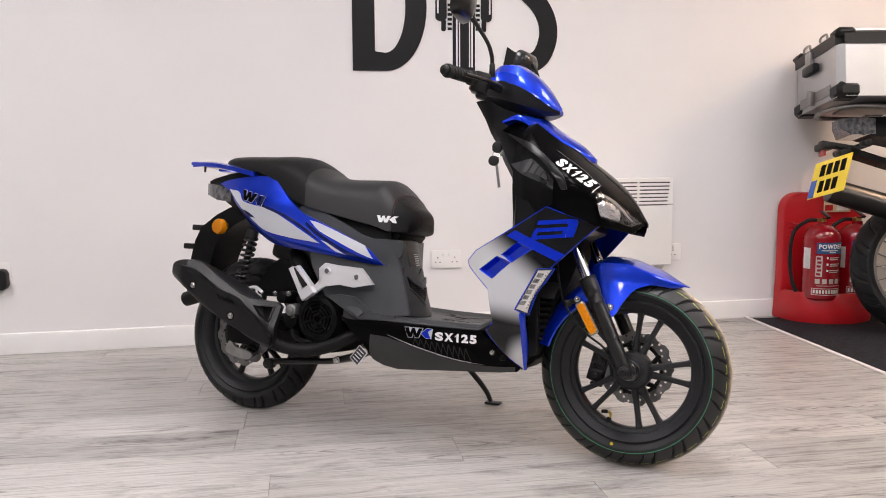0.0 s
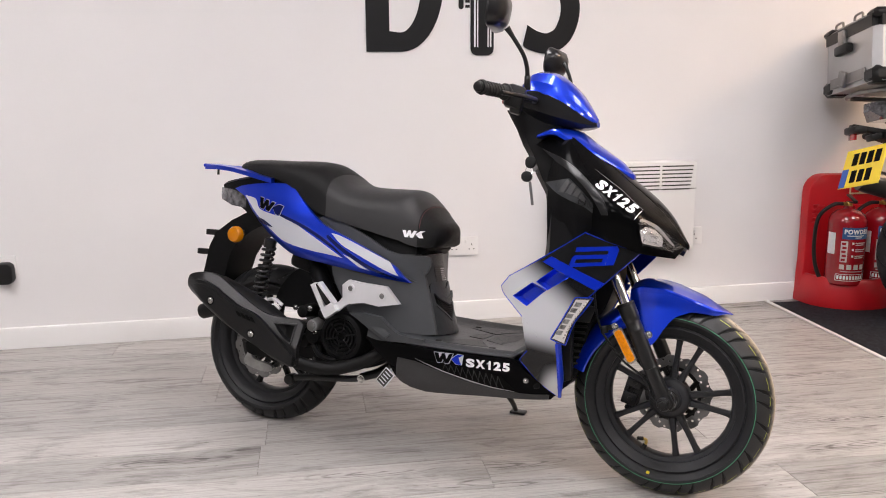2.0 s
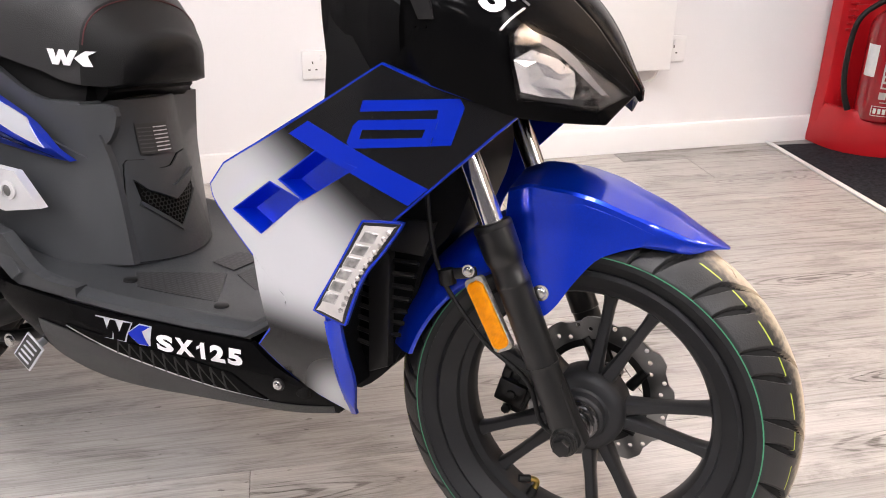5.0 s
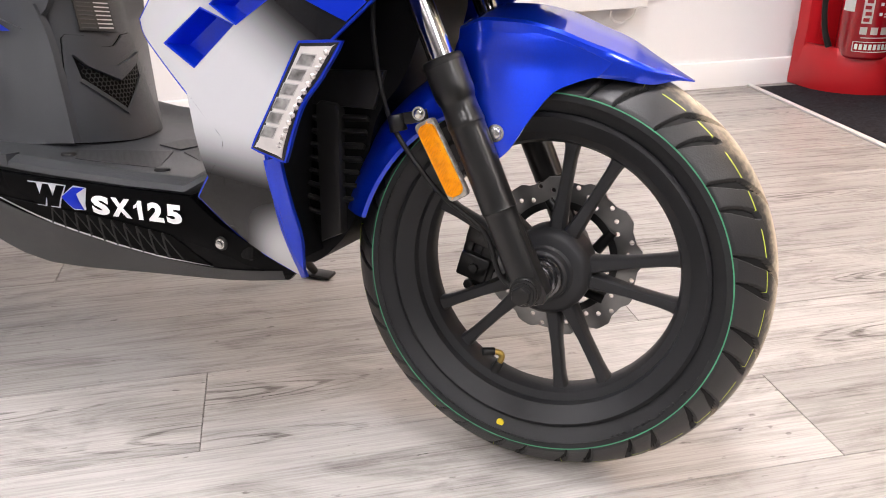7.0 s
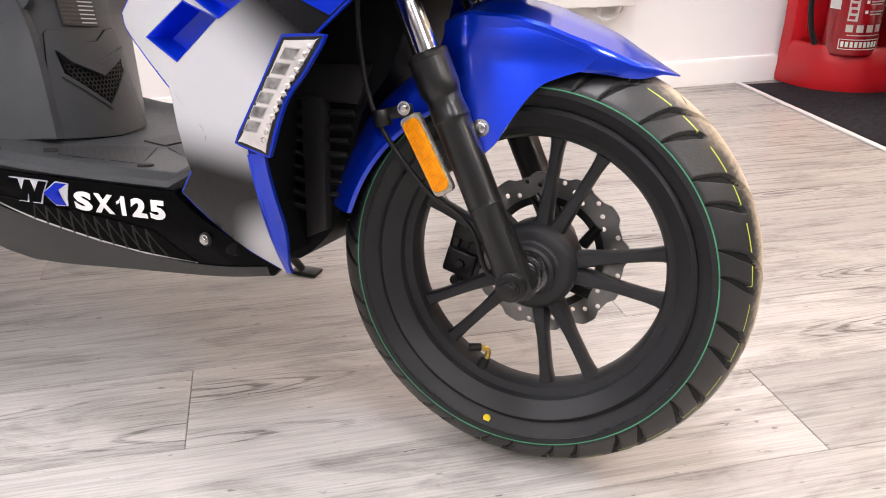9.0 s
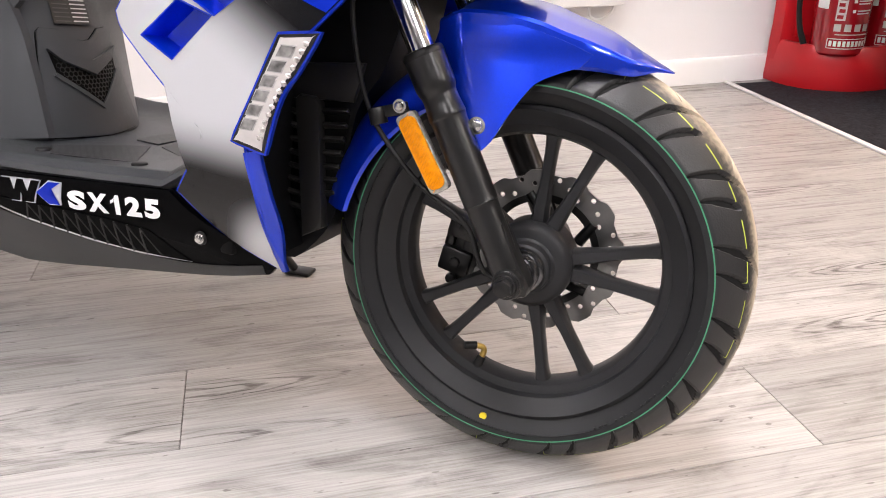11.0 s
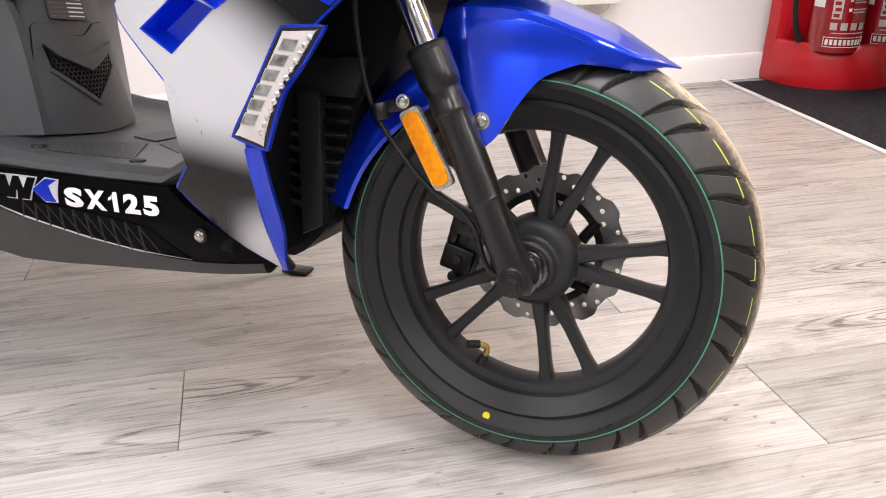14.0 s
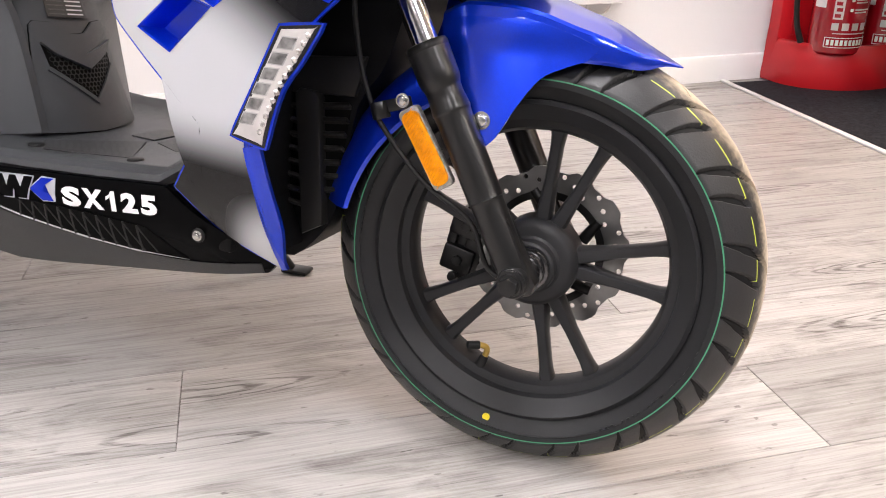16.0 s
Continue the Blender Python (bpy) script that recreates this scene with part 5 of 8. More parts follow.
SWEEP = catmull([(0.345, 0.420), (0.40, 0.426), (0.467, 0.424), (0.539, 0.383), (0.620, 0.379), (0.620, 0.364), (0.519, 0.360), (0.481, 0.363)], 4, True, (0, 2, 4, 5))
both("foot_trim", SWEEP, lambda x, z: low_half(x, z) - 0.004, MATTE_GREY, None, "raised charcoal trim sweeping up from the footboard", 0.02, 0.0, 0.03, 0.004, (-1,))
both("trim_facet", [(0.384, 0.413), (0.452, 0.416), (0.512, 0.379), (0.496, 0.367)], lambda x, z: low_half(x, z) - 0.35 * (z - 0.366), MATTE_GREY, None, "sloped facet of the trim", 0.016, 0.006, 0.02, 0.002, (-1,))

# front cover of the tower with its V vent and sticker
def tower_front(z, w):
    """A spot on the front cover."""
    return Vector((tower_x(z) - TOWER_BOW * (w - TOWER_MID) ** 2 + 0.001, w, z))


def front_patch(name, pts, mat, label, lift=0.0, depth=0.004):
    bm = bmesh.new()
    f = bm.faces.new([bm.verts.new((p[0], p[1], 0)) for p in pts])
    bmesh.ops.triangulate(bm, faces=[f])
    for k, (lo, hi) in enumerate(((-0.14, 0.12), (0.34, 0.62))):
        for i in range(1, 16):
            co, no = [0, 0, 0], [0, 0, 0]
            co[k], no[k] = lo + (hi - lo) * i / 16, 1
            bmesh.ops.bisect_plane(bm, geom=bm.verts[:] + bm.edges[:] + bm.faces[:], plane_co=co, plane_no=no)
    rim = [e for e in bm.edges if len(e.link_faces) == 1]
    top = bm.faces[:]
    src = {v: (v.co.x, v.co.y) for v in bm.verts}
    low = {v: bm.verts.new((0, 0, 0)) for v in src}
    for v, (w, h) in src.items():
        p = tower_front(h, w)
        nrm = Vector((1, 2 * TOWER_BOW * (w - TOWER_MID), 0.32)).normalized()
        v.co = p + nrm * lift
        low[v].co = p + nrm * (lift - depth)
    for q in top:
        bm.faces.new([low[v] for v in reversed(q.verts)])
    for e in rim:
        lp = e.link_loops[0]
        a, b = lp.vert, lp.link_loop_next.vert
        bm.faces.new((b, a, low[a], low[b]))
    bmesh.ops.recalc_face_normals(bm, faces=bm.faces[:])
    return part(name, bm, mat, scooter, label)


VENT_MID = -0.018


def mirrored(pts):
    """Half an outline, from the middle line outwards, closed by its mirror image."""
    return [(VENT_MID + a, b) for a, b in pts] + [(VENT_MID - a, b) for a, b in reversed(pts) if a]


# seam and vent opening are black patches, their shade painted on the surface
front_patch("cover_seam", mirrored([(0.0, 0.3650), (-0.0909, 0.3690), (-0.0684, 0.5123), (-0.0625, 0.5179), (-0.036, 0.5159), (-0.0116, 0.5011), (0.0, 0.5001)]), SHADE_BLACK, "seam round the cover, its shade painted black", 0.0008, 0.002)
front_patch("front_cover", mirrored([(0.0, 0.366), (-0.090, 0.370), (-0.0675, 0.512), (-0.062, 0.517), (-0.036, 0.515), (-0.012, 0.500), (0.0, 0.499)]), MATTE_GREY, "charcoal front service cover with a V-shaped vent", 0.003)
front_patch("vent_back", mirrored([(0.0, 0.410), (-0.056, 0.456), (-0.060, 0.486), (0.0, 0.458)]), SHADE_BLACK, "V-shaped opening, its shade painted black", 0.0036, 0.002)
bm = bmesh.new()
for r in range(13):
    for c in range(-11, 12):
        w0, z0 = (c + 0.5 * (r % 2)) * 0.0070, 0.412 + r * 0.0060
        a = abs(w0)
        if a < 0.055 and 0.414 + 0.80 * a < z0 < 0.458 + 0.42 * a - 0.002:
            vs = []
            for rad in (0.0040, 0.0030):
                vs.append([bm.verts.new(tower_front(z0 + rad * math.sin(radians(60 * k + 30)), VENT_MID + w0 + rad * math.cos(radians(60 * k + 30))) + Vector((0.0045, 0, 0.001))) for k in range(6)])
            for k in range(6):
                bm.faces.new((vs[0][k], vs[0][(k + 1) % 6], vs[1][(k + 1) % 6], vs[1][k]))
part("honeycomb", bm, LOUVRE, scooter, "black honeycomb mesh")
front_patch("vent_brow", mirrored([(0.0, 0.450), (-0.046, 0.472), (-0.061, 0.488), (0.0, 0.470)]), MATTE_GREY, "", 0.010, 0.010)
front_patch("vent_lip", mirrored([(0.0, 0.403), (-0.060, 0.452), (-0.056, 0.456), (0.0, 0.410)]), MATTE_GREY, "", 0.006, 0.006)
front_patch("warning_sticker", [(-0.058, 0.523), (0.008, 0.520), (0.004, 0.566), (-0.058, 0.568)], STICKER, "black sticker with white unreadable print", 0.003, 0.001)
for k in range(7):
    z0 = 0.526 + 0.0058 * k
    front_patch("sticker_line", [(-0.055, z0), (-0.031, z0 - 0.001), (-0.031, z0 + 0.0004), (-0.055, z0 + 0.0014)], VENT_GREY, "", 0.0036, 0.0006)
    front_patch("sticker_line", [(-0.027, z0 - 0.001), (0.002, z0 - 0.002), (0.002, z0 - 0.0004), (-0.027, z0 + 0.0006)], SILVER, "", 0.0036, 0.0006)

# ---- seat ----
def seat_ring(x, zt, zb, w, wt, n=20):
    """A seat section: full at the base, narrowing to the crown."""
    ring = []
    for k in range(n + 1):
        u = k / n
        y = -w * math.cos(math.pi * u)
        s = math.sin(math.pi * u)
        z = zb + (zt - zb) * s ** wt
        ring.append((x, y, z))
    ring += [(x, w * 0.8, zb - 0.004), (x, -w * 0.8, zb - 0.004)]
    return ring


SEAT = [(-0.185, 0.846, 0.838, 0.030), (-0.165, 0.862, 0.832, 0.070), (-0.12, 0.872, 0.826, 0.100), (-0.05, 0.873, 0.820, 0.118), (0.03, 0.872, 0.806, 0.130), (0.10, 0.874, 0.775, 0.138),
        (0.155, 0.870, 0.730, 0.143), (0.185, 0.858, 0.712, 0.145), (0.235, 0.825, 0.697, 0.147), (0.285, 0.803, 0.684, 0.147), (0.36, 0.797, 0.668, 0.146), (0.43, 0.797, 0.652, 0.145), (0.472, 0.796, 0.644, 0.142),
        (0.501, 0.777, 0.633, 0.136), (0.526, 0.751, 0.628, 0.126), (0.551, 0.725, 0.627, 0.109), (0.571, 0.708, 0.631, 0.087), (0.585, 0.699, 0.642, 0.063), (0.593, 0.685, 0.658, 0.037)]
bm = bmesh.new()
xs = [s[0] for s in SEAT]
fine_x = sorted({round(a + (b - a) * k / 3, 4) for a, b in zip(xs, xs[1:]) for k in range(3)} | {xs[-1]})
loft(bm, [seat_ring(x, *[lerp(x, [(s[0], s[k]) for s in SEAT]) for k in (1, 2, 3)], 0.42) for x in fine_x])
for f in bm.faces:
    f.material_index = 1 if 0.22 < f.calc_center_median().x < 0.530 else 0
part("seat", bm, [SEAT_DARK, SEAT_GREY], scooter, "black and charcoal stepped dual seat", 60)
for xs_, tone in ((0.530, RED_STITCH), (0.217, SEAT_DARK)):
    bm = bmesh.new()
    ring = seat_ring(xs_, *[lerp(xs_, [(s[0], s[k]) for s in SEAT]) for k in (1, 2, 3)], 0.42)[1:20]
    tube(bm, [(q[0], q[1] * 1.003, q[2] + 0.0006) for q in ring], 0.0010, 6, 3)
    part("seat_seam", bm, tone, scooter, "stitched seam")
bm = bmesh.new()
prism(bm, catmull([(-0.10, 0.825), (0.08, 0.80), (0.16, 0.715), (0.40, 0.665), (0.53, 0.655), (0.53, 0.60), (0.40, 0.60), (0.20, 0.66), (0.05, 0.74)], 3), -0.095, 0.095, 0.01)
part("seat_base", bm, MATTE, scooter, "matte black seat pan")
bm = bmesh.new()
loft(bm, [[(q[0], q[1], 0.585 + 0.0115 * k) for q in tower_ring(0.600 - 0.002 * k, 0.008 + 0.0028 * k)] for k in range(8)])
part("seat_collar", bm, MATTE, scooter, "matte black collar under the seat nose")

# ---- tail ----
def soft(v, r):
    """max(0, v) with its corner rounded over r."""
    return 0.5 * (v + math.sqrt(v * v + r * r))


def tail_half(x, z):
    return lerp(x, [(-0.26, 0.070), (-0.13, 0.105), (0.0, 0.135), (0.15, 0.156), (0.35, 0.166), (0.52, 0.160)]) + 0.10 * min(0.1, max(0, 0.80 - z)) - 0.5 * max(0, 0.60 - z) ** 1.3 * max(0, min(1, (0.3 - x) / 0.3)) - 0.9 * soft(lerp(x, [(-0.12, 0.745), (-0.02, 0.668), (0.05, 0.622), (0.12, 0.592), (0.30, 0.565), (0.50, 0.540)]) - z, 0.008) - 0.20 * soft(z - lerp(x, [(-0.12, 0.765), (0.06, 0.725), (0.20, 0.640), (0.52, 0.535)]), 0.012)


TAIL = catmull([(-0.168, 0.772), (-0.126, 0.784), (-0.018, 0.795), (0.078, 0.795), (0.112, 0.768), (0.158, 0.722), (0.215, 0.680), (0.262, 0.660), (0.365, 0.620), (0.470, 0.572), (0.524, 0.522), (0.448, 0.528), (0.340, 0.543), (0.222, 0.556), (0.110, 0.570), (0.045, 0.598), (-0.025, 0.642), (-0.080, 0.700), (-0.104, 0.740)], 4, True, (0, 3, 10))
both("tail_panel", TAIL, tail_half, BLUE, None, "metallic blue rear side panel", 0.012, 0, 0.009, 0.003, (-1,))
both("tail_panel", [(min(q[0], 0.46), q[1]) for q in TAIL], tail_half, BLUE, None, "metallic blue rear side panel", 0.012, 0, 0.02, 0.0, (1,))
BLADE = catmull([(-0.112, 0.752), (-0.060, 0.742), (-0.037, 0.712), (0.030, 0.695), (0.093, 0.684), (0.200, 0.633), (0.302, 0.580), (0.257, 0.586), (0.183, 0.594), (0.085, 0.612), (0.032, 0.639), (-0.036, 0.684), (-0.087, 0.728)], 4, True, (0, 6))
both("silver_blade", BLADE, tail_half, SILVER_FILM, None, "silver swept graphic", 0.003, 0.002, 0.013, 0)
both("blue_spike", catmull([(-0.044, 0.684), (-0.010, 0.676), (0.030, 0.655), (-0.013, 0.662), (-0.040, 0.676)], 3, True, (0, 2)), tail_half, BLUE_DEEP, None, "", 0.003, 0.003, 0.013, 0)
both("silver_flash", catmull([(0.256, 0.652), (0.283, 0.647), (0.336, 0.629), (0.462, 0.580), (0.492, 0.540), (0.444, 0.556), (0.359, 0.592), (0.296, 0.620)], 3, True, (0, 3, 4)), tail_half, SILVER_FILM, None, "silver flash graphic", 0.003, 0.002, 0.013, 0, (-1,))
both("silver_chip", [(0.305, 0.591), (0.332, 0.583), (0.396, 0.548), (0.363, 0.556)], tail_half, SILVER_FILM, None, "", 0.003, 0.002, 0.013, 0, (-1,))
both("dark_streak", catmull([(0.040, 0.706), (0.160, 0.668), (0.254, 0.622), (0.308, 0.582), (0.248, 0.616), (0.155, 0.660), (0.045, 0.697)], 3, True, (0, 3)), tail_half, BLUE_DEEP, None, "", 0.003, 0.0028, 0.013, 0)
both("dark_streak", catmull([(0.245, 0.646), (0.300, 0.612), (0.400, 0.562), (0.500, 0.527), (0.400, 0.551), (0.300, 0.600), (0.245, 0.636)], 3, True, (0, 3)), tail_half, BLUE_DEEP, None, "", 0.003, 0.0024, 0.013, 0, (-1,))
bm = bmesh.new()
loft(bm, [[(x, -w, z0), (x, -w, z1), (x, -w * 0.6, z1 + 0.012), (x, w * 0.6, z1 + 0.012), (x, w, z1), (x, w, z0)] for x, z0, z1, w in ((-0.245, 0.760, 0.784, 0.060), (-0.16, 0.72, 0.80, 0.090), (-0.05, 0.66, 0.815, 0.11), (0.10, 0.62, 0.79, 0.12), (0.30, 0.57, 0.66, 0.13))])
part("tail_core", bm, MATTE, scooter, "black tail under the seat")
# tail light: pale lens at the end
bm = bmesh.new()
loft(bm, [[(x, -w, z0), (x, -w, z1), (x, w, z1), (x, w, z0)] for x, z0, z1, w in ((-0.258, 0.748, 0.770, 0.055), (-0.235, 0.735, 0.774, 0.080), (-0.18, 0.715, 0.768, 0.094), (-0.12, 0.71, 0.755, 0.098))])
part("tail_light", bm, TAIL_LENS, scooter, "smoky clear tail light lens")
# grab rail
for s in (-1, 1):
    bm = bmesh.new()
    loft(bm, [[(x, s * (w - 0.012), z - 0.008), (x, s * (w + 0.010), z - 0.010), (x, s * (w + 0.012), z + 0.004), (x, s * (w - 0.006), z + 0.009)] for x, w, z in ((-0.31, 0.070, 0.842), (-0.24, 0.090, 0.842), (-0.17, 0.104, 0.836), (-0.10, 0.112, 0.824), (-0.04, 0.118, 0.812), (0.0, 0.12, 0.804))])
    part("grab_rail", bm, BLUE, scooter, "blue pillion grab rail")
bm = bmesh.new()
box(bm, (0.05, 0.16, 0.012), pose(-0.295, 0, 0.845), 0.004)
box(bm, (0.10, 0.14, 0.010), pose(-0.20, 0, 0.838), 0.004)
part("rail_bridge", bm, BLUE, scooter, "blue rear rail bridge")
bm = bmesh.new()
rod(bm, (-0.262, -0.07, 0.815), (-0.262, -0.07, 0.838), 0.004, seg=10)
part("rail_hook", bm, BLACK_METAL, scooter)
# rear mudguard
bm = bmesh.new()
G = [(-0.12, 0.70, 0.075), (-0.19, 0.665, 0.080), (-0.255, 0.62, 0.080), (-0.285, 0.57, 0.075), (-0.305, 0.50, 0.070), (-0.325, 0.44, 0.065)]
loft(bm, [[(x + 0.012, -w * 0.5, z + 0.01), (x, -w, z), (x + 0.085, -w, z - 0.03), (x + 0.085, w, z - 0.03), (x, w, z), (x + 0.012, w * 0.5, z + 0.01)] for x, z, w in G])
part("rear_mudguard", bm, MATTE, scooter, "matte black rear mudguard")
for z in (0.618, 0.550):
    bm = bmesh.new()
    box(bm, (0.05, 0.012, 0.020), pose(-0.32 if z < 0.6 else -0.285, -0.06, z), 0.003)
    part("plate_bracket", bm, BLACK_METAL, scooter)
for s in (-1, 1):
    bm = bmesh.new()
    rod(bm, (-0.145, s * 0.07, 0.626), (-0.13, s * 0.134, 0.624), 0.010, seg=12)
    stalk = part("rear_indicator", bm, BLACK_PLASTIC, scooter, "round amber rear indicator")
    bm = bmesh.new()
    revolve(bm, [(0.0005, -0.010), (0.012, -0.0095), (0.022, -0.007), (0.0265, 0.0), (0.0265, 0.014), (0.0005, 0.016)], (-0.127, s * 0.144, 0.622), 32)
    part("lens", bm, AMBER_LENS, stalk, "amber lens")


def SEAT_SIDE(x, z):
    """Half width of the seat's flank at (x, z)."""
    zt, zb, w = (lerp(x, [(s[0], s[k]) for s in SEAT]) for k in (1, 2, 3))
    u = max(0.0, min(1.0, (z - zb) / (zt - zb)))
    return w * math.sqrt(max(0.0, 1 - (u ** (1 / 0.42)) ** 2)) + 0.0025


STAND_LEG = [(0.63, 0.12, 0.26), (0.665, 0.21, 0.195), (0.70, 0.30, 0.112), (0.706, 0.347, 0.066)]
STAND_FOOT = pose(0.713, 0.357, 0.0575, 8.3, 0, 0)

# ---- fork, mudguard, brake ----
def bolt(name, p, r, d, parent, mat=None, h=0.006):
    """A domed hex-socket bolt head at p, pointing along d."""
    bm = bmesh.new()
    p, d = Vector(p), Vector(d).normalized()
    rod(bm, p, p + d * 0.002, r * 1.35, r * 1.35, 20)
    rod(bm, p + d * 0.002, p + d * h, r, r * 0.82, 18, r * 0.12)
    ob = part(name, bm, mat or ZINC, parent)
    return ob


fork_dir = Vector((-0.431, 0, 0.902)).normalized()
for s in (-1, 1):
    leg = new("fork_leg")
    leg.parent = scooter
    base = Vector((1.266, s * 0.109, 0.269))
    y = Vector((0, 0, 0))
    bm = bmesh.new()
    p = lambda d: base + fork_dir * d
    tube(bm, [p(0.012), p(0.020), p(0.06), p(0.092), p(0.097), p(0.102), p(0.15), p(0.195), p(0.203), p(0.218), p(0.228), p(0.240), p(0.274)], [0.0180, 0.0192, 0.0195, 0.0195, 0.0212, 0.0205, 0.0207, 0.0210, 0.0222, 0.0205, 0.0205, 0.0236, 0.0240], 32, 4)
    part("slider", bm, FORK, leg, "satin black fork slider")
    bm = bmesh.new()
    rod(bm, p(0.26), p(0.42), 0.0150, seg=28)
    part("stanchion", bm, CHROME, leg, "chrome fork tube")
    bm = bmesh.new()
    rod(bm, p(0.271), p(0.281), 0.0250, 0.0235, 28, 0.003)
    part("dust_seal", bm, BLACK_PLASTIC, leg)
    bm = bmesh.new()
    rod(bm, (base.x, s * 0.086, base.z), (base.x, s * 0.131, base.z), 0.0185, 0.018, 28, 0.003)
    # forged web from the slider down round the axle
    u, v = fork_dir, Vector((fork_dir.z, 0, -fork_dir.x))
    web = [base + u * a + v * b for a, b in ((0.070, 0.0185), (0.022, 0.0195), (-0.012, 0.0215), (-0.022, 0.0120), (-0.020, -0.004), (-0.008, -0.0175), (0.022, -0.0175))]
    prism(bm, [(q.x, q.z) for q in web], s * 0.098, s * 0.120, 0.003)
    part("axle_lug", bm, FORK, leg)
    bm = bmesh.new()
    rod(bm, (base.x, s * 0.131, base.z), (base.x, s * 0.134, base.z), 0.0165, seg=28, bevel=0.001)
    rod(bm, (base.x, s * 0.134, base.z), (base.x, s * 0.137, base.z), 0.0135, seg=28, bevel=0.001)
    rod(bm, (base.x, s * 0.137, base.z), (base.x, s * 0.147, base.z), 0.0115, 0.011, 6, 0.0012)
    part("axle_nut", bm, BLACK_METAL, leg, "black axle nut")
bm = bmesh.new()
rod(bm, (1.2655, -0.125, 0.2665), (1.2655, 0.125, 0.2665), 0.010, seg=20)
part("front_axle", bm, STEEL, scooter)
bm = bmesh.new()
for y0, y1, r in ((-0.057, -0.064, 0.0275), (-0.064, -0.077, 0.0235), (-0.077, -0.090, 0.0205)):
    rod(bm, (1.2655, y0, 0.2665), (1.2655, y1, 0.2665), r, r * 0.97, 32, 0.0015)
part("axle_spacer", bm, BLACK_STEEL, scooter, "dark steel axle spacer")
bm = bmesh.new()
box(bm, (0.10, 0.27, 0.05), pose(1.09, 0, 0.655, 0, -24, 0), 0.012)
part("fork_yoke", bm, BLACK_METAL, scooter, "black fork yoke")
# caliper on the far leg
bm = bmesh.new()
for dx, dz, wx, wz, y0, y1 in ((0, 0, 0.040, 0.092, 0.040, 0.085), (-0.004, 0.026, 0.044, 0.034, 0.026, 0.050), (-0.004, -0.024, 0.044, 0.036, 0.026, 0.050), (0.012, 0.001, 0.026, 0.110, 0.034, 0.060), (-0.020, 0.002, 0.014, 0.022, 0.032, 0.056)):
    q = pose(1.157, 0, 0.258, 0, 14, 0) @ Vector((dx, 0, dz))
    box(bm, (wx, y1 - y0, wz), pose(q.x, (y0 + y1) / 2, q.z, 0, 14, 0), 0.004, 2)
for dz in (-0.048, -0.024, 0.026, 0.050):
    q = pose(1.157, 0, 0.258, 0, 14, 0) @ Vector((-0.002, 0, dz))
    rod(bm, (q.x, 0.030, q.z), (q.x, 0.021, q.z), 0.0075, 0.007, 8, 0.001)
part("brake_caliper", bm, BLACK_METAL, scooter, "black brake caliper")
# valve
bm = bmesh.new()
vp = at_angle(FRONT, 0.157, -112, -0.012)
vm = Vector(FRONT) - Vector(vp)
tube(bm, [Vector(vp) - vm * 0.05, Vector(vp) + vm * 0.07, Vector(vp) + vm * 0.13 + Vector((-0.004, -0.003, 0)), Vector(vp) + vm * 0.14 + Vector((-0.012, -0.008, 0.002))], 0.0042, 10, 4)
valve = part("valve", bm, BRASS, front_wheel, "brass tyre valve with a black cap")
bm = bmesh.new()
a = Vector(vp) + vm * 0.14 + Vector((-0.012, -0.008, 0.002))
rod(bm, a, a + Vector((-0.014, -0.009, 0.001)), 0.0058, 0.0052, 12, 0.001)
rod(bm, Vector(vp) - vm * 0.06, Vector(vp) + vm * 0.04, 0.0075, 0.006, 12)
part("valve_cap", bm, BLACK_PLASTIC, valve)
bm = bmesh.new()
yp = at_angle(FRONT, 0.209, -100.6, 0)
rod(bm, (yp[0], FRONT[1] - 0.05, yp[2]), (yp[0], FRONT[1] - 0.0525, yp[2]), 0.0048, seg=20)
part("balance_dot", bm, YELLOW_DOT, front_wheel, "small yellow paint dot")


# front mudguard: top blade with a ridge, and side skirts
def guard_ring(x, zt, w, drop, crest):
    """A section across the mudguard."""
    e = min(0.013, drop * 0.4)
    right = [(x, -w, zt - drop), (x, -w, zt - drop * 0.55), (x, -w * 0.985, zt - e), (x, -w * 0.94, zt - e * 0.72), (x, -w * 0.48, zt - e * 0.12), (x, 0, zt + crest)]
    ring = right + [(q[0], -q[1], q[2]) for q in reversed(right[:-1])]
    t = min(0.004, 0.3 * drop + 0.0006)
    inner = [(q[0], q[1] * 0.95, q[2] - t) for q in ring]
    return ring + list(reversed(inner))


bm = bmesh.new()
loft(bm, [guard_ring(*q) for q in dense(((1.150, 0.566, 0.070, 0.055, 0.006), (1.185, 0.578, 0.082, 0.070, 0.007), (1.225, 0.577, 0.085, 0.060, 0.008), (1.265, 0.570, 0.083, 0.055, 0.008), (1.300, 0.558, 0.076, 0.044, 0.007), (1.335, 0.546, 0.064, 0.034, 0.006), (1.370, 0.528, 0.046, 0.020, 0.004), (1.395, 0.516, 0.024, 0.005, 0.002), (1.412, 0.5085, 0.004, 0.0005, 0.0)))])
guard = part("front_mudguard", bm, BLUE, scooter, "metallic blue front mudguard with side skirts", 30)
SKIRT_O = catmull([(1.150, 0.536), (1.185, 0.555), (1.225, 0.557), (1.265, 0.550), (1.30, 0.539), (1.330, 0.526), (1.318, 0.512), (1.293, 0.503), (1.270, 0.490), (1.247, 0.458), (1.228, 0.425), (1.206, 0.404), (1.190, 0.445), (1.168, 0.490)], 4, True, (5, 6, 11))
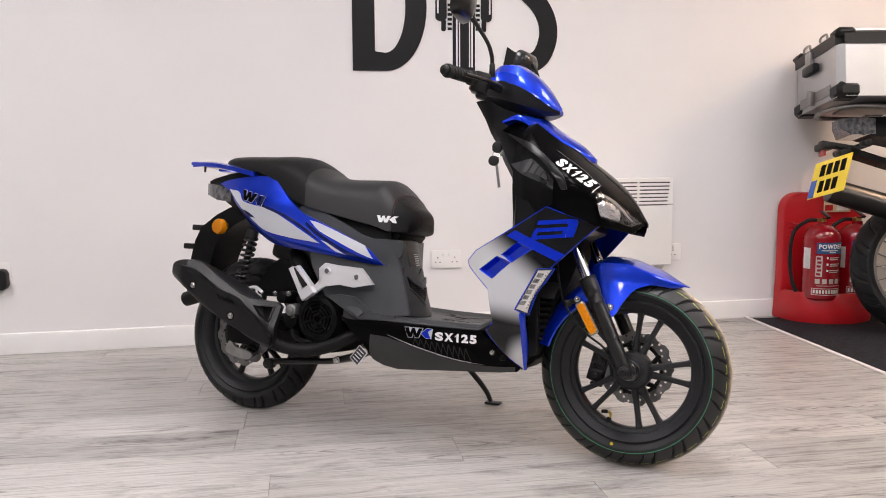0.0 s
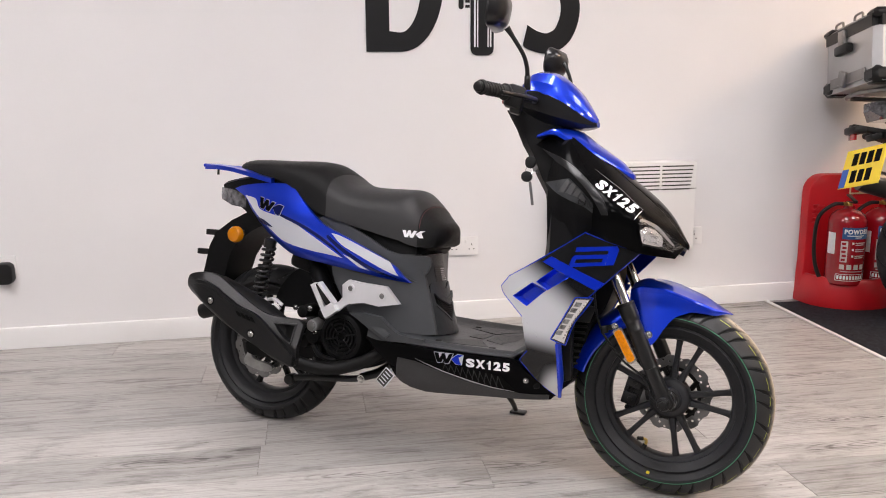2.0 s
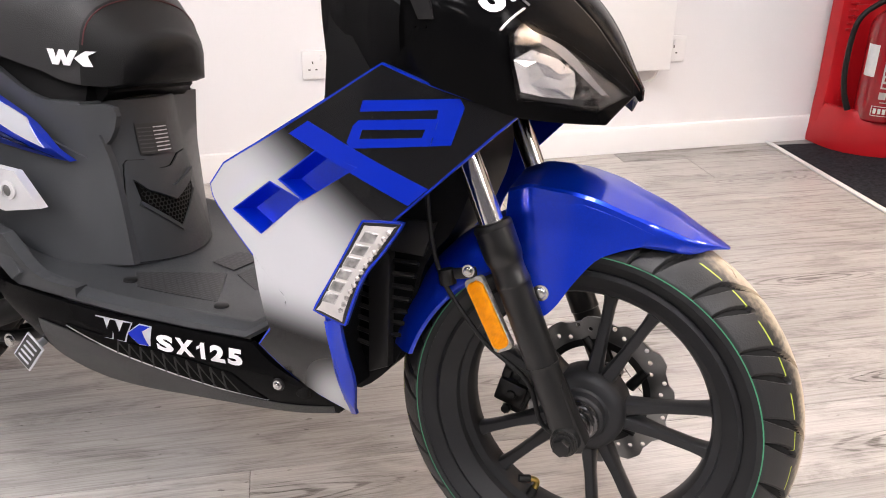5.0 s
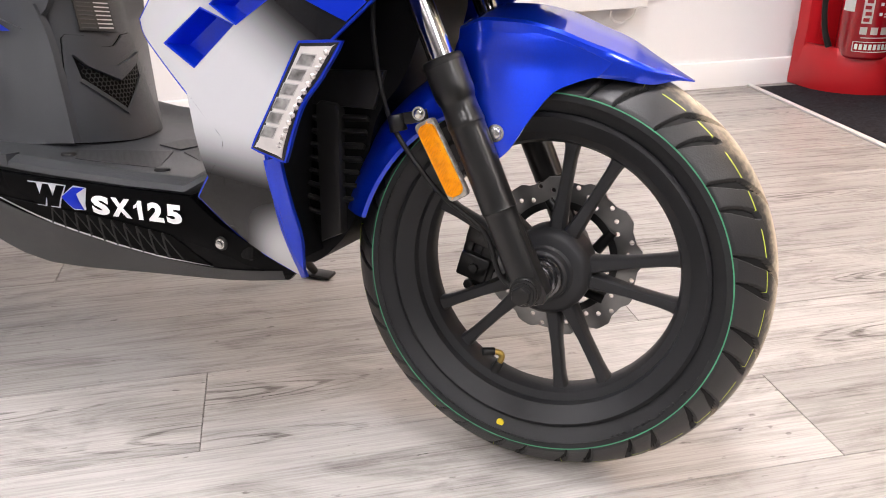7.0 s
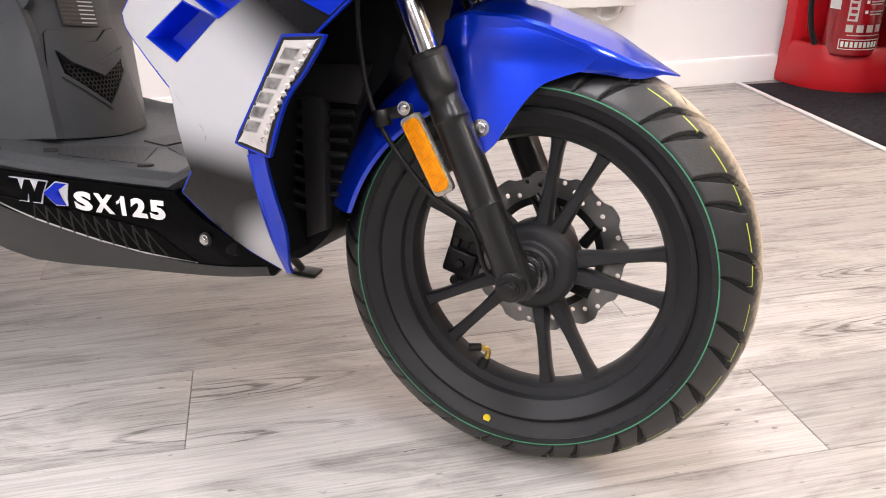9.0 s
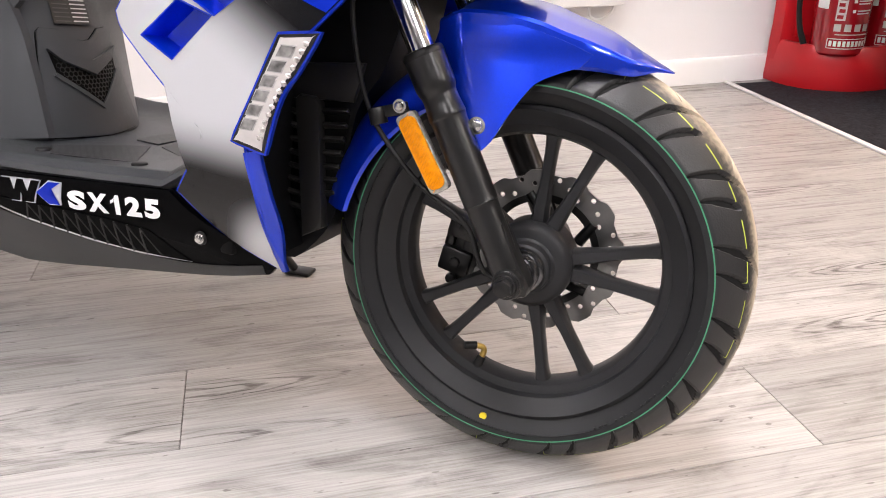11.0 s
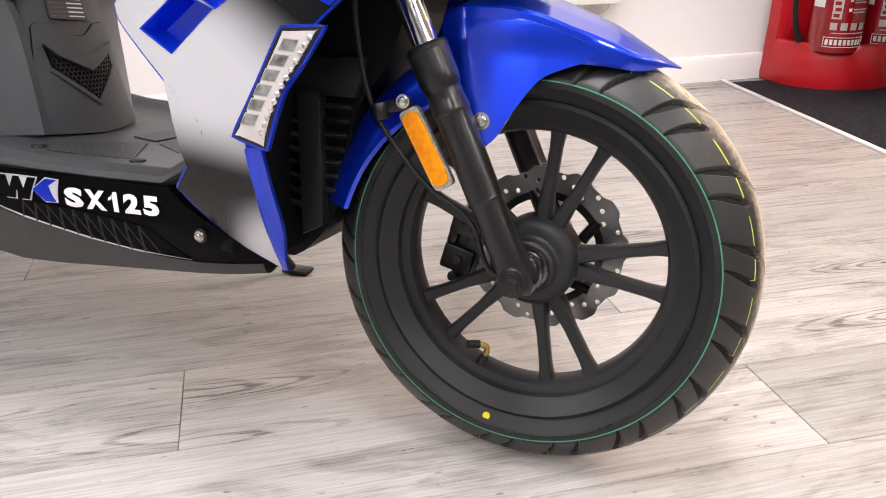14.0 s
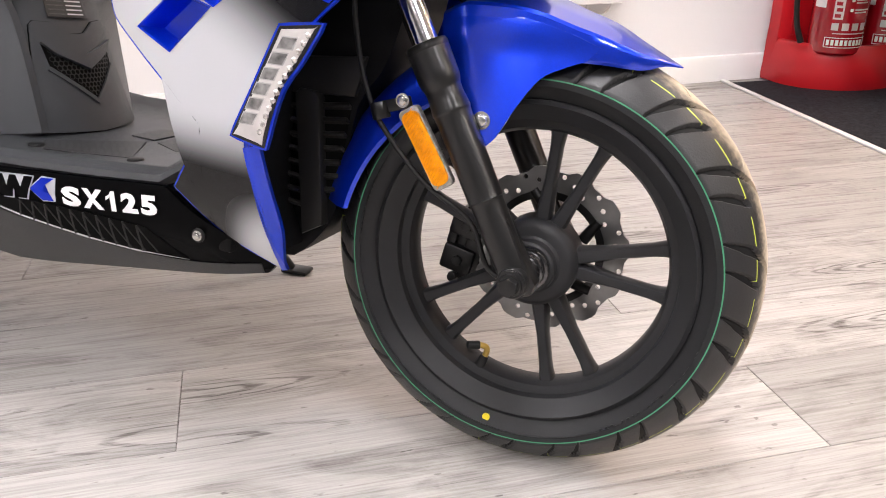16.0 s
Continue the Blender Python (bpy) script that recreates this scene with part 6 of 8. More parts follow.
for s in (-1, 1):
    part("skirt", shell(SKIRT_O, lambda x, z: lerp(x, [(1.150, 0.070), (1.185, 0.082), (1.225, 0.085), (1.265, 0.083), (1.300, 0.076), (1.335, 0.064), (1.37, 0.046)]) + 0.0010 + 0.15 * max(0, 0.525 - z) - 3.0 * max(0, z - 0.53) ** 2, 0.004, 0, s, 0.018, 0.0015), BLUE, guard, "blue side skirt")
    bolt("skirt_bolt", (1.211, s * 0.0985, 0.4425), 0.0075, (0, s, 0), guard)
# rear part of the mudguard, behind the fork
bm = bmesh.new()
rings = []
for k in range(15):
    a = radians(110 + 4.1 * k)
    ix, iz = math.cos(a), math.sin(a)
    sec = [(-0.088, 0.222 + 0.001 * k), (-0.087, 0.245), (-0.076, 0.262), (-0.055, 0.275), (-0.03, 0.281), (0.0, 0.283)]
    sec += [(-q[0], q[1]) for q in reversed(sec[:-1])]
    ring = [(FRONT[0] + r * ix, y, FRONT[2] + r * iz) for y, r in sec]
    ring += [(FRONT[0] + (r - 0.004) * ix, y * 0.95, FRONT[2] + (r - 0.004) * iz) for y, r in reversed(sec)]
    rings.append(ring)
loft(bm, rings)
part("rear_flap", bm, BLUE, guard, "blue rear flap of the mudguard")
# reflector, its stay, and the brake hose
def lozenge(w, h, r, y0, y1, bevel):
    """A round-cornered plate standing along the fork."""
    bm = bmesh.new()
    prism(bm, rounded(w, h, r), y0, y1, bevel)
    bmesh.ops.transform(bm, matrix=pose(1.153, 0, 0.408, 0, -30, 0), verts=bm.verts[:])
    return bm


refl = part("reflector_housing", lozenge(0.0265, 0.099, 0.006, -0.110, -0.1185, 0.002), CLEAR_PLASTIC, scooter, "amber reflector in a clear housing on the fork")
part("amber_face", lozenge(0.0225, 0.090, 0.009, -0.117, -0.1220, 0.002), AMBER, refl, "amber ribbed face")
for k in range(22):
    part("face_rib", lozenge(0.0008, 0.017, 0.0003, -0.1217, -0.1226, 0.0), AMBER, refl).matrix_basis = pose(1.153, 0, 0.408, 0, -30, 0) @ pose(0, 0, -0.042 + 0.004 * k, 0, 58, 0) @ pose(1.153, 0, 0.408, 0, -30, 0).inverted()
bm = bmesh.new()
box(bm, (0.042, 0.006, 0.014), pose(1.112, -0.113, 0.453, 0, -14, 0), 0.002)
rod(bm, (1.097, -0.114, 0.436), (1.092, -0.114, 0.455), 0.0105, seg=16, bevel=0.001)
part("hose_clip", bm, BLACK_METAL, scooter, "black hose clip")
bolt("stay_bolt", (1.123, -0.116, 0.459), 0.006, (0, -1, 0), scooter)
bm = bmesh.new()
tube(bm, [(1.066, -0.11, 0.640), (1.060, -0.113, 0.570), (1.067, -0.114, 0.510), (1.080, -0.114, 0.461), (1.100, -0.112, 0.423), (1.149, -0.108, 0.367), (1.205, -0.104, 0.327), (1.228, -0.108, 0.280), (1.246, -0.108, 0.266)], 0.0032, 10, 6)
part("brake_hose", bm, BLACK_PLASTIC, scooter, "thin black brake hose")

# ---- handlebar ----
bm = bmesh.new()
rings = []
for x, zt, zm, zb, w, wt in dense(((0.780, 1.085, 1.070, 1.045, 0.070, 0.05), (0.815, 1.128, 1.080, 1.030, 0.098, 0.07), (0.85, 1.150, 1.086, 1.012, 0.108, 0.075), (0.89, 1.147, 1.076, 0.998, 0.105, 0.072), (0.93, 1.123, 1.058, 0.991, 0.093, 0.062), (0.965, 1.090, 1.036, 0.990, 0.072, 0.048), (0.995, 1.050, 1.016, 0.993, 0.045, 0.03), (1.015, 1.018, 1.006, 0.998, 0.018, 0.01)), 3):
    right = [(x, -w * 0.55, zb), (x, -w * 0.9, (zb * 2 + zm) / 3), (x, -w, zm - 0.001), (x, -w, zm + 0.001), (x, -(w * 0.75 + wt * 0.25), zm + (zt - zm) * 0.45), (x, -wt, zt - 0.010), (x, -wt * 0.5, zt), (x, 0, zt + 0.002)]
    rings.append(right + [(q[0], -q[1], q[2]) for q in reversed(right[:-1])])
loft(bm, rings)
for f in bm.faces:
    c = f.calc_center_median()
    zm = lerp(c.x, [(0.78, 1.070), (0.85, 1.086), (0.89, 1.076), (0.93, 1.058), (0.965, 1.036), (0.995, 1.016), (1.015, 1.006)])
    f.material_index = 0 if c.z > zm and c.x > 0.79 else 1
part("handlebar_cowl", bm, [BLUE, GLOSS_DARK], scooter, "blue handlebar cowl with a black underside", 24)
bm = bmesh.new()
box(bm, (0.09, 0.08, 0.06), pose(0.850, 0, 1.03, 0, 20, 0), 0.015)
part("cowl_neck", bm, MATTE, scooter)
for s in (-1, 1):
    bm = bmesh.new()
    tube(bm, [(0.852, s * 0.08, 1.060), (0.842, s * 0.20, 1.062), (0.822, s * 0.27, 1.063), (0.790, s * 0.36, 1.062)], 0.011, 14)
    bar = part("handlebar", bm, BLACK_METAL, scooter, "black handlebar with a ribbed grip")
    bm = bmesh.new()
    a, b = Vector((0.826, s * 0.255, 1.0625)), Vector((0.792, s * 0.355, 1.062))
    tube(bm, [a, a.lerp(b, 0.06), a.lerp(b, 0.12), a.lerp(b, 0.5), a.lerp(b, 0.88), a.lerp(b, 0.92), b], [0.022, 0.022, 0.0165, 0.017, 0.0165, 0.020, 0.018], 24, 4)
    part("grip", bm, GRIP_RUBBER, bar, "black rubber grip")
    for k in range(6):
        bm = bmesh.new()
        c = a.lerp(b, 0.2 + 0.11 * k)
        d = (b - a).normalized()
        pts = []
        for q in range(7):
            an = radians(-70 + 40 * q - 90)
            side = Vector((0, 0, 1)).cross(d).normalized()
            up = d.cross(side)
            pts.append(c + d * (0.004 * q - 0.012) + (side * math.cos(an) + up * math.sin(an)) * 0.0168)
        tube(bm, pts, 0.0021, 6, 2)
        part("grip_rib", bm, GRIP_RUBBER, bar)
    bm = bmesh.new()
    rod(bm, b, b + (b - a).normalized() * 0.012, 0.0150, 0.013, 20, 0.003)
    part("bar_end", bm, BLACK_METAL, bar)
    bm = bmesh.new()
    box(bm, (0.050, 0.052, 0.062), pose(0.838, s * 0.215, 1.054, 0, 15, -s * 17), 0.010)
    box(bm, (0.030, 0.035, 0.03), pose(0.842, s * 0.215, 1.024, 0, 15, -s * 17), 0.006)
    part("switch_housing", bm, BLACK_PLASTIC, bar, "black switch housing")
    bm = bmesh.new()
    box(bm, (0.008, 0.014, 0.010), pose(0.811, s * 0.222, 1.040), 0.002)
    part("switch_button", bm, RED_LENS, bar, "red switch button")
    bm = bmesh.new()
    tube(bm, [(0.872, s * 0.15, 1.052), (0.888, s * 0.20, 1.050), (0.880, s * 0.28, 1.048), (0.852, s * 0.355, 1.047)], [0.008, 0.007, 0.0055, 0.006], 10)
    part("brake_lever", bm, BLACK_METAL, bar, "black brake lever")
    bm = bmesh.new()
    rod(bm, (0.866, s * 0.20, 1.075), (0.866, s * 0.205, 1.112), 0.0095, 0.008, 14, 0.001)
    tube(bm, [(0.866, s * 0.205, 1.110), (0.866, s * 0.215, 1.135), (0.860, s * 0.235, 1.165), (0.838, s * 0.260, 1.205), (0.825, s * 0.272, 1.226)], [0.006, 0.006, 0.0055, 0.006, 0.009], 12)
    stem = part("mirror_stem", bm, BLACK_METAL, bar, "black mirror stem")
    bm = bmesh.new()
    m = pose(0.806 if s < 0 else 0.785, s * 0.282, 1.266 if s < 0 else 1.234, 0, 8, -s * 8)
    rings = []
    for x, sc in ((0.030, 0.15), (0.026, 0.55), (0.012, 0.88), (-0.006, 1.0), (-0.012, 0.97)):
        ring = []
        for py, pz in rounded(0.155 if s < 0 else 0.138, 0.105 if s < 0 else 0.088, 0.035, 4):
            ring.append(m @ Vector((x, py * sc * s + s * 0.02, pz * sc - 0.25 * py * 0)))
        rings.append(ring)
    loft(bm, rings)
    part("mirror_shell", bm, GLOSS_DARK, stem, "black mirror shell")
    bm = bmesh.new()
    f = [bm.verts.new(m @ Vector((-0.0125, py * 0.9 * s + s * 0.02, pz * 0.88))) for py, pz in rounded(0.155 if s < 0 else 0.138, 0.105 if s < 0 else 0.088, 0.035, 4)]
    g = [bm.verts.new(v.co - m.to_3x3() @ Vector((0.001, 0, 0))) for v in f]
    bm.faces.new(f), bm.faces.new(g[::-1])
    for k in range(len(f)):
        bm.faces.new((f[k], g[k], g[(k + 1) % len(f)], f[(k + 1) % len(f)]))
    bmesh.ops.recalc_face_normals(bm, faces=bm.faces[:])
    part("mirror_glass", bm, MIRROR, stem, "mirror glass")

# keys in the ignition
bm = bmesh.new()
rod(bm, (0.892, -0.085, 0.870), (0.872, -0.104, 0.878), 0.017, 0.015, 20, 0.002)
lock = part("ignition_lock", bm, STEEL, scooter, "bright ignition lock with two keys")
bm = bmesh.new()
prism(bm, [(0.858 + p[0], 0.888 + p[1]) for p in rounded(0.030, 0.034, 0.0148)], -0.108, -0.116, 0.002)
part("key_head", bm, BLACK_PLASTIC, lock)
bm = bmesh.new()
tube(bm, [(0.856 + 0.011 * math.cos(a), -0.112 + 0.003 * math.sin(a), 0.866 + 0.013 * math.sin(a)) for a in (2 * math.pi * k / 12 for k in range(13))], 0.0013, 8, 3)
part("key_ring", bm, CHROME, lock)
bm = bmesh.new()
prism(bm, [(0.850 + p[0], 0.848 + p[1]) for p in rounded(0.032, 0.030, 0.0148)], -0.110, -0.118, 0.002)
part("spare_key_head", bm, BLACK_PLASTIC, lock)
bm = bmesh.new()
box(bm, (0.008, 0.002, 0.066), pose(0.866, -0.114, 0.802, 0, -10, 0), 0.0005, 1)
part("spare_key_blade", bm, STEEL, lock)

# ---- engine, exhaust, rear end ----
bm = bmesh.new()
prism(bm, catmull([(0.12, 0.30), (0.20, 0.40), (0.30, 0.45), (0.42, 0.42), (0.46, 0.33), (0.42, 0.26), (0.30, 0.23), (0.18, 0.245)], 4), -0.10, 0.10, 0.02)
engine = part("engine", bm, ENGINE, scooter, "black cast engine block")
bm = bmesh.new()
prism(bm, catmull([(-0.10, 0.235), (-0.04, 0.32), (0.10, 0.33), (0.25, 0.36), (0.40, 0.34), (0.38, 0.25), (0.20, 0.225), (0.0, 0.20)], 4), 0.06, 0.14, 0.02)
part("transmission_case", bm, ENGINE, scooter, "dark belt transmission case")
for k, (x, z, r) in enumerate(((0.16, 0.40, 0.022), (0.20, 0.33, 0.030), (0.235, 0.40, 0.020), (0.17, 0.31, 0.024))):
    bm = bmesh.new()
    rod(bm, (x, -0.09, z), (x, -0.165, z), r, r * 0.85, 20, 0.004)
    part("engine_boss", bm, ENGINE, engine)
for x, z in ((0.137, 0.411), (0.190, 0.414), (0.212, 0.343)):
    bolt("engine_bolt", (x, -0.165, z), 0.0065, (0, -1, 0), engine)
# cooling fan cover with its round grille
fan_c = (0.318, -0.165, 0.343)
bm = bmesh.new()
revolve(bm, [(0.074, 0.05), (0.077, -0.010), (0.070, -0.022), (0.058, -0.026), (0.054, -0.018), (0.054, 0.05)], fan_c, 48, True)
fan = part("fan_cover", bm, MATTE, scooter, "round black fan cover with a slotted grille")
# black disc for the shade behind the grille
bm = bmesh.new()
revolve(bm, [(0.0005, -0.012), (0.053, -0.012), (0.053, -0.006), (0.0005, -0.006)], fan_c, 40)
part("fan_back", bm, SHADE_BLACK, fan)
for r in (0.015, 0.027, 0.039, 0.051):
    bm = bmesh.new()
    revolve(bm, [(r - 0.0026, -0.017), (r + 0.0026, -0.017), (r + 0.0026, -0.022), (r - 0.0026, -0.022)], fan_c, 40, True)
    part("grille_ring", bm, MATTE, fan)
for k in range(6):
    bm = bmesh.new()
    a, b = at_angle(fan_c, 0.010, 60 * k + 15, -0.020), at_angle(fan_c, 0.055, 60 * k + 15, -0.020)
    rod(bm, a, b, 0.0032, seg=8)
    part("grille_spoke", bm, MATTE, fan)
bm = bmesh.new()
prism(bm, catmull([(0.0, 0.40), (0.02, 0.47), (0.10, 0.535), (0.18, 0.53), (0.24, 0.47), (0.22, 0.42), (0.12, 0.40)], 4), -0.07, 0.09, 0.02)
part("air_box", bm, MATTE, scooter, "matte black air box")
bm = bmesh.new()
tube(bm, [(0.14, -0.06, 0.54), (0.18, -0.10, 0.51), (0.22, -0.12, 0.46), (0.24, -0.12, 0.41)], 0.028, 16)
part("intake_hose", bm, MATTE, scooter, "black intake hose")
# exhaust pipe and silencer with its heat shield
bm = bmesh.new()
tube(bm, [(0.470, -0.10, 0.335), (0.430, -0.165, 0.296), (0.350, -0.185, 0.258), (0.270, -0.205, 0.244), (0.190, -0.24, 0.262), (0.14, -0.25, 0.30)], 0.020, 18)
part("exhaust_pipe", bm, BLACK_METAL_MATTE, scooter, "matte black exhaust pipe")
ax_a, ax_b = Vector((-0.128, -0.242, 0.453)), Vector((0.193, -0.242, 0.303))
bm = bmesh.new()
d = (ax_b - ax_a).normalized()
nrm = Vector((0, 0, 1)) - d * d.z
nrm.normalize()
rings = []
for u, h, w in ((-0.02, 0.028, 0.024), (0.0, 0.044, 0.038), (0.05, 0.055, 0.047), (0.3, 0.064, 0.052), (0.6, 0.066, 0.052), (0.82, 0.058, 0.046), (0.95, 0.040, 0.034), (1.0, 0.024, 0.022)):
    c = ax_a.lerp(ax_b, u)
    rings.append([c + nrm * (abs(math.sin(a)) ** 0.8 * math.copysign(h, math.sin(a))) + Vector((0, 1, 0)) * (abs(math.cos(a)) ** 0.8 * math.copysign(w, math.cos(a))) for a in (2 * math.pi * k / 28 for k in range(28))])
loft(bm, rings)
muffler = part("silencer", bm, BLACK_METAL_MATTE, scooter, "matte black silencer with a plastic heat shield")
HEAT = catmull([(-0.198, 0.466), (-0.186, 0.494), (-0.141, 0.506), (-0.082, 0.500), (-0.042, 0.480), (0.082, 0.414), (0.137, 0.396), (0.202, 0.390), (0.226, 0.376), (0.231, 0.281), (0.212, 0.253), (0.146, 0.272), (0.078, 0.308), (-0.039, 0.370), (-0.135, 0.420), (-0.189, 0.444)], 4, True, (8, 9))
FACE = catmull([(-0.160, 0.472), (-0.148, 0.484), (-0.107, 0.484), (-0.060, 0.468), (0.023, 0.421), (0.072, 0.407), (0.100, 0.396), (0.148, 0.357), (0.224, 0.287), (0.224, 0.261), (0.131, 0.292), (0.005, 0.354), (-0.115, 0.431), (-0.156, 0.457)], 3, True, (5, 6, 8, 9))
OPENING = [(0.146, 0.377), (0.204, 0.374), (0.207, 0.326), (0.174, 0.348)]
def face_half(x, z):
    return 0.311 - 0.06 * soft(x - 0.10, 0.02) - 0.35 * soft(-0.13 - x, 0.01)
def heat_half(x, z):
    """The body of the shield, falling off over sloped flanks."""
    line = 0.474 - 0.47 * (x + 0.18)
    flank = soft(abs(z - line) - lerp(x, [(-0.16, 0.022), (0.0, 0.038), (0.13, 0.040), (0.22, 0.030)]), 0.006)
    return face_half(x, z) - 0.012 - 0.62 * flank
hs = part("heat_shield", shell(HEAT, heat_half, 0.016, 0, -1, 0.006, 0.004, (OPENING,)), SHIELD_PLASTIC, muffler, "ridged charcoal heat shield with an opening")
part("shield_face", shell(FACE, face_half, 0.012, 0, -1, 0.012, 0.0035), SHIELD_PLASTIC, muffler, "raised charcoal face with chamfered edges")
part("opening_rim", shell(inset(OPENING, -0.007), heat_half, 0.006, 0.003, -1, 0.012, 0.002, (OPENING,)), SHIELD_PLASTIC, muffler, "raised rim of the opening")
# black sheet that paints the depth of the opening
part("opening_back", shell(inset(OPENING, -0.004), lambda x, z: heat_half(x, z) - 0.018, 0.002, 0, -1, 0.03, 0), SHADE_BLACK, muffler, "black sheet for the shade in the opening")
part("centre_crease", shell([(-0.140, 0.474), (-0.100, 0.474), (0.030, 0.411), (0.058, 0.398), (0.052, 0.394), (0.024, 0.405), (-0.102, 0.466), (-0.140, 0.467)], face_half, 0.006, 0.0025, -1, 0.02, 0.0015), SHIELD_PLASTIC, muffler, "raised moulded crease")
# slots are flat black patches: shade painted on the face
for k in range(4):
    x = 0.022 + 0.017 * k
    z = 0.404 - 0.24 * (x - 0.022)
    part("shield_slot", shell([(x, z), (x + 0.010, z - 0.001), (x + 0.022, z - 0.016), (x + 0.012, z - 0.015)], face_half, 0.002, 0.0030, -1, 0.02, 0), SHADE_BLACK, muffler)
for x, z in ((-0.075, 0.426), (0.080, 0.340)):
    # black ring that paints the shade round the bolt
    bm = bmesh.new()
    revolve(bm, [(0.0095, 0.0), (0.0135, -0.0006), (0.0135, 0.004), (0.0095, 0.004)], (x, -0.3115, z), 24, True)
    part("bolt_cup", bm, SHADE_BLACK, muffler, "bolt recess, its shade painted black")
    bolt("shield_bolt", (x, -0.3105, z), 0.0075, (0, -1, 0), muffler)
bm = bmesh.new()
rod(bm, (-0.110, -0.225, 0.395), (-0.178, -0.225, 0.372), 0.026, 0.024, 24, 0.003)
part("tail_pipe", bm, BLACK_METAL_MATTE, muffler, "short black tail pipe")
# silver footpeg bracket
BRK = catmull([(0.328, 0.503), (0.348, 0.520), (0.385, 0.515), (0.474, 0.510), (0.518, 0.463), (0.450, 0.450), (0.400, 0.456), (0.345, 0.447), (0.306, 0.416), (0.288, 0.408), (0.280, 0.424), (0.318, 0.452), (0.340, 0.478)], 3, True, every(range(13)))
brk = part("footpeg_bracket", shell(BRK, lambda x, z: 0.188 + 0.05 * max(0, 0.40 - x), 0.014, 0, -1, 0.03, 0.005), SILVER, scooter, "cast silver pillion footpeg bracket")
brk.location.y = -0.017
for p in ((0.356, 0.495), (0.462, 0.482)):
    bm = bmesh.new()
    revolve(bm, [(0.0085, 0.0), (0.0135, -0.001), (0.0135, -0.004), (0.0085, -0.005)], (p[0], -0.1885, p[1]), 24, True)
    part("bolt_seat", bm, SILVER, brk)
    bolt("bracket_bolt", (p[0], -0.189, p[1]), 0.0072, (0, -1, 0), brk, STEEL, 0.004)
def peg_bar(name, a, b, w, y, mat, label=""):
    """A bevelled bar in the side plane from a to b, w wide."""
    d = Vector((b[0] - a[0], b[1] - a[1])).normalized()
    n = Vector((-d.y, d.x)) * w / 2
    bm = bmesh.new()
    prism(bm, [(a[0] + n.x, a[1] + n.y), (b[0] + n.x, b[1] + n.y), (b[0] - n.x, b[1] - n.y), (a[0] - n.x, a[1] - n.y)], y + 0.022, y, 0.003)
    return part(name, bm, mat, brk, label)


peg_bar("folded_footpeg", (0.236, 0.500), (0.288, 0.408), 0.016, -0.214, SILVER, "folded silver footpeg rail")
peg_bar("folded_footpeg", (0.256, 0.504), (0.312, 0.446), 0.010, -0.214, SILVER)
peg_bar("footpeg_rubber", (0.247, 0.500), (0.300, 0.428), 0.016, -0.210, BLACK_PLASTIC, "black rubber pad")
peg_bar("peg_joint", (0.278, 0.412), (0.318, 0.440), 0.032, -0.216, SILVER, "cast peg joint")
# small fittings round the engine
for a, b, c in (((0.006, 0.420), (0.034, 0.424), (0.062, 0.408)), ((0.010, 0.398), (0.034, 0.404), (0.054, 0.394))):
    bm = bmesh.new()
    tube(bm, [(q[0], -0.13, q[1]) for q in (a, b, c)], 0.0058, 8, 4)
    part("bright_linkage", bm, SILVER, scooter, "pale metal linkage")
bm = bmesh.new()
tube(bm, [(0.20, -0.15, 0.300), (0.235, -0.17, 0.275), (0.29, -0.175, 0.268), (0.33, -0.16, 0.285)], 0.008, 10, 5)
part("breather_hose", bm, BLACK_PLASTIC, scooter, "black rubber hose")
bm = bmesh.new()
rod(bm, (0.203, -0.13, 0.362), (0.203, -0.172, 0.362), 0.022, 0.019, 20, 0.003)
rod(bm, (0.203, -0.172, 0.362), (0.203, -0.178, 0.362), 0.014, 0.013, 20, 0.001)
part("carburettor_cap", bm, SILVER_DULL, scooter, "dull alloy carburettor cap")
# shock with its spring
for s in (-1, 1):
    top, low = Vector((0.005, s * 0.125, 0.615)), Vector((-0.045, s * 0.125, 0.385))
    bm = bmesh.new()
    rod(bm, top, low, 0.010, seg=16)
    rod(bm, top, top.lerp(low, 0.12), 0.020, seg=18, bevel=0.002)
    rod(bm, top.lerp(low, 0.90), low, 0.018, seg=18, bevel=0.002)
    sh = part("rear_shock", bm, BLACK_METAL, scooter, "black rear shock absorber with a coil spring")
    bm = bmesh.new()
    dd = (low - top)
    sd = dd.normalized().orthogonal().normalized()
    ud = dd.normalized().cross(sd)
    tube(bm, [top + dd * (0.08 + 0.84 * k / 88) + (sd * math.cos(2 * math.pi * k / 8) + ud * math.sin(2 * math.pi * k / 8)) * 0.0195 for k in range(89)], 0.0046, 8, 2)
    part("spring", bm, GLOSS_DARK, sh, "black coil spring")
# swing arm, centre stand, kick bar
bm = bmesh.new()
prism(bm, catmull([(-0.06, 0.24), (-0.06, 0.29), (0.02, 0.30), (0.20, 0.30), (0.20, 0.26), (0.02, 0.235)], 3), -0.135, -0.105, 0.005)
part("swing_arm", bm, ENGINE, scooter, "dark swing arm plate")
bm = bmesh.new()
prism(bm, catmull([(-0.092, 0.204), (-0.070, 0.243), (-0.052, 0.218), (0.011, 0.205), (0.020, 0.190), (-0.006, 0.180), (-0.059, 0.188)], 3), -0.115, -0.10, 0.003)
part("rear_caliper_bracket", bm, SILVER_DULL, scooter, "pale metal rear brake bracket")
bm = bmesh.new()
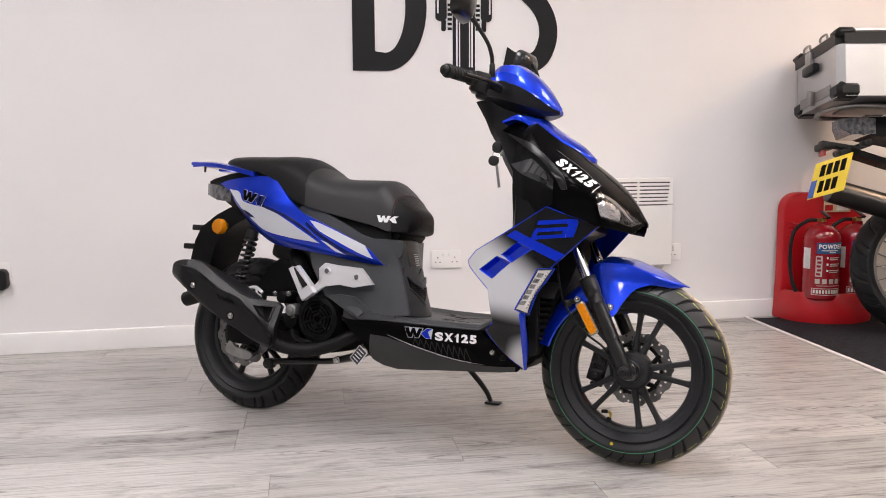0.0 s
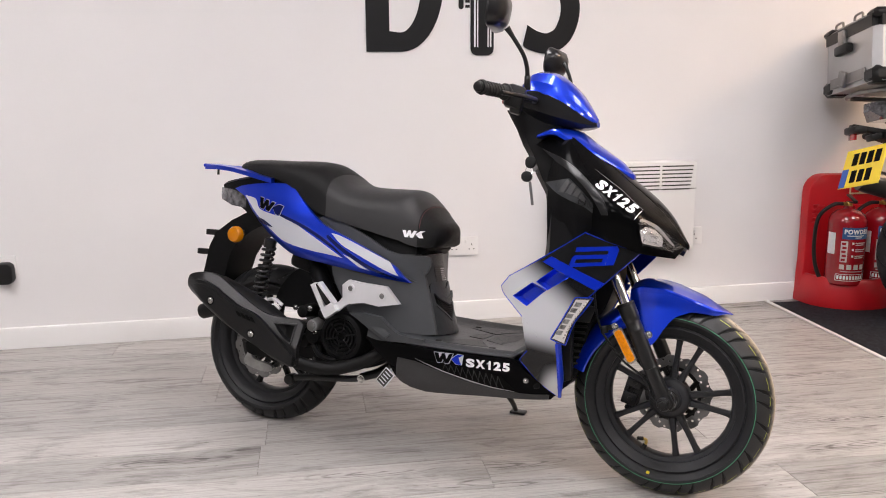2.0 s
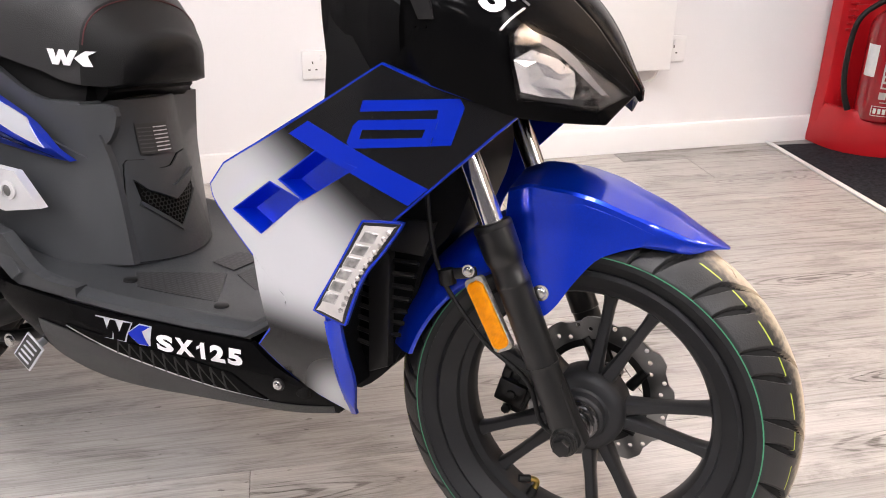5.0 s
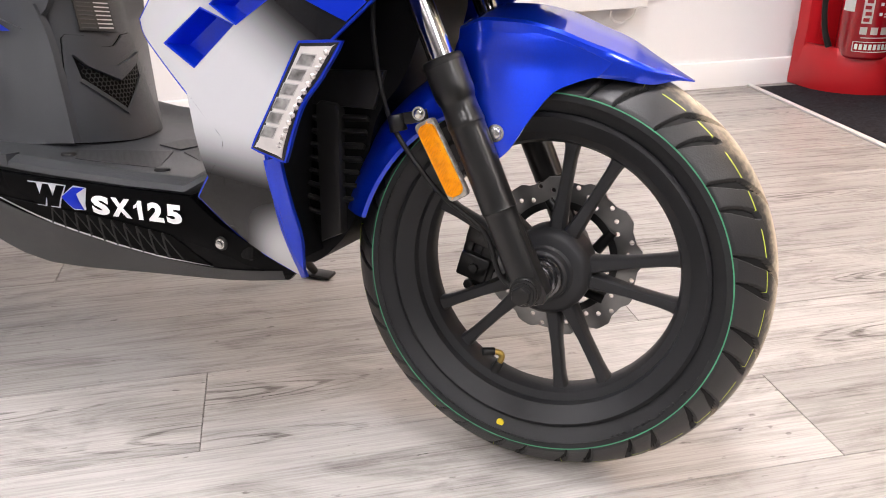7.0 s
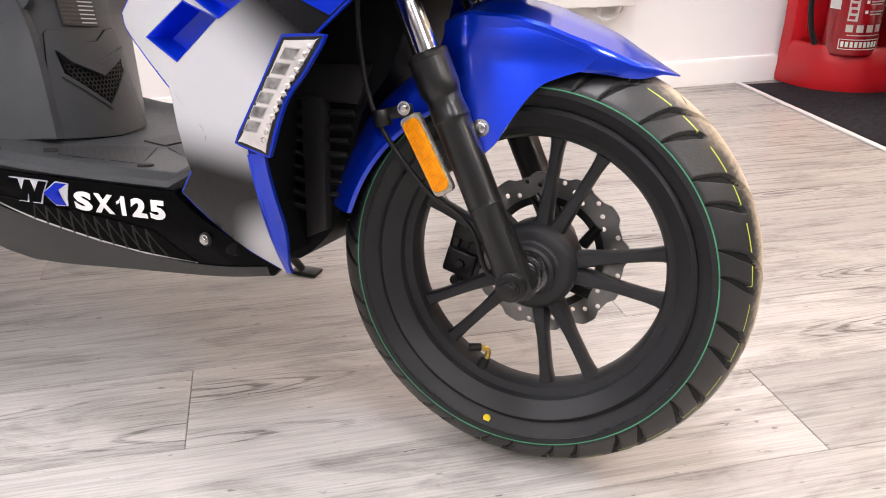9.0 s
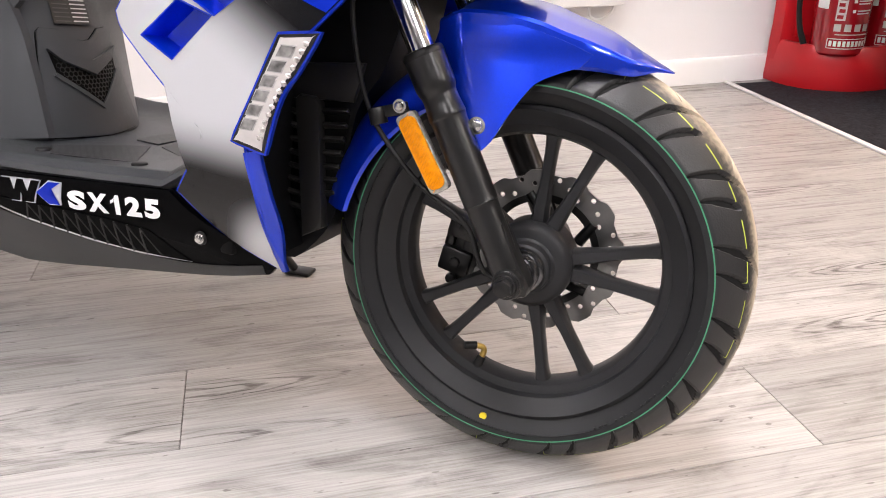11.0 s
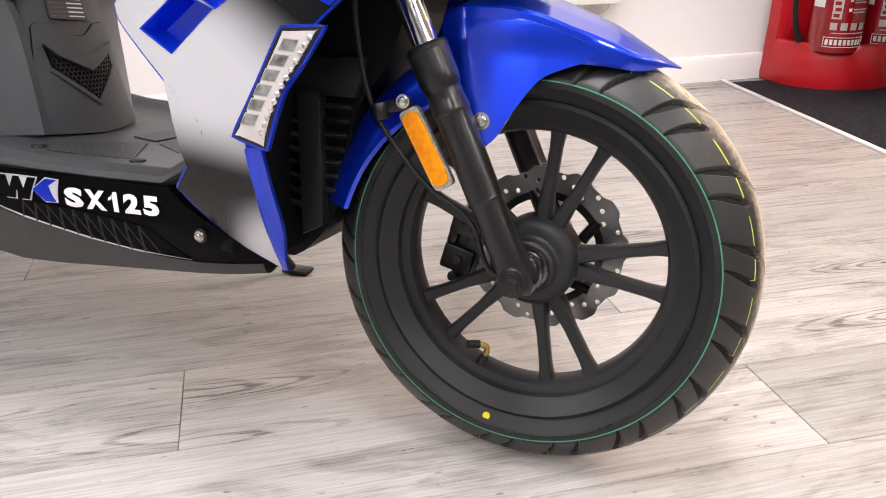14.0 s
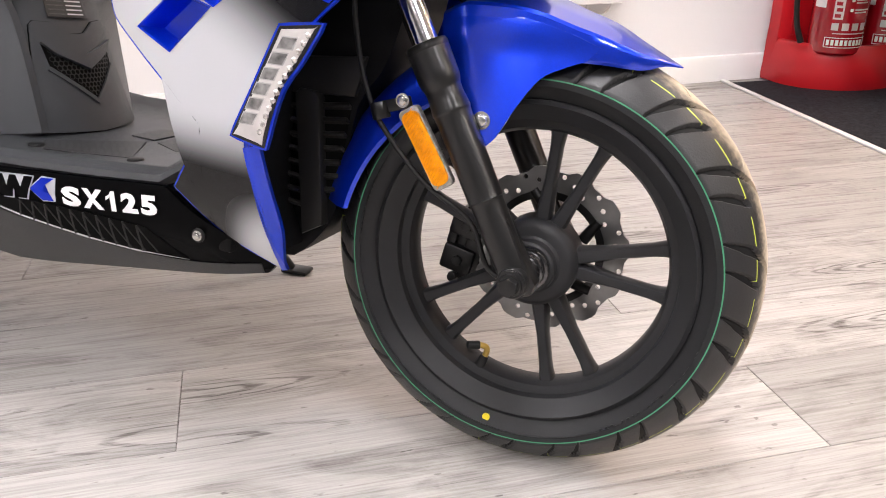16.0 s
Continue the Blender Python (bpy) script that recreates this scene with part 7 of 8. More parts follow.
tube(bm, [(0.130, -0.160, 0.184), (0.165, -0.158, 0.194), (0.27, -0.15, 0.204), (0.36, -0.14, 0.214), (0.45, -0.13, 0.245)], 0.010, 12)
rod(bm, (0.128, -0.178, 0.184), (0.128, -0.142, 0.184), 0.017, 0.017, 18, 0.005)
tube(bm, [(0.36, 0.12, 0.23), (0.36, 0.0, 0.215), (0.36, -0.12, 0.215)], 0.012, 12)
part("centre_stand", bm, BLACK_METAL, scooter, "black centre stand folded up")
bolt("stand_bolt", (0.381, -0.163, 0.219), 0.009, (0, -1, 0), scooter)
bm = bmesh.new()
box(bm, (0.036, 0.003, 0.052), pose(0.4956, -0.2260, 0.2506, 0, 38, 0), 0.0006, 1)
rod(bm, (0.470, -0.13, 0.256), (0.4956, -0.2255, 0.2506), 0.006, seg=10)
pl = part("maker_plate", bm, SILVER_FILM, scooter, "small black data plate with silver print")
bm = bmesh.new()
box(bm, (0.031, 0.001, 0.047), pose(0.4956, -0.2278, 0.2506, 0, 38, 0))
part("plate_field", bm, STICKER, pl, "black field inside a silver border")
for k in range(4):
    bm = bmesh.new()
    box(bm, (0.022, 0.001, 0.003), pose(0.4956 + (k - 1.5) * 0.0062, -0.2288, 0.2506 + (k - 1.5) * 0.0080, 0, 38, 0))
    part("print_line", bm, SILVER_FILM, pl)
# side stand, down on the far side
bm = bmesh.new()
tube(bm, STAND_LEG, [0.010, 0.010, 0.009, 0.008], 12)
st = part("side_stand", bm, BLACK_METAL, scooter, "black side stand, folded down")
bm = bmesh.new()
box(bm, (0.055, 0.032, 0.008), STAND_FOOT, 0.003)
part("stand_foot", bm, BLACK_METAL, st)
# frame and floor underside to close the view through
bm = bmesh.new()
tube(bm, [(0.38, 0.0, 0.30), (0.50, 0.0, 0.28), (0.56, 0, 0.27)], 0.04, 14)
box(bm, (0.22, 0.20, 0.10), pose(0.40, 0, 0.36))
box(bm, (0.30, 0.16, 0.12), pose(0.20, 0, 0.55, 0, 15, 0), 0.02)
part("frame", bm, BLACK_METAL, scooter, "black tubular frame")

# ---- lettering and marks ----
def on_side(half, x0, z0, ux, uz, vx, vz, proud=0.0025):
    def place(u, v):
        x, z = x0 + ux * u + vx * v, z0 + uz * u + vz * v
        return (x, -(half(x, z) + proud), z)
    return place


def lettered(body, half, x0, z0, x1, z1, height, slant, proud, mat, parent=scooter):
    """Words along the line from (x0, z0) to (x1, z1) on a side panel."""
    L = math.hypot(x1 - x0, z1 - z0)
    ux, uz = (x1 - x0) / L, (z1 - z0) / L
    return lettering("model_lettering", body, on_side(half, x0, z0, ux * L, uz * L, (-uz + slant * ux) * height, (ux + slant * uz) * height, proud), mat, parent, 1.0)


lettered("SX125", low_half, 0.7525, 0.3195, 0.8745, 0.3185, 0.0245, 0.02, 0.003, WHITE_FILM)
lettered("SX125", nose_half, 1.066, 0.829, 1.168, 0.7605, 0.0215, -0.02, 0.003, WHITE_FILM)
both("lettering_rule", catmull([(1.052, 0.873), (1.100, 0.841), (1.135, 0.816), (1.187, 0.773), (1.1865, 0.7718), (1.1343, 0.8148), (1.0995, 0.8398), (1.052, 0.8722)], 4, True, (0, 3, 4, 7)), nose_half, VENT_GREY, None, "thin pale panel edge", 0.002, 0.0030, 0.008, 0)
both("lettering_rule", [(1.185, 0.770), (1.1865, 0.769), (1.178, 0.747), (1.1765, 0.748)], nose_half, SILVER, None, "", 0.003, 0.0060, 0.006, 0, (-1,))


def chevron_mark(half, x0, z0, w, h, tilt, first, second, edge, proud):
    """A two-part badge: a zigzag block and an arrow notch, on a pale edge."""
    ca, sa = math.cos(radians(tilt)), math.sin(radians(tilt))

    def q(pts):
        return [(x0 + (u * w) * ca - (v * h) * sa, z0 + (u * w) * sa + (v * h) * ca) for u, v in pts]

    zig = [(0.0, 1.0), (0.16, 1.0), (0.22, 0.45), (0.30, 1.0), (0.40, 1.0), (0.47, 0.45), (0.56, 1.0), (0.70, 1.0), (0.54, 0.0), (0.40, 0.0), (0.345, 0.45), (0.285, 0.0), (0.13, 0.0)]
    arrow = [(0.64, 0.5), (0.86, 1.0), (1.06, 1.0), (0.80, 0.5), (1.0, 0.0), (0.82, 0.0)]
    if edge:
        for shape in (zig, arrow):
            part("badge_edge", shell(inset(q(shape), -0.0018), half, 0.001, proud, -1, 0.01, 0), edge, scooter, "pale badge edge")
    part("badge_mark", shell(q(zig), half, 0.001, proud + 0.0012, -1, 0.01, 0), first, scooter, "angular badge mark")
    part("badge_mark", shell(q(arrow), half, 0.001, proud + 0.0012, -1, 0.01, 0), second, scooter, "arrow badge mark")


chevron_mark(low_half, 0.660, 0.3230, 0.079, 0.0275, 0, GLOSS, BLUE_SATIN, SILVER_FILM, 0.0015)
chevron_mark(tail_half, -0.042, 0.718, 0.102, 0.033, -14, GLOSS, BLUE_DEEP, SILVER_FILM, 0.0048)
chevron_mark(SEAT_SIDE, 0.485, 0.655, 0.058, 0.021, -1, WHITE_FILM, WHITE_FILM, None, 0.0)
bolt("panel_bolt", (0.916, -0.2165, 0.298), 0.0046, (0, -1, 0), scooter)
bm = bmesh.new()
revolve(bm, [(0.0060, 0.0), (0.0085, -0.001), (0.0085, -0.003), (0.0060, -0.003)], (0.916, -0.2140, 0.298), 24, True)
part("bolt_cup", bm, BLACK_PLASTIC, scooter)
bm = bmesh.new()
m = pose(1.002, 0.0, 0.9665, 0, 34, 0)
for q in ([(-0.016, -0.02), (0.0, 0.0), (-0.016, 0.02), (-0.008, 0.02), (0.010, 0.0), (-0.008, -0.02)], [(0.004, -0.02), (0.018, 0.0), (0.004, 0.02), (0.010, 0.02), (0.024, 0.0), (0.010, -0.02)]):
    f = bm.faces.new([bm.verts.new(m @ Vector((p[0], p[1], 0.0))) for p in q])
    g = bmesh.ops.solidify(bm, geom=[f], thickness=0.0012)
part("nose_badge", bm, SILVER, scooter, "small silver nose badge")

# moulded sidewall characters, too small to read
for a0, count, r in ((-60, 16, 0.2165), (-28, 12, 0.2185), (-128, 7, 0.2165), (150, 14, 0.2175)):
    bm = bmesh.new()
    for k in range(count):
        if k % 5 == 3:
            continue
        a = a0 + 2.0 * k
        q = at_angle(FRONT, r, a, -0.0575)
        box(bm, (0.0050, 0.0016, 0.0018 + 0.0012 * (k % 3)), pose(q[0], q[1], q[2], 0, 90 - a + 90, 0))
    part("moulded_bars", bm, SIDEWALL, front_wheel)


# ---- mat and fire point ----
CARPET = material("charcoal_carpet", (0.021, 0.022, 0.026), 0.95, 0, 0, 0.08, 0.99, 85, 1.0, 160)
TRIM_WHITE = material("white_floor_trim", (0.78, 0.77, 0.75), 0.4, 0, 0, 0.5, 0.03, 20)
RED_PLASTIC = material("red_moulded_plastic", (0.48, 0.008, 0.014), 0.33, 0, 0.1, 0.5, 0.08, 5, 0.08, 300)
RED_PAINT = material("red_gloss_paint", (0.30, 0.004, 0.010), 0.2, 0, 0.6)
LABEL_WHITE = material("white_label", (0.75, 0.74, 0.72), 0.45, 0, 0, 0.5, 0.04, 60)
LABEL_BLUE = material("blue_label", (0.01, 0.07, 0.22), 0.4)
LABEL_CREAM = material("cream_sign", (0.62, 0.52, 0.33), 0.5, 0, 0, 0.5, 0.06, 40)

MAT_A, MAT_B = Vector((2.775, 4.027)), Vector((2.640, 2.965))     # its long edge on the floor
mat_dir = (MAT_B - MAT_A).normalized()
mat_turn = math.degrees(math.atan2(mat_dir.y, mat_dir.x)) + 90


def floor_mat():
    t = thing("floor_mat", pose(MAT_A.x, MAT_A.y, 0, 0, 0, mat_turn), "charcoal entrance carpet with a white metal edge strip", "mat")
    bm = bmesh.new()
    box(bm, (1.9, 5.0, 0.006), pose(0.964, -2.55, 0.0032), 0.002, 1)
    part("carpet", bm, CARPET, t)
    bm = bmesh.new()
    box(bm, (0.020, 5.1, 0.007), pose(0.0, -2.55, 0.0037), 0.0025, 2)
    part("edge_strip", bm, TRIM_WHITE, t, "white edge strip")


floor_mat()
FIRE = ROOM @ pose(3.175, -0.02, 0.0065, 0, 0, 0)


def fire_stand():
    t = thing("fire_extinguisher_stand", FIRE, "red moulded plastic stand holding two fire extinguishers", "extinguisher stand")
    # back board with rounded top
    bm = bmesh.new()
    W, H, TRAY = 0.47, 0.655, 0.243
    out = [(-W / 2 - 0.006, 0.0), (W / 2 + 0.006, 0.0), (W / 2 + 0.004, 0.145), (W / 2, 0.20)] + [(W / 2 - 0.09 + 0.09 * math.cos(radians(a)), H - 0.09 + 0.09 * math.sin(radians(a))) for a in range(0, 91, 15)] + [(-W / 2 + 0.09 + 0.09 * math.cos(radians(a)), H - 0.09 + 0.09 * math.sin(radians(a))) for a in range(90, 181, 15)] + [(-W / 2, 0.20), (-W / 2 - 0.004, 0.145)]
    prism(bm, out, 0.0, -0.055, 0.015)
    part("back_board", bm, RED_PLASTIC, t)
    bm = bmesh.new()
    prism(bm, [(-W / 2 + 0.05, 0.16), (W / 2 - 0.05, 0.16), (W / 2 - 0.05, H - 0.16), (-W / 2 + 0.05, H - 0.16)], -0.054, -0.060, 0.003)
    part("recess_panel", bm, RED_PLASTIC, t)
    # base tray with a bowed front
    bm = bmesh.new()

    def foot(z, grow):
        pts = [(-TRAY - grow, -0.002), (-TRAY - grow, -0.075)]
        pts += [(-(TRAY + grow) * math.cos(radians(a)), -0.075 - (0.215 + grow) * math.sin(radians(a))) for a in range(15, 180, 15)]
        pts += [(TRAY + grow, -0.075), (TRAY + grow, -0.002)]
        return [(x, y, z) for x, y in pts]

    loft(bm, [foot(0.0, 0.0), foot(0.02, 0.002), foot(0.135, -0.008), foot(0.150, -0.016), foot(0.150, -0.034), foot(0.121, -0.042)])
    part("base_tray", bm, RED_PLASTIC, t)
    for k in range(5):
        bm = bmesh.new()
        box(bm, (0.035, 0.012, 0.006), pose(-W / 2 + 0.045, -0.058, 0.50 - 0.022 * k), 0.002, 1)
        part("moulded_rib", bm, RED_PLASTIC, t)
    # safety sign
    bm = bmesh.new()
    box(bm, (0.16, 0.003, 0.10), pose(0.07, -0.063, 0.60), 0.0008, 1)
    sg = part("safety_sign", bm, LABEL_CREAM, t, "pale safety sign with red pictograms")
    for dx, dz, w, h, m in ((-0.05, 0.022, 0.045, 0.04, RED_PLASTIC), (0.012, 0.022, 0.045, 0.04, RED_PLASTIC), (0.03, -0.026, 0.07, 0.03, LABEL_WHITE), (-0.05, -0.026, 0.045, 0.03, RED_PLASTIC)):
        bm = bmesh.new()
        box(bm, (w, 0.002, h), pose(0.07 + dx, -0.0655, 0.60 + dz))
        part("pictogram", bm, m, sg)


def extinguisher(x, y, turn, label):
    t = thing("fire_extinguisher", FIRE @ pose(x, y, 0.1222, 0, 0, turn), label, "fire extinguisher", "fire extinguishers in the stand")
    r, H = 0.090, 0.355
    bm = bmesh.new()
    prof = [(0.0005, 0.0), (r * 0.93, 0.0), (r, 0.008), (r, H - 0.05), (r * 0.97, H - 0.03), (r * 0.85, H - 0.008), (r * 0.6, H + 0.012), (0.026, H + 0.02), (0.024, H + 0.035), (0.0005, H + 0.035)]
    rings = [[(q[0] * math.cos(a), q[0] * math.sin(a), q[1]) for a in (2 * math.pi * k / 48 for k in range(48))] for q in prof]
    loft(bm, rings)
    part("cylinder", bm, RED_PAINT, t, "glossy red steel cylinder")
    bm = bmesh.new()
    rod(bm, (0, 0, H + 0.03), (0, 0, H + 0.055), 0.017, 0.015, 20, 0.002)
    rod(bm, (0, 0, H + 0.042), (-0.035, -0.01, H + 0.045), 0.009, seg=14)
    part("valve_head", bm, BRASS, t, "brass valve")
    bm = bmesh.new()
    box(bm, (0.020, 0.11, 0.008), pose(0.0, -0.03, H + 0.075, 12, 0, 0), 0.003)
    box(bm, (0.018, 0.10, 0.007), pose(0.0, -0.028, H + 0.055, -4, 0, 0), 0.003)
    part("lever", bm, BLACK_METAL, t, "black carrying lever")
    bm = bmesh.new()
    tube(bm, [(-0.035, -0.01, H + 0.045), (-0.085, -0.02, H + 0.040), (-0.150, -0.03, H - 0.02), (-0.162, -0.03, 0.20), (-0.150, -0.03, 0.10), (-0.128, -0.035, 0.036)], [0.009, 0.0095, 0.0095, 0.0095, 0.0095, 0.011], 12, 8)
    part("hose", bm, BLACK_PLASTIC, t, "black rubber hose")

    def wrap(name, a0, a1, z0, z1, mat, off=0.0012):
        bm = bmesh.new()
        n = max(2, int(abs(a1 - a0) / 6))
        v = [[bm.verts.new(((r + o) * math.sin(radians(a0 + (a1 - a0) * k / n)), -(r + o) * math.cos(radians(a0 + (a1 - a0) * k / n)), z)) for k in range(n + 1)] for o in (off, off - 0.001) for z in (z0, z1)]
        for k in range(n):
            bm.faces.new((v[0][k], v[0][k + 1], v[1][k + 1], v[1][k]))
            bm.faces.new((v[2][k], v[3][k], v[3][k + 1], v[2][k + 1]))
            bm.faces.new((v[0][k], v[2][k], v[2][k + 1], v[0][k + 1]))
            bm.faces.new((v[1][k], v[1][k + 1], v[3][k + 1], v[3][k]))
        bmesh.ops.recalc_face_normals(bm, faces=bm.faces[:])
        return part(name, bm, mat, t)

    wrap("type_label", -32, 60, 0.235, 0.292, LABEL_BLUE)
    lettering("type_word", "POWDER", lambda u, v: ((r + 0.0022) * math.sin(1.40 * u - 0.46), -(r + 0.0022) * math.cos(1.40 * u - 0.46), 0.262 + 0.022 * v), LABEL_WHITE, t)
    wrap("print_bar", -18, 34, 0.250, 0.254, LABEL_WHITE, 0.002)
    wrap("print_bar", 6, 26, 0.241, 0.245, LABEL_WHITE, 0.002)
    wrap("side_label", -82, -52, 0.155, 0.262, LABEL_WHITE)
    wrap("icon_strip", -34, -14, 0.120, 0.225, LABEL_GREY)
    for k in range(5):
        wrap("icon", -31 + 2 * (k % 2), -19 + 2 * (k % 2), 0.126 + 0.020 * k, 0.138 + 0.020 * k, RED_PAINT, 0.0018)
    for k in range(3):
        z = 0.214 - 0.032 * k
        wrap("bullet", -2, 4, z - 0.004, z + 0.006, LABEL_WHITE)
        wrap("text_bar", 8, 44, z, z + 0.004, LABEL_GREY)
        wrap("text_bar", 8, 38, z - 0.009, z - 0.005, LABEL_GREY)
    for k in range(4):
        wrap("icon_box", -34 + 21 * k, -20 + 21 * k, 0.084, 0.108, LABEL_GREY)
    wrap("text_bar", -30, 46, 0.072, 0.075, LABEL_GREY)
    for a0, a1, z0, z1 in ((-44, 48, 0.058, 0.060), (-44, 48, 0.026, 0.028), (-44, -42.5, 0.026, 0.060), (46.5, 48, 0.026, 0.060)):
        wrap("name_frame", a0, a1, z0, z1, LABEL_WHITE)
    for k in range(9):
        wrap("name_bar", -39 + 9.2 * k, -33 + 9.2 * k, 0.034, 0.052, LABEL_WHITE)


LABEL_GREY = material("pale_label_print", (0.55, 0.45, 0.44), 0.5)
fire_stand()
extinguisher(-0.100, -0.185, -18, "red powder fire extinguisher with white labels and black hose")
extinguisher(0.100, -0.185, -18, "red fire extinguisher beside the powder one")

# ---- touring motorcycle at the edge ----
ALU = material("satin_aluminium_sheet", (0.50, 0.50, 0.50), 0.42, 0.9, 0, 0.5, 0.06, 4)
ALU_DARK = material("bare_metal_rail", (0.30, 0.29, 0.28), 0.35, 0.9, 0, 0.5, 0.1, 12)
PLATE_YELLOW = material("yellow_plate_film", (0.85, 0.62, 0.02), 0.35, 0, 0.3)
PLATE_BLUE = material("blue_plate_flag", (0.02, 0.09, 0.40), 0.4)
BIKE_AT = pose(3.303, 3.406, 0.0065) @ pose(0, 0, 0, 0, 0, -16) @ pose(0, 0, 0, -9, 0, 0)
PLATE_AT = BIKE_AT.inverted() @ pose(2.675, 3.319, 0.766, -23.7, -13.7, -89.4)
bike = thing("motorcycle", BIKE_AT, "dark touring motorcycle with an aluminium top box and yellow plate", "motorcycle")


def bike_part(name, bm, mat, label="", parent=None):
    return part(name, bm, mat, parent or bike, label)


def touring_tyre(c, R, half):
    w = new("rear_wheel")
    w.parent = bike
    tagged(tyre("tyre", w, c, R, half, R - 0.085, 4.0, 15, False), "black dual-sport tyre with deep V tread")
    bm = bmesh.new()
    revolve(bm, [(R - 0.075, -half * 0.7), (R - 0.09, -half * 0.7), (R - 0.105, -half * 0.4), (R - 0.105, half * 0.4), (R - 0.09, half * 0.7), (R - 0.075, half * 0.7)], c, 64, True)
    rim = part("rim", bm, ALU_DARK, w, "grey spoked rim")
    for k in range(20):
        bm = bmesh.new()
        rod(bm, at_angle(c, 0.05, 18 * k + (8 if k % 2 else -8), 0.03 * (1 if k % 2 else -1)), at_angle(c, R - 0.10, 18 * k, 0), 0.003, seg=6)
        part("spoke", bm, CHROME, rim)
    bm = bmesh.new()
    revolve(bm, [(0.0005, -0.06), (0.06, -0.06), (0.06, 0.06), (0.0005, 0.06)], c, 32)
    part("hub", bm, ENGINE, w)


def touring_bike():
    touring_tyre((0, 0, 0.325), 0.325, 0.075)
    # aluminium top box
    bx = new("top_box")
    bx.parent = bike
    tagged(bx, "brushed aluminium top box with black corner guards and steel latches")
    x0, x1, w, z0, z1 = -0.473, -0.06, 0.250, 1.092, 1.392
    bm = bmesh.new()
    loft(bm, [[(x0 + a, -w, z), (x1, -w, z), (x1, w, z), (x0 + a, w, z)] for z, a in ((z0, 0.0), (z1 - 0.06, 0.0))])
    e = [q for q in bm.edges if abs(q.verts[0].co.z - q.verts[1].co.z) > 0.1]
    bmesh.ops.bevel(bm, geom=e, offset=0.03, segments=1, affect="EDGES")
    part("body", bm, ALU, bx, "satin aluminium box body")
    bm = bmesh.new()
    loft(bm, [[(x0 - g, -w - g, z), (x1 + g, -w - g, z), (x1 + g, w + g, z), (x0 - g, w + g, z)] for z, g in ((z1 - 0.062, 0.006), (z1 - 0.012, 0.006), (z1, -0.01))])
    e = [q for q in bm.edges if abs(q.verts[0].co.z - q.verts[1].co.z) > 0.03]
    bmesh.ops.bevel(bm, geom=e, offset=0.03, segments=2, affect="EDGES")
    part("lid", bm, BLACK_PLASTIC, bx, "black-edged lid")
    bm = bmesh.new()
    box(bm, (x1 - x0 - 0.06, 2 * w - 0.05, 0.02), pose((x0 + x1) / 2, 0, z1 + 0.008), 0.006)
    part("lid_plate", bm, ALU, bx)
    for sx, xx in ((-1, x0), (1, x1)):
        for sy in (-1, 1):
            bm = bmesh.new()
            box(bm, (0.11, 0.11, 0.075), pose(xx - sx * 0.045, sy * (w - 0.045), z0 + 0.03), 0.02, 1)
            part("corner_guard", bm, BLACK_PLASTIC, bx, "black corner guard")
            bm = bmesh.new()
            box(bm, (0.09, 0.09, 0.04), pose(xx - sx * 0.036, sy * (w - 0.034), z1 - 0.005), 0.015, 1)
            part("lid_corner", bm, BLACK_PLASTIC, bx)
    for y in (0.04, ):
        bm = bmesh.new()
        box(bm, (0.022, 0.055, 0.10), pose(x0 - 0.012, y, z1 - 0.075), 0.005)
        part("latch", bm, ALU_DARK, bx, "steel latch")
        bm = bmesh.new()
        box(bm, (0.035, 0.13, 0.045), pose(x0 - 0.016, y - 0.02, z1 - 0.115), 0.01)
        part("latch_cover", bm, BLACK_PLASTIC, bx)
    for y in (-0.05, 0.14):
        bm = bmesh.new()
        tube(bm, [(x0 + 0.02, y - 0.04, z1 + 0.01), (x0 + 0.02, y - 0.03, z1 + 0.03), (x0 + 0.02, y + 0.03, z1 + 0.03), (x0 + 0.02, y + 0.04, z1 + 0.01)], 0.006, 8)
        part("lid_loop", bm, ALU_DARK, bx)
    bm = bmesh.new()
    box(bm, (0.006, 0.34, 0.05), pose(x0 - 0.006, 0.0, z0 + 0.045, 0, 0, 0), 0.002, 1)
    box(bm, (0.02, 0.06, 0.07), pose(x0 - 0.014, 0.03, z0 + 0.05, 18), 0.004, 1)
    part("rear_strap", bm, ALU_DARK, bx, "metal mounting strap")
    # carrier and tail
    bm = bmesh.new()
    for s in (-1, 1):
        tube(bm, [(0.10, s * 0.12, 1.05), (-0.30, s * 0.15, 1.065), (-0.42, s * 0.12, 1.065), (-0.45, 0, 1.065)], 0.011, 10)
    box(bm, (0.30, 0.22, 0.01), pose(-0.20, 0, 1.081), 0.003)
    bike_part("luggage_rack", bm, ALU_DARK, "tubular metal luggage rack")
    bm = bmesh.new()
    loft(bm, [[(x, -w2, z), (x, -w2 * 0.7, z + h), (x, w2 * 0.7, z + h), (x, w2, z)] for x, w2, z, h in ((-0.36, 0.05, 0.975, 0.04), (-0.25, 0.09, 0.94, 0.09), (0.0, 0.13, 0.90, 0.14), (0.35, 0.15, 0.86, 0.14), (0.7, 0.18, 0.78, 0.2))])
    bike_part("tail_unit", bm, MATTE, "dark tail and seat unit")
    bm = bmesh.new()
    loft(bm, [[(x, -w2, z), (x, -w2, z + h), (x, w2, z + h), (x, w2, z)] for x, w2, z, h in ((-0.385, 0.035, 0.985, 0.040), (-0.345, 0.085, 0.945, 0.080), (-0.24, 0.095, 0.945, 0.075))])
    bike_part("tail_lamp", bm, TAIL_LENS, "clear tail lamp")
    # plate carrier
    bm = bmesh.new()
    box(bm, (0.16, 0.07, 0.03), pose(-0.30, 0, 0.890, 0, -20, 0), 0.006)
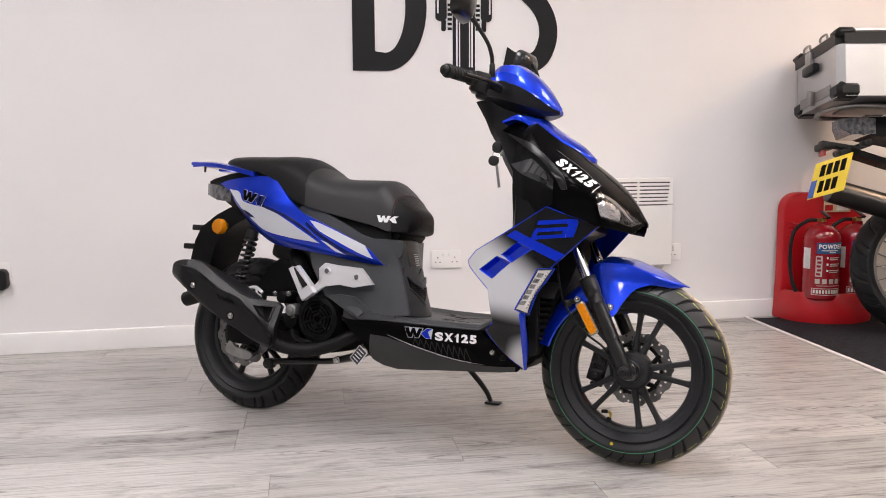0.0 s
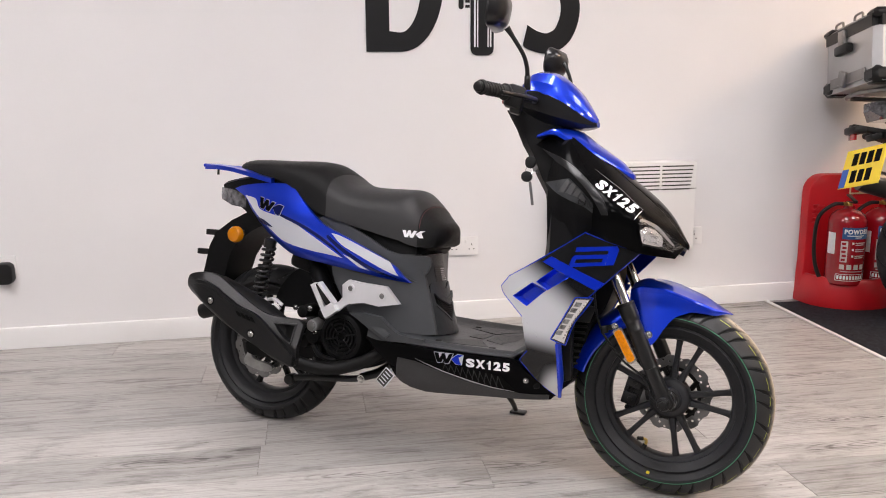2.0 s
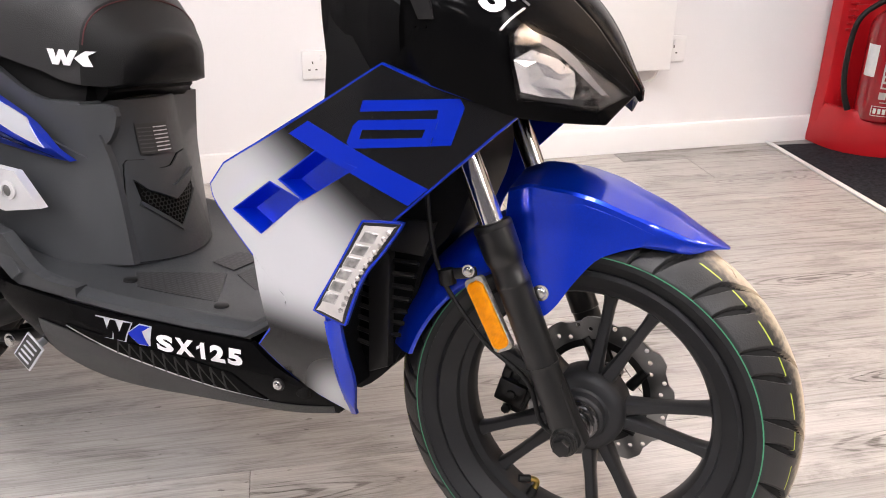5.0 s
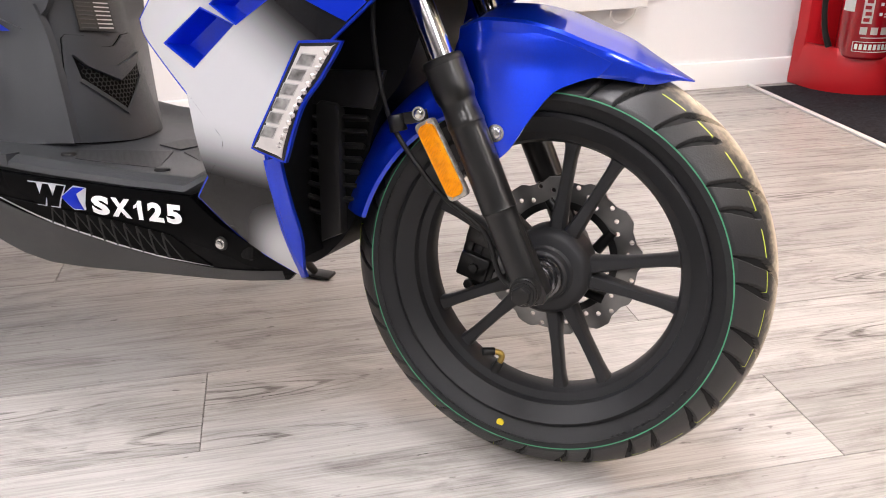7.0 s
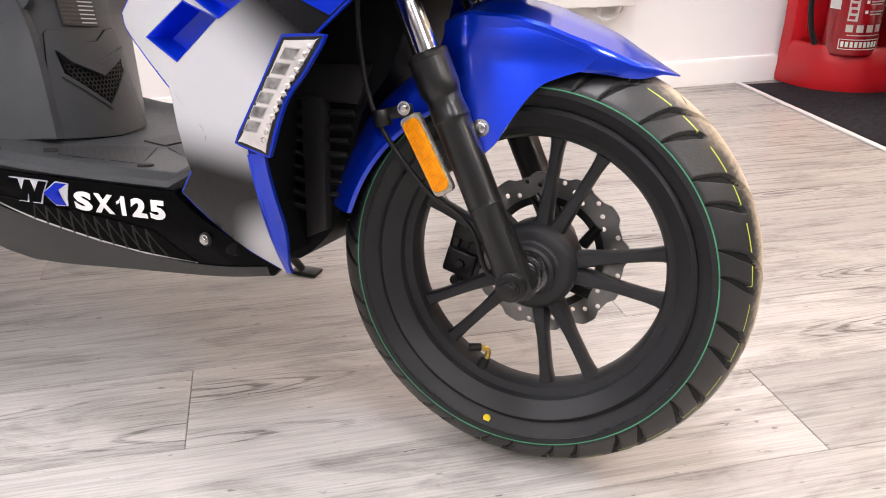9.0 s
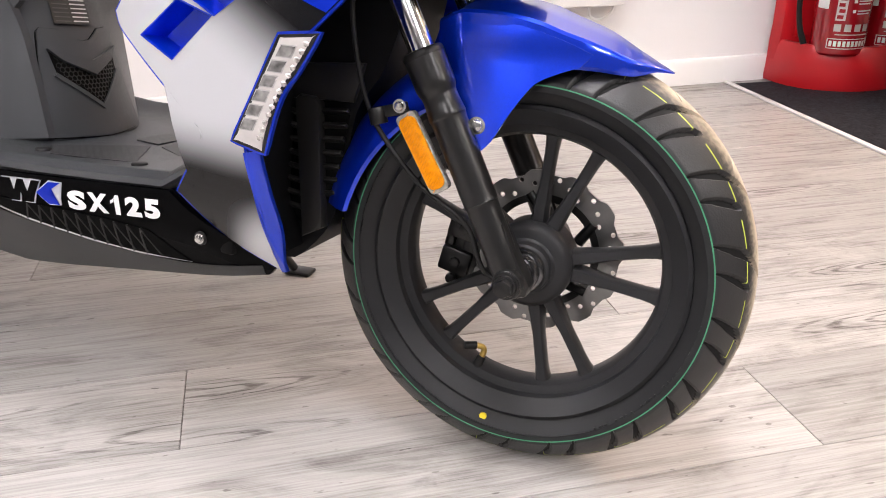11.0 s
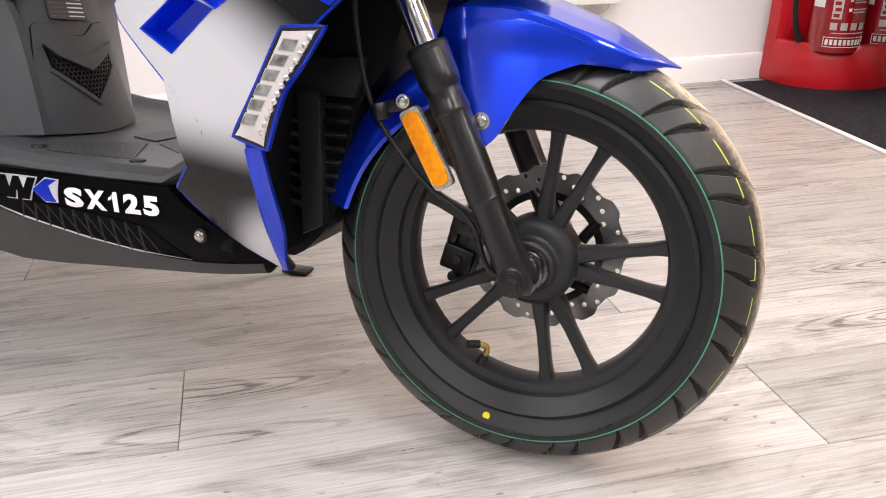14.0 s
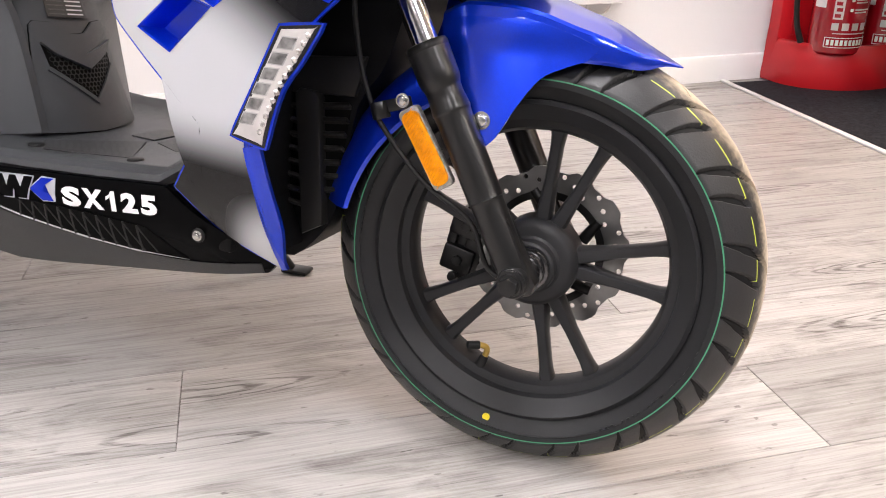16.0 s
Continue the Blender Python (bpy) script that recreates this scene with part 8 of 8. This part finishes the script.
    box(bm, (0.16, 0.05, 0.025), pose(-0.385, -0.01, 0.902, 0, 10, 0), 0.006)
    box(bm, (0.06, 0.11, 0.035), pose(-0.438, 0.0, 0.900), 0.010)
    bike_part("plate_carrier", bm, BLACK_PLASTIC, "black plate carrier arm")
    bm = bmesh.new()
    box(bm, (0.012, 0.06, 0.03), pose(-0.450, 0.0, 0.870), 0.003)
    bike_part("rear_reflector", bm, RED_LENS, "red rear reflector")
    pm = PLATE_AT
    bm = bmesh.new()
    box(bm, (0.229, 0.003, 0.178), pm, 0.0008, 1)
    pl = bike_part("number_plate", bm, PLATE_YELLOW, "yellow number plate with dark bars")
    bm = bmesh.new()
    box(bm, (0.036, 0.0016, 0.085), pm @ pose(-0.094, -0.002, -0.043))
    part("flag_band", bm, PLATE_BLUE, pl)
    for row, n, x in ((0.040, 4, -0.052), (-0.040, 3, -0.040)):
        for k in range(n):
            bm = bmesh.new()
            box(bm, (0.030, 0.0016, 0.056), pm @ pose(x + 0.042 * k, -0.0022, row))
            part("plate_bar", bm, GLOSS, pl)
    # silencer on the near side
    a, b = Vector((-0.49, -0.20, 0.665)), Vector((0.30, -0.20, 0.43))
    bm = bmesh.new()
    tube(bm, [a, a.lerp(b, 0.02), a.lerp(b, 0.5), a.lerp(b, 0.9), b], [0.050, 0.055, 0.056, 0.054, 0.035], 28)
    ex = bike_part("silencer", bm, BLACK_STEEL_DULL, "dark metal silencer")
    bm = bmesh.new()
    rod(bm, a.lerp(b, 0.35), a.lerp(b, 0.41), 0.060, seg=28, bevel=0.002)
    part("strap", bm, BLACK_METAL, ex)
    # swing arm, frame and body forward of the wheel
    bm = bmesh.new()
    for s in (-1, 1):
        tube(bm, [(-0.03, s * 0.11, 0.325), (0.30, s * 0.11, 0.36), (0.58, s * 0.10, 0.42)], 0.028, 12)
    bike_part("swing_arm", bm, ENGINE, "dark swing arm")
    bm = bmesh.new()
    prism(bm, catmull([(0.45, 0.30), (0.42, 0.55), (0.30, 0.80), (0.75, 0.90), (1.10, 0.80), (1.10, 0.40), (0.80, 0.26)], 4), -0.16, 0.16, 0.03)
    bike_part("engine_and_frame", bm, ENGINE, "dark engine and frame")
    bm = bmesh.new()
    loft(bm, [[(x, -0.05, z), (x, -0.05, z + 0.03), (x, 0.05, z + 0.03), (x, 0.05, z)] for x, z in ((-0.33, 0.86), (-0.15, 0.80), (0.05, 0.74), (0.25, 0.70))])
    bike_part("hugger", bm, MATTE, "black inner mudguard")
    for s in (-1, 1):
        bm = bmesh.new()
        rod(bm, (-0.30, s * 0.08, 0.90), (-0.31, s * 0.17, 0.89), 0.012, 0.018, 14, 0.003)
        bike_part("indicator", bm, BLACK_PLASTIC, "small dark indicator")
    bm = bmesh.new()
    prism(bm, catmull([(0.95, 0.45), (0.75, 0.95), (1.25, 1.15), (1.45, 0.9), (1.35, 0.55)], 4), -0.20, 0.20, 0.05)
    bike_part("tank", bm, GLOSS, "dark fuel tank")
    c2 = (1.5, 0, 0.33)
    bm = bmesh.new()
    revolve(bm, [(0.24, -0.04), (0.27, -0.055), (0.31, -0.05), (0.33, 0), (0.31, 0.05), (0.27, 0.055), (0.24, 0.04)], c2, 64, True)
    bike_part("front_wheel", bm, RUBBER, "black front tyre")
    bm = bmesh.new()
    for s in (-1, 1):
        rod(bm, (1.5, s * 0.1, 0.33), (1.25, s * 0.1, 0.98), 0.024, seg=16)
    rod(bm, (1.20, -0.40, 1.14), (1.20, 0.40, 1.14), 0.014, seg=12)
    rod(bm, (1.5, -0.1, 0.33), (1.5, 0.1, 0.33), 0.02, seg=12)
    bike_part("fork", bm, BLACK_METAL, "black front fork and handlebar")


BLACK_STEEL_DULL = material("dark_titanium_finish", (0.07, 0.066, 0.062), 0.32, 0.85, 0, 0.5, 0.15, 10)
touring_bike()
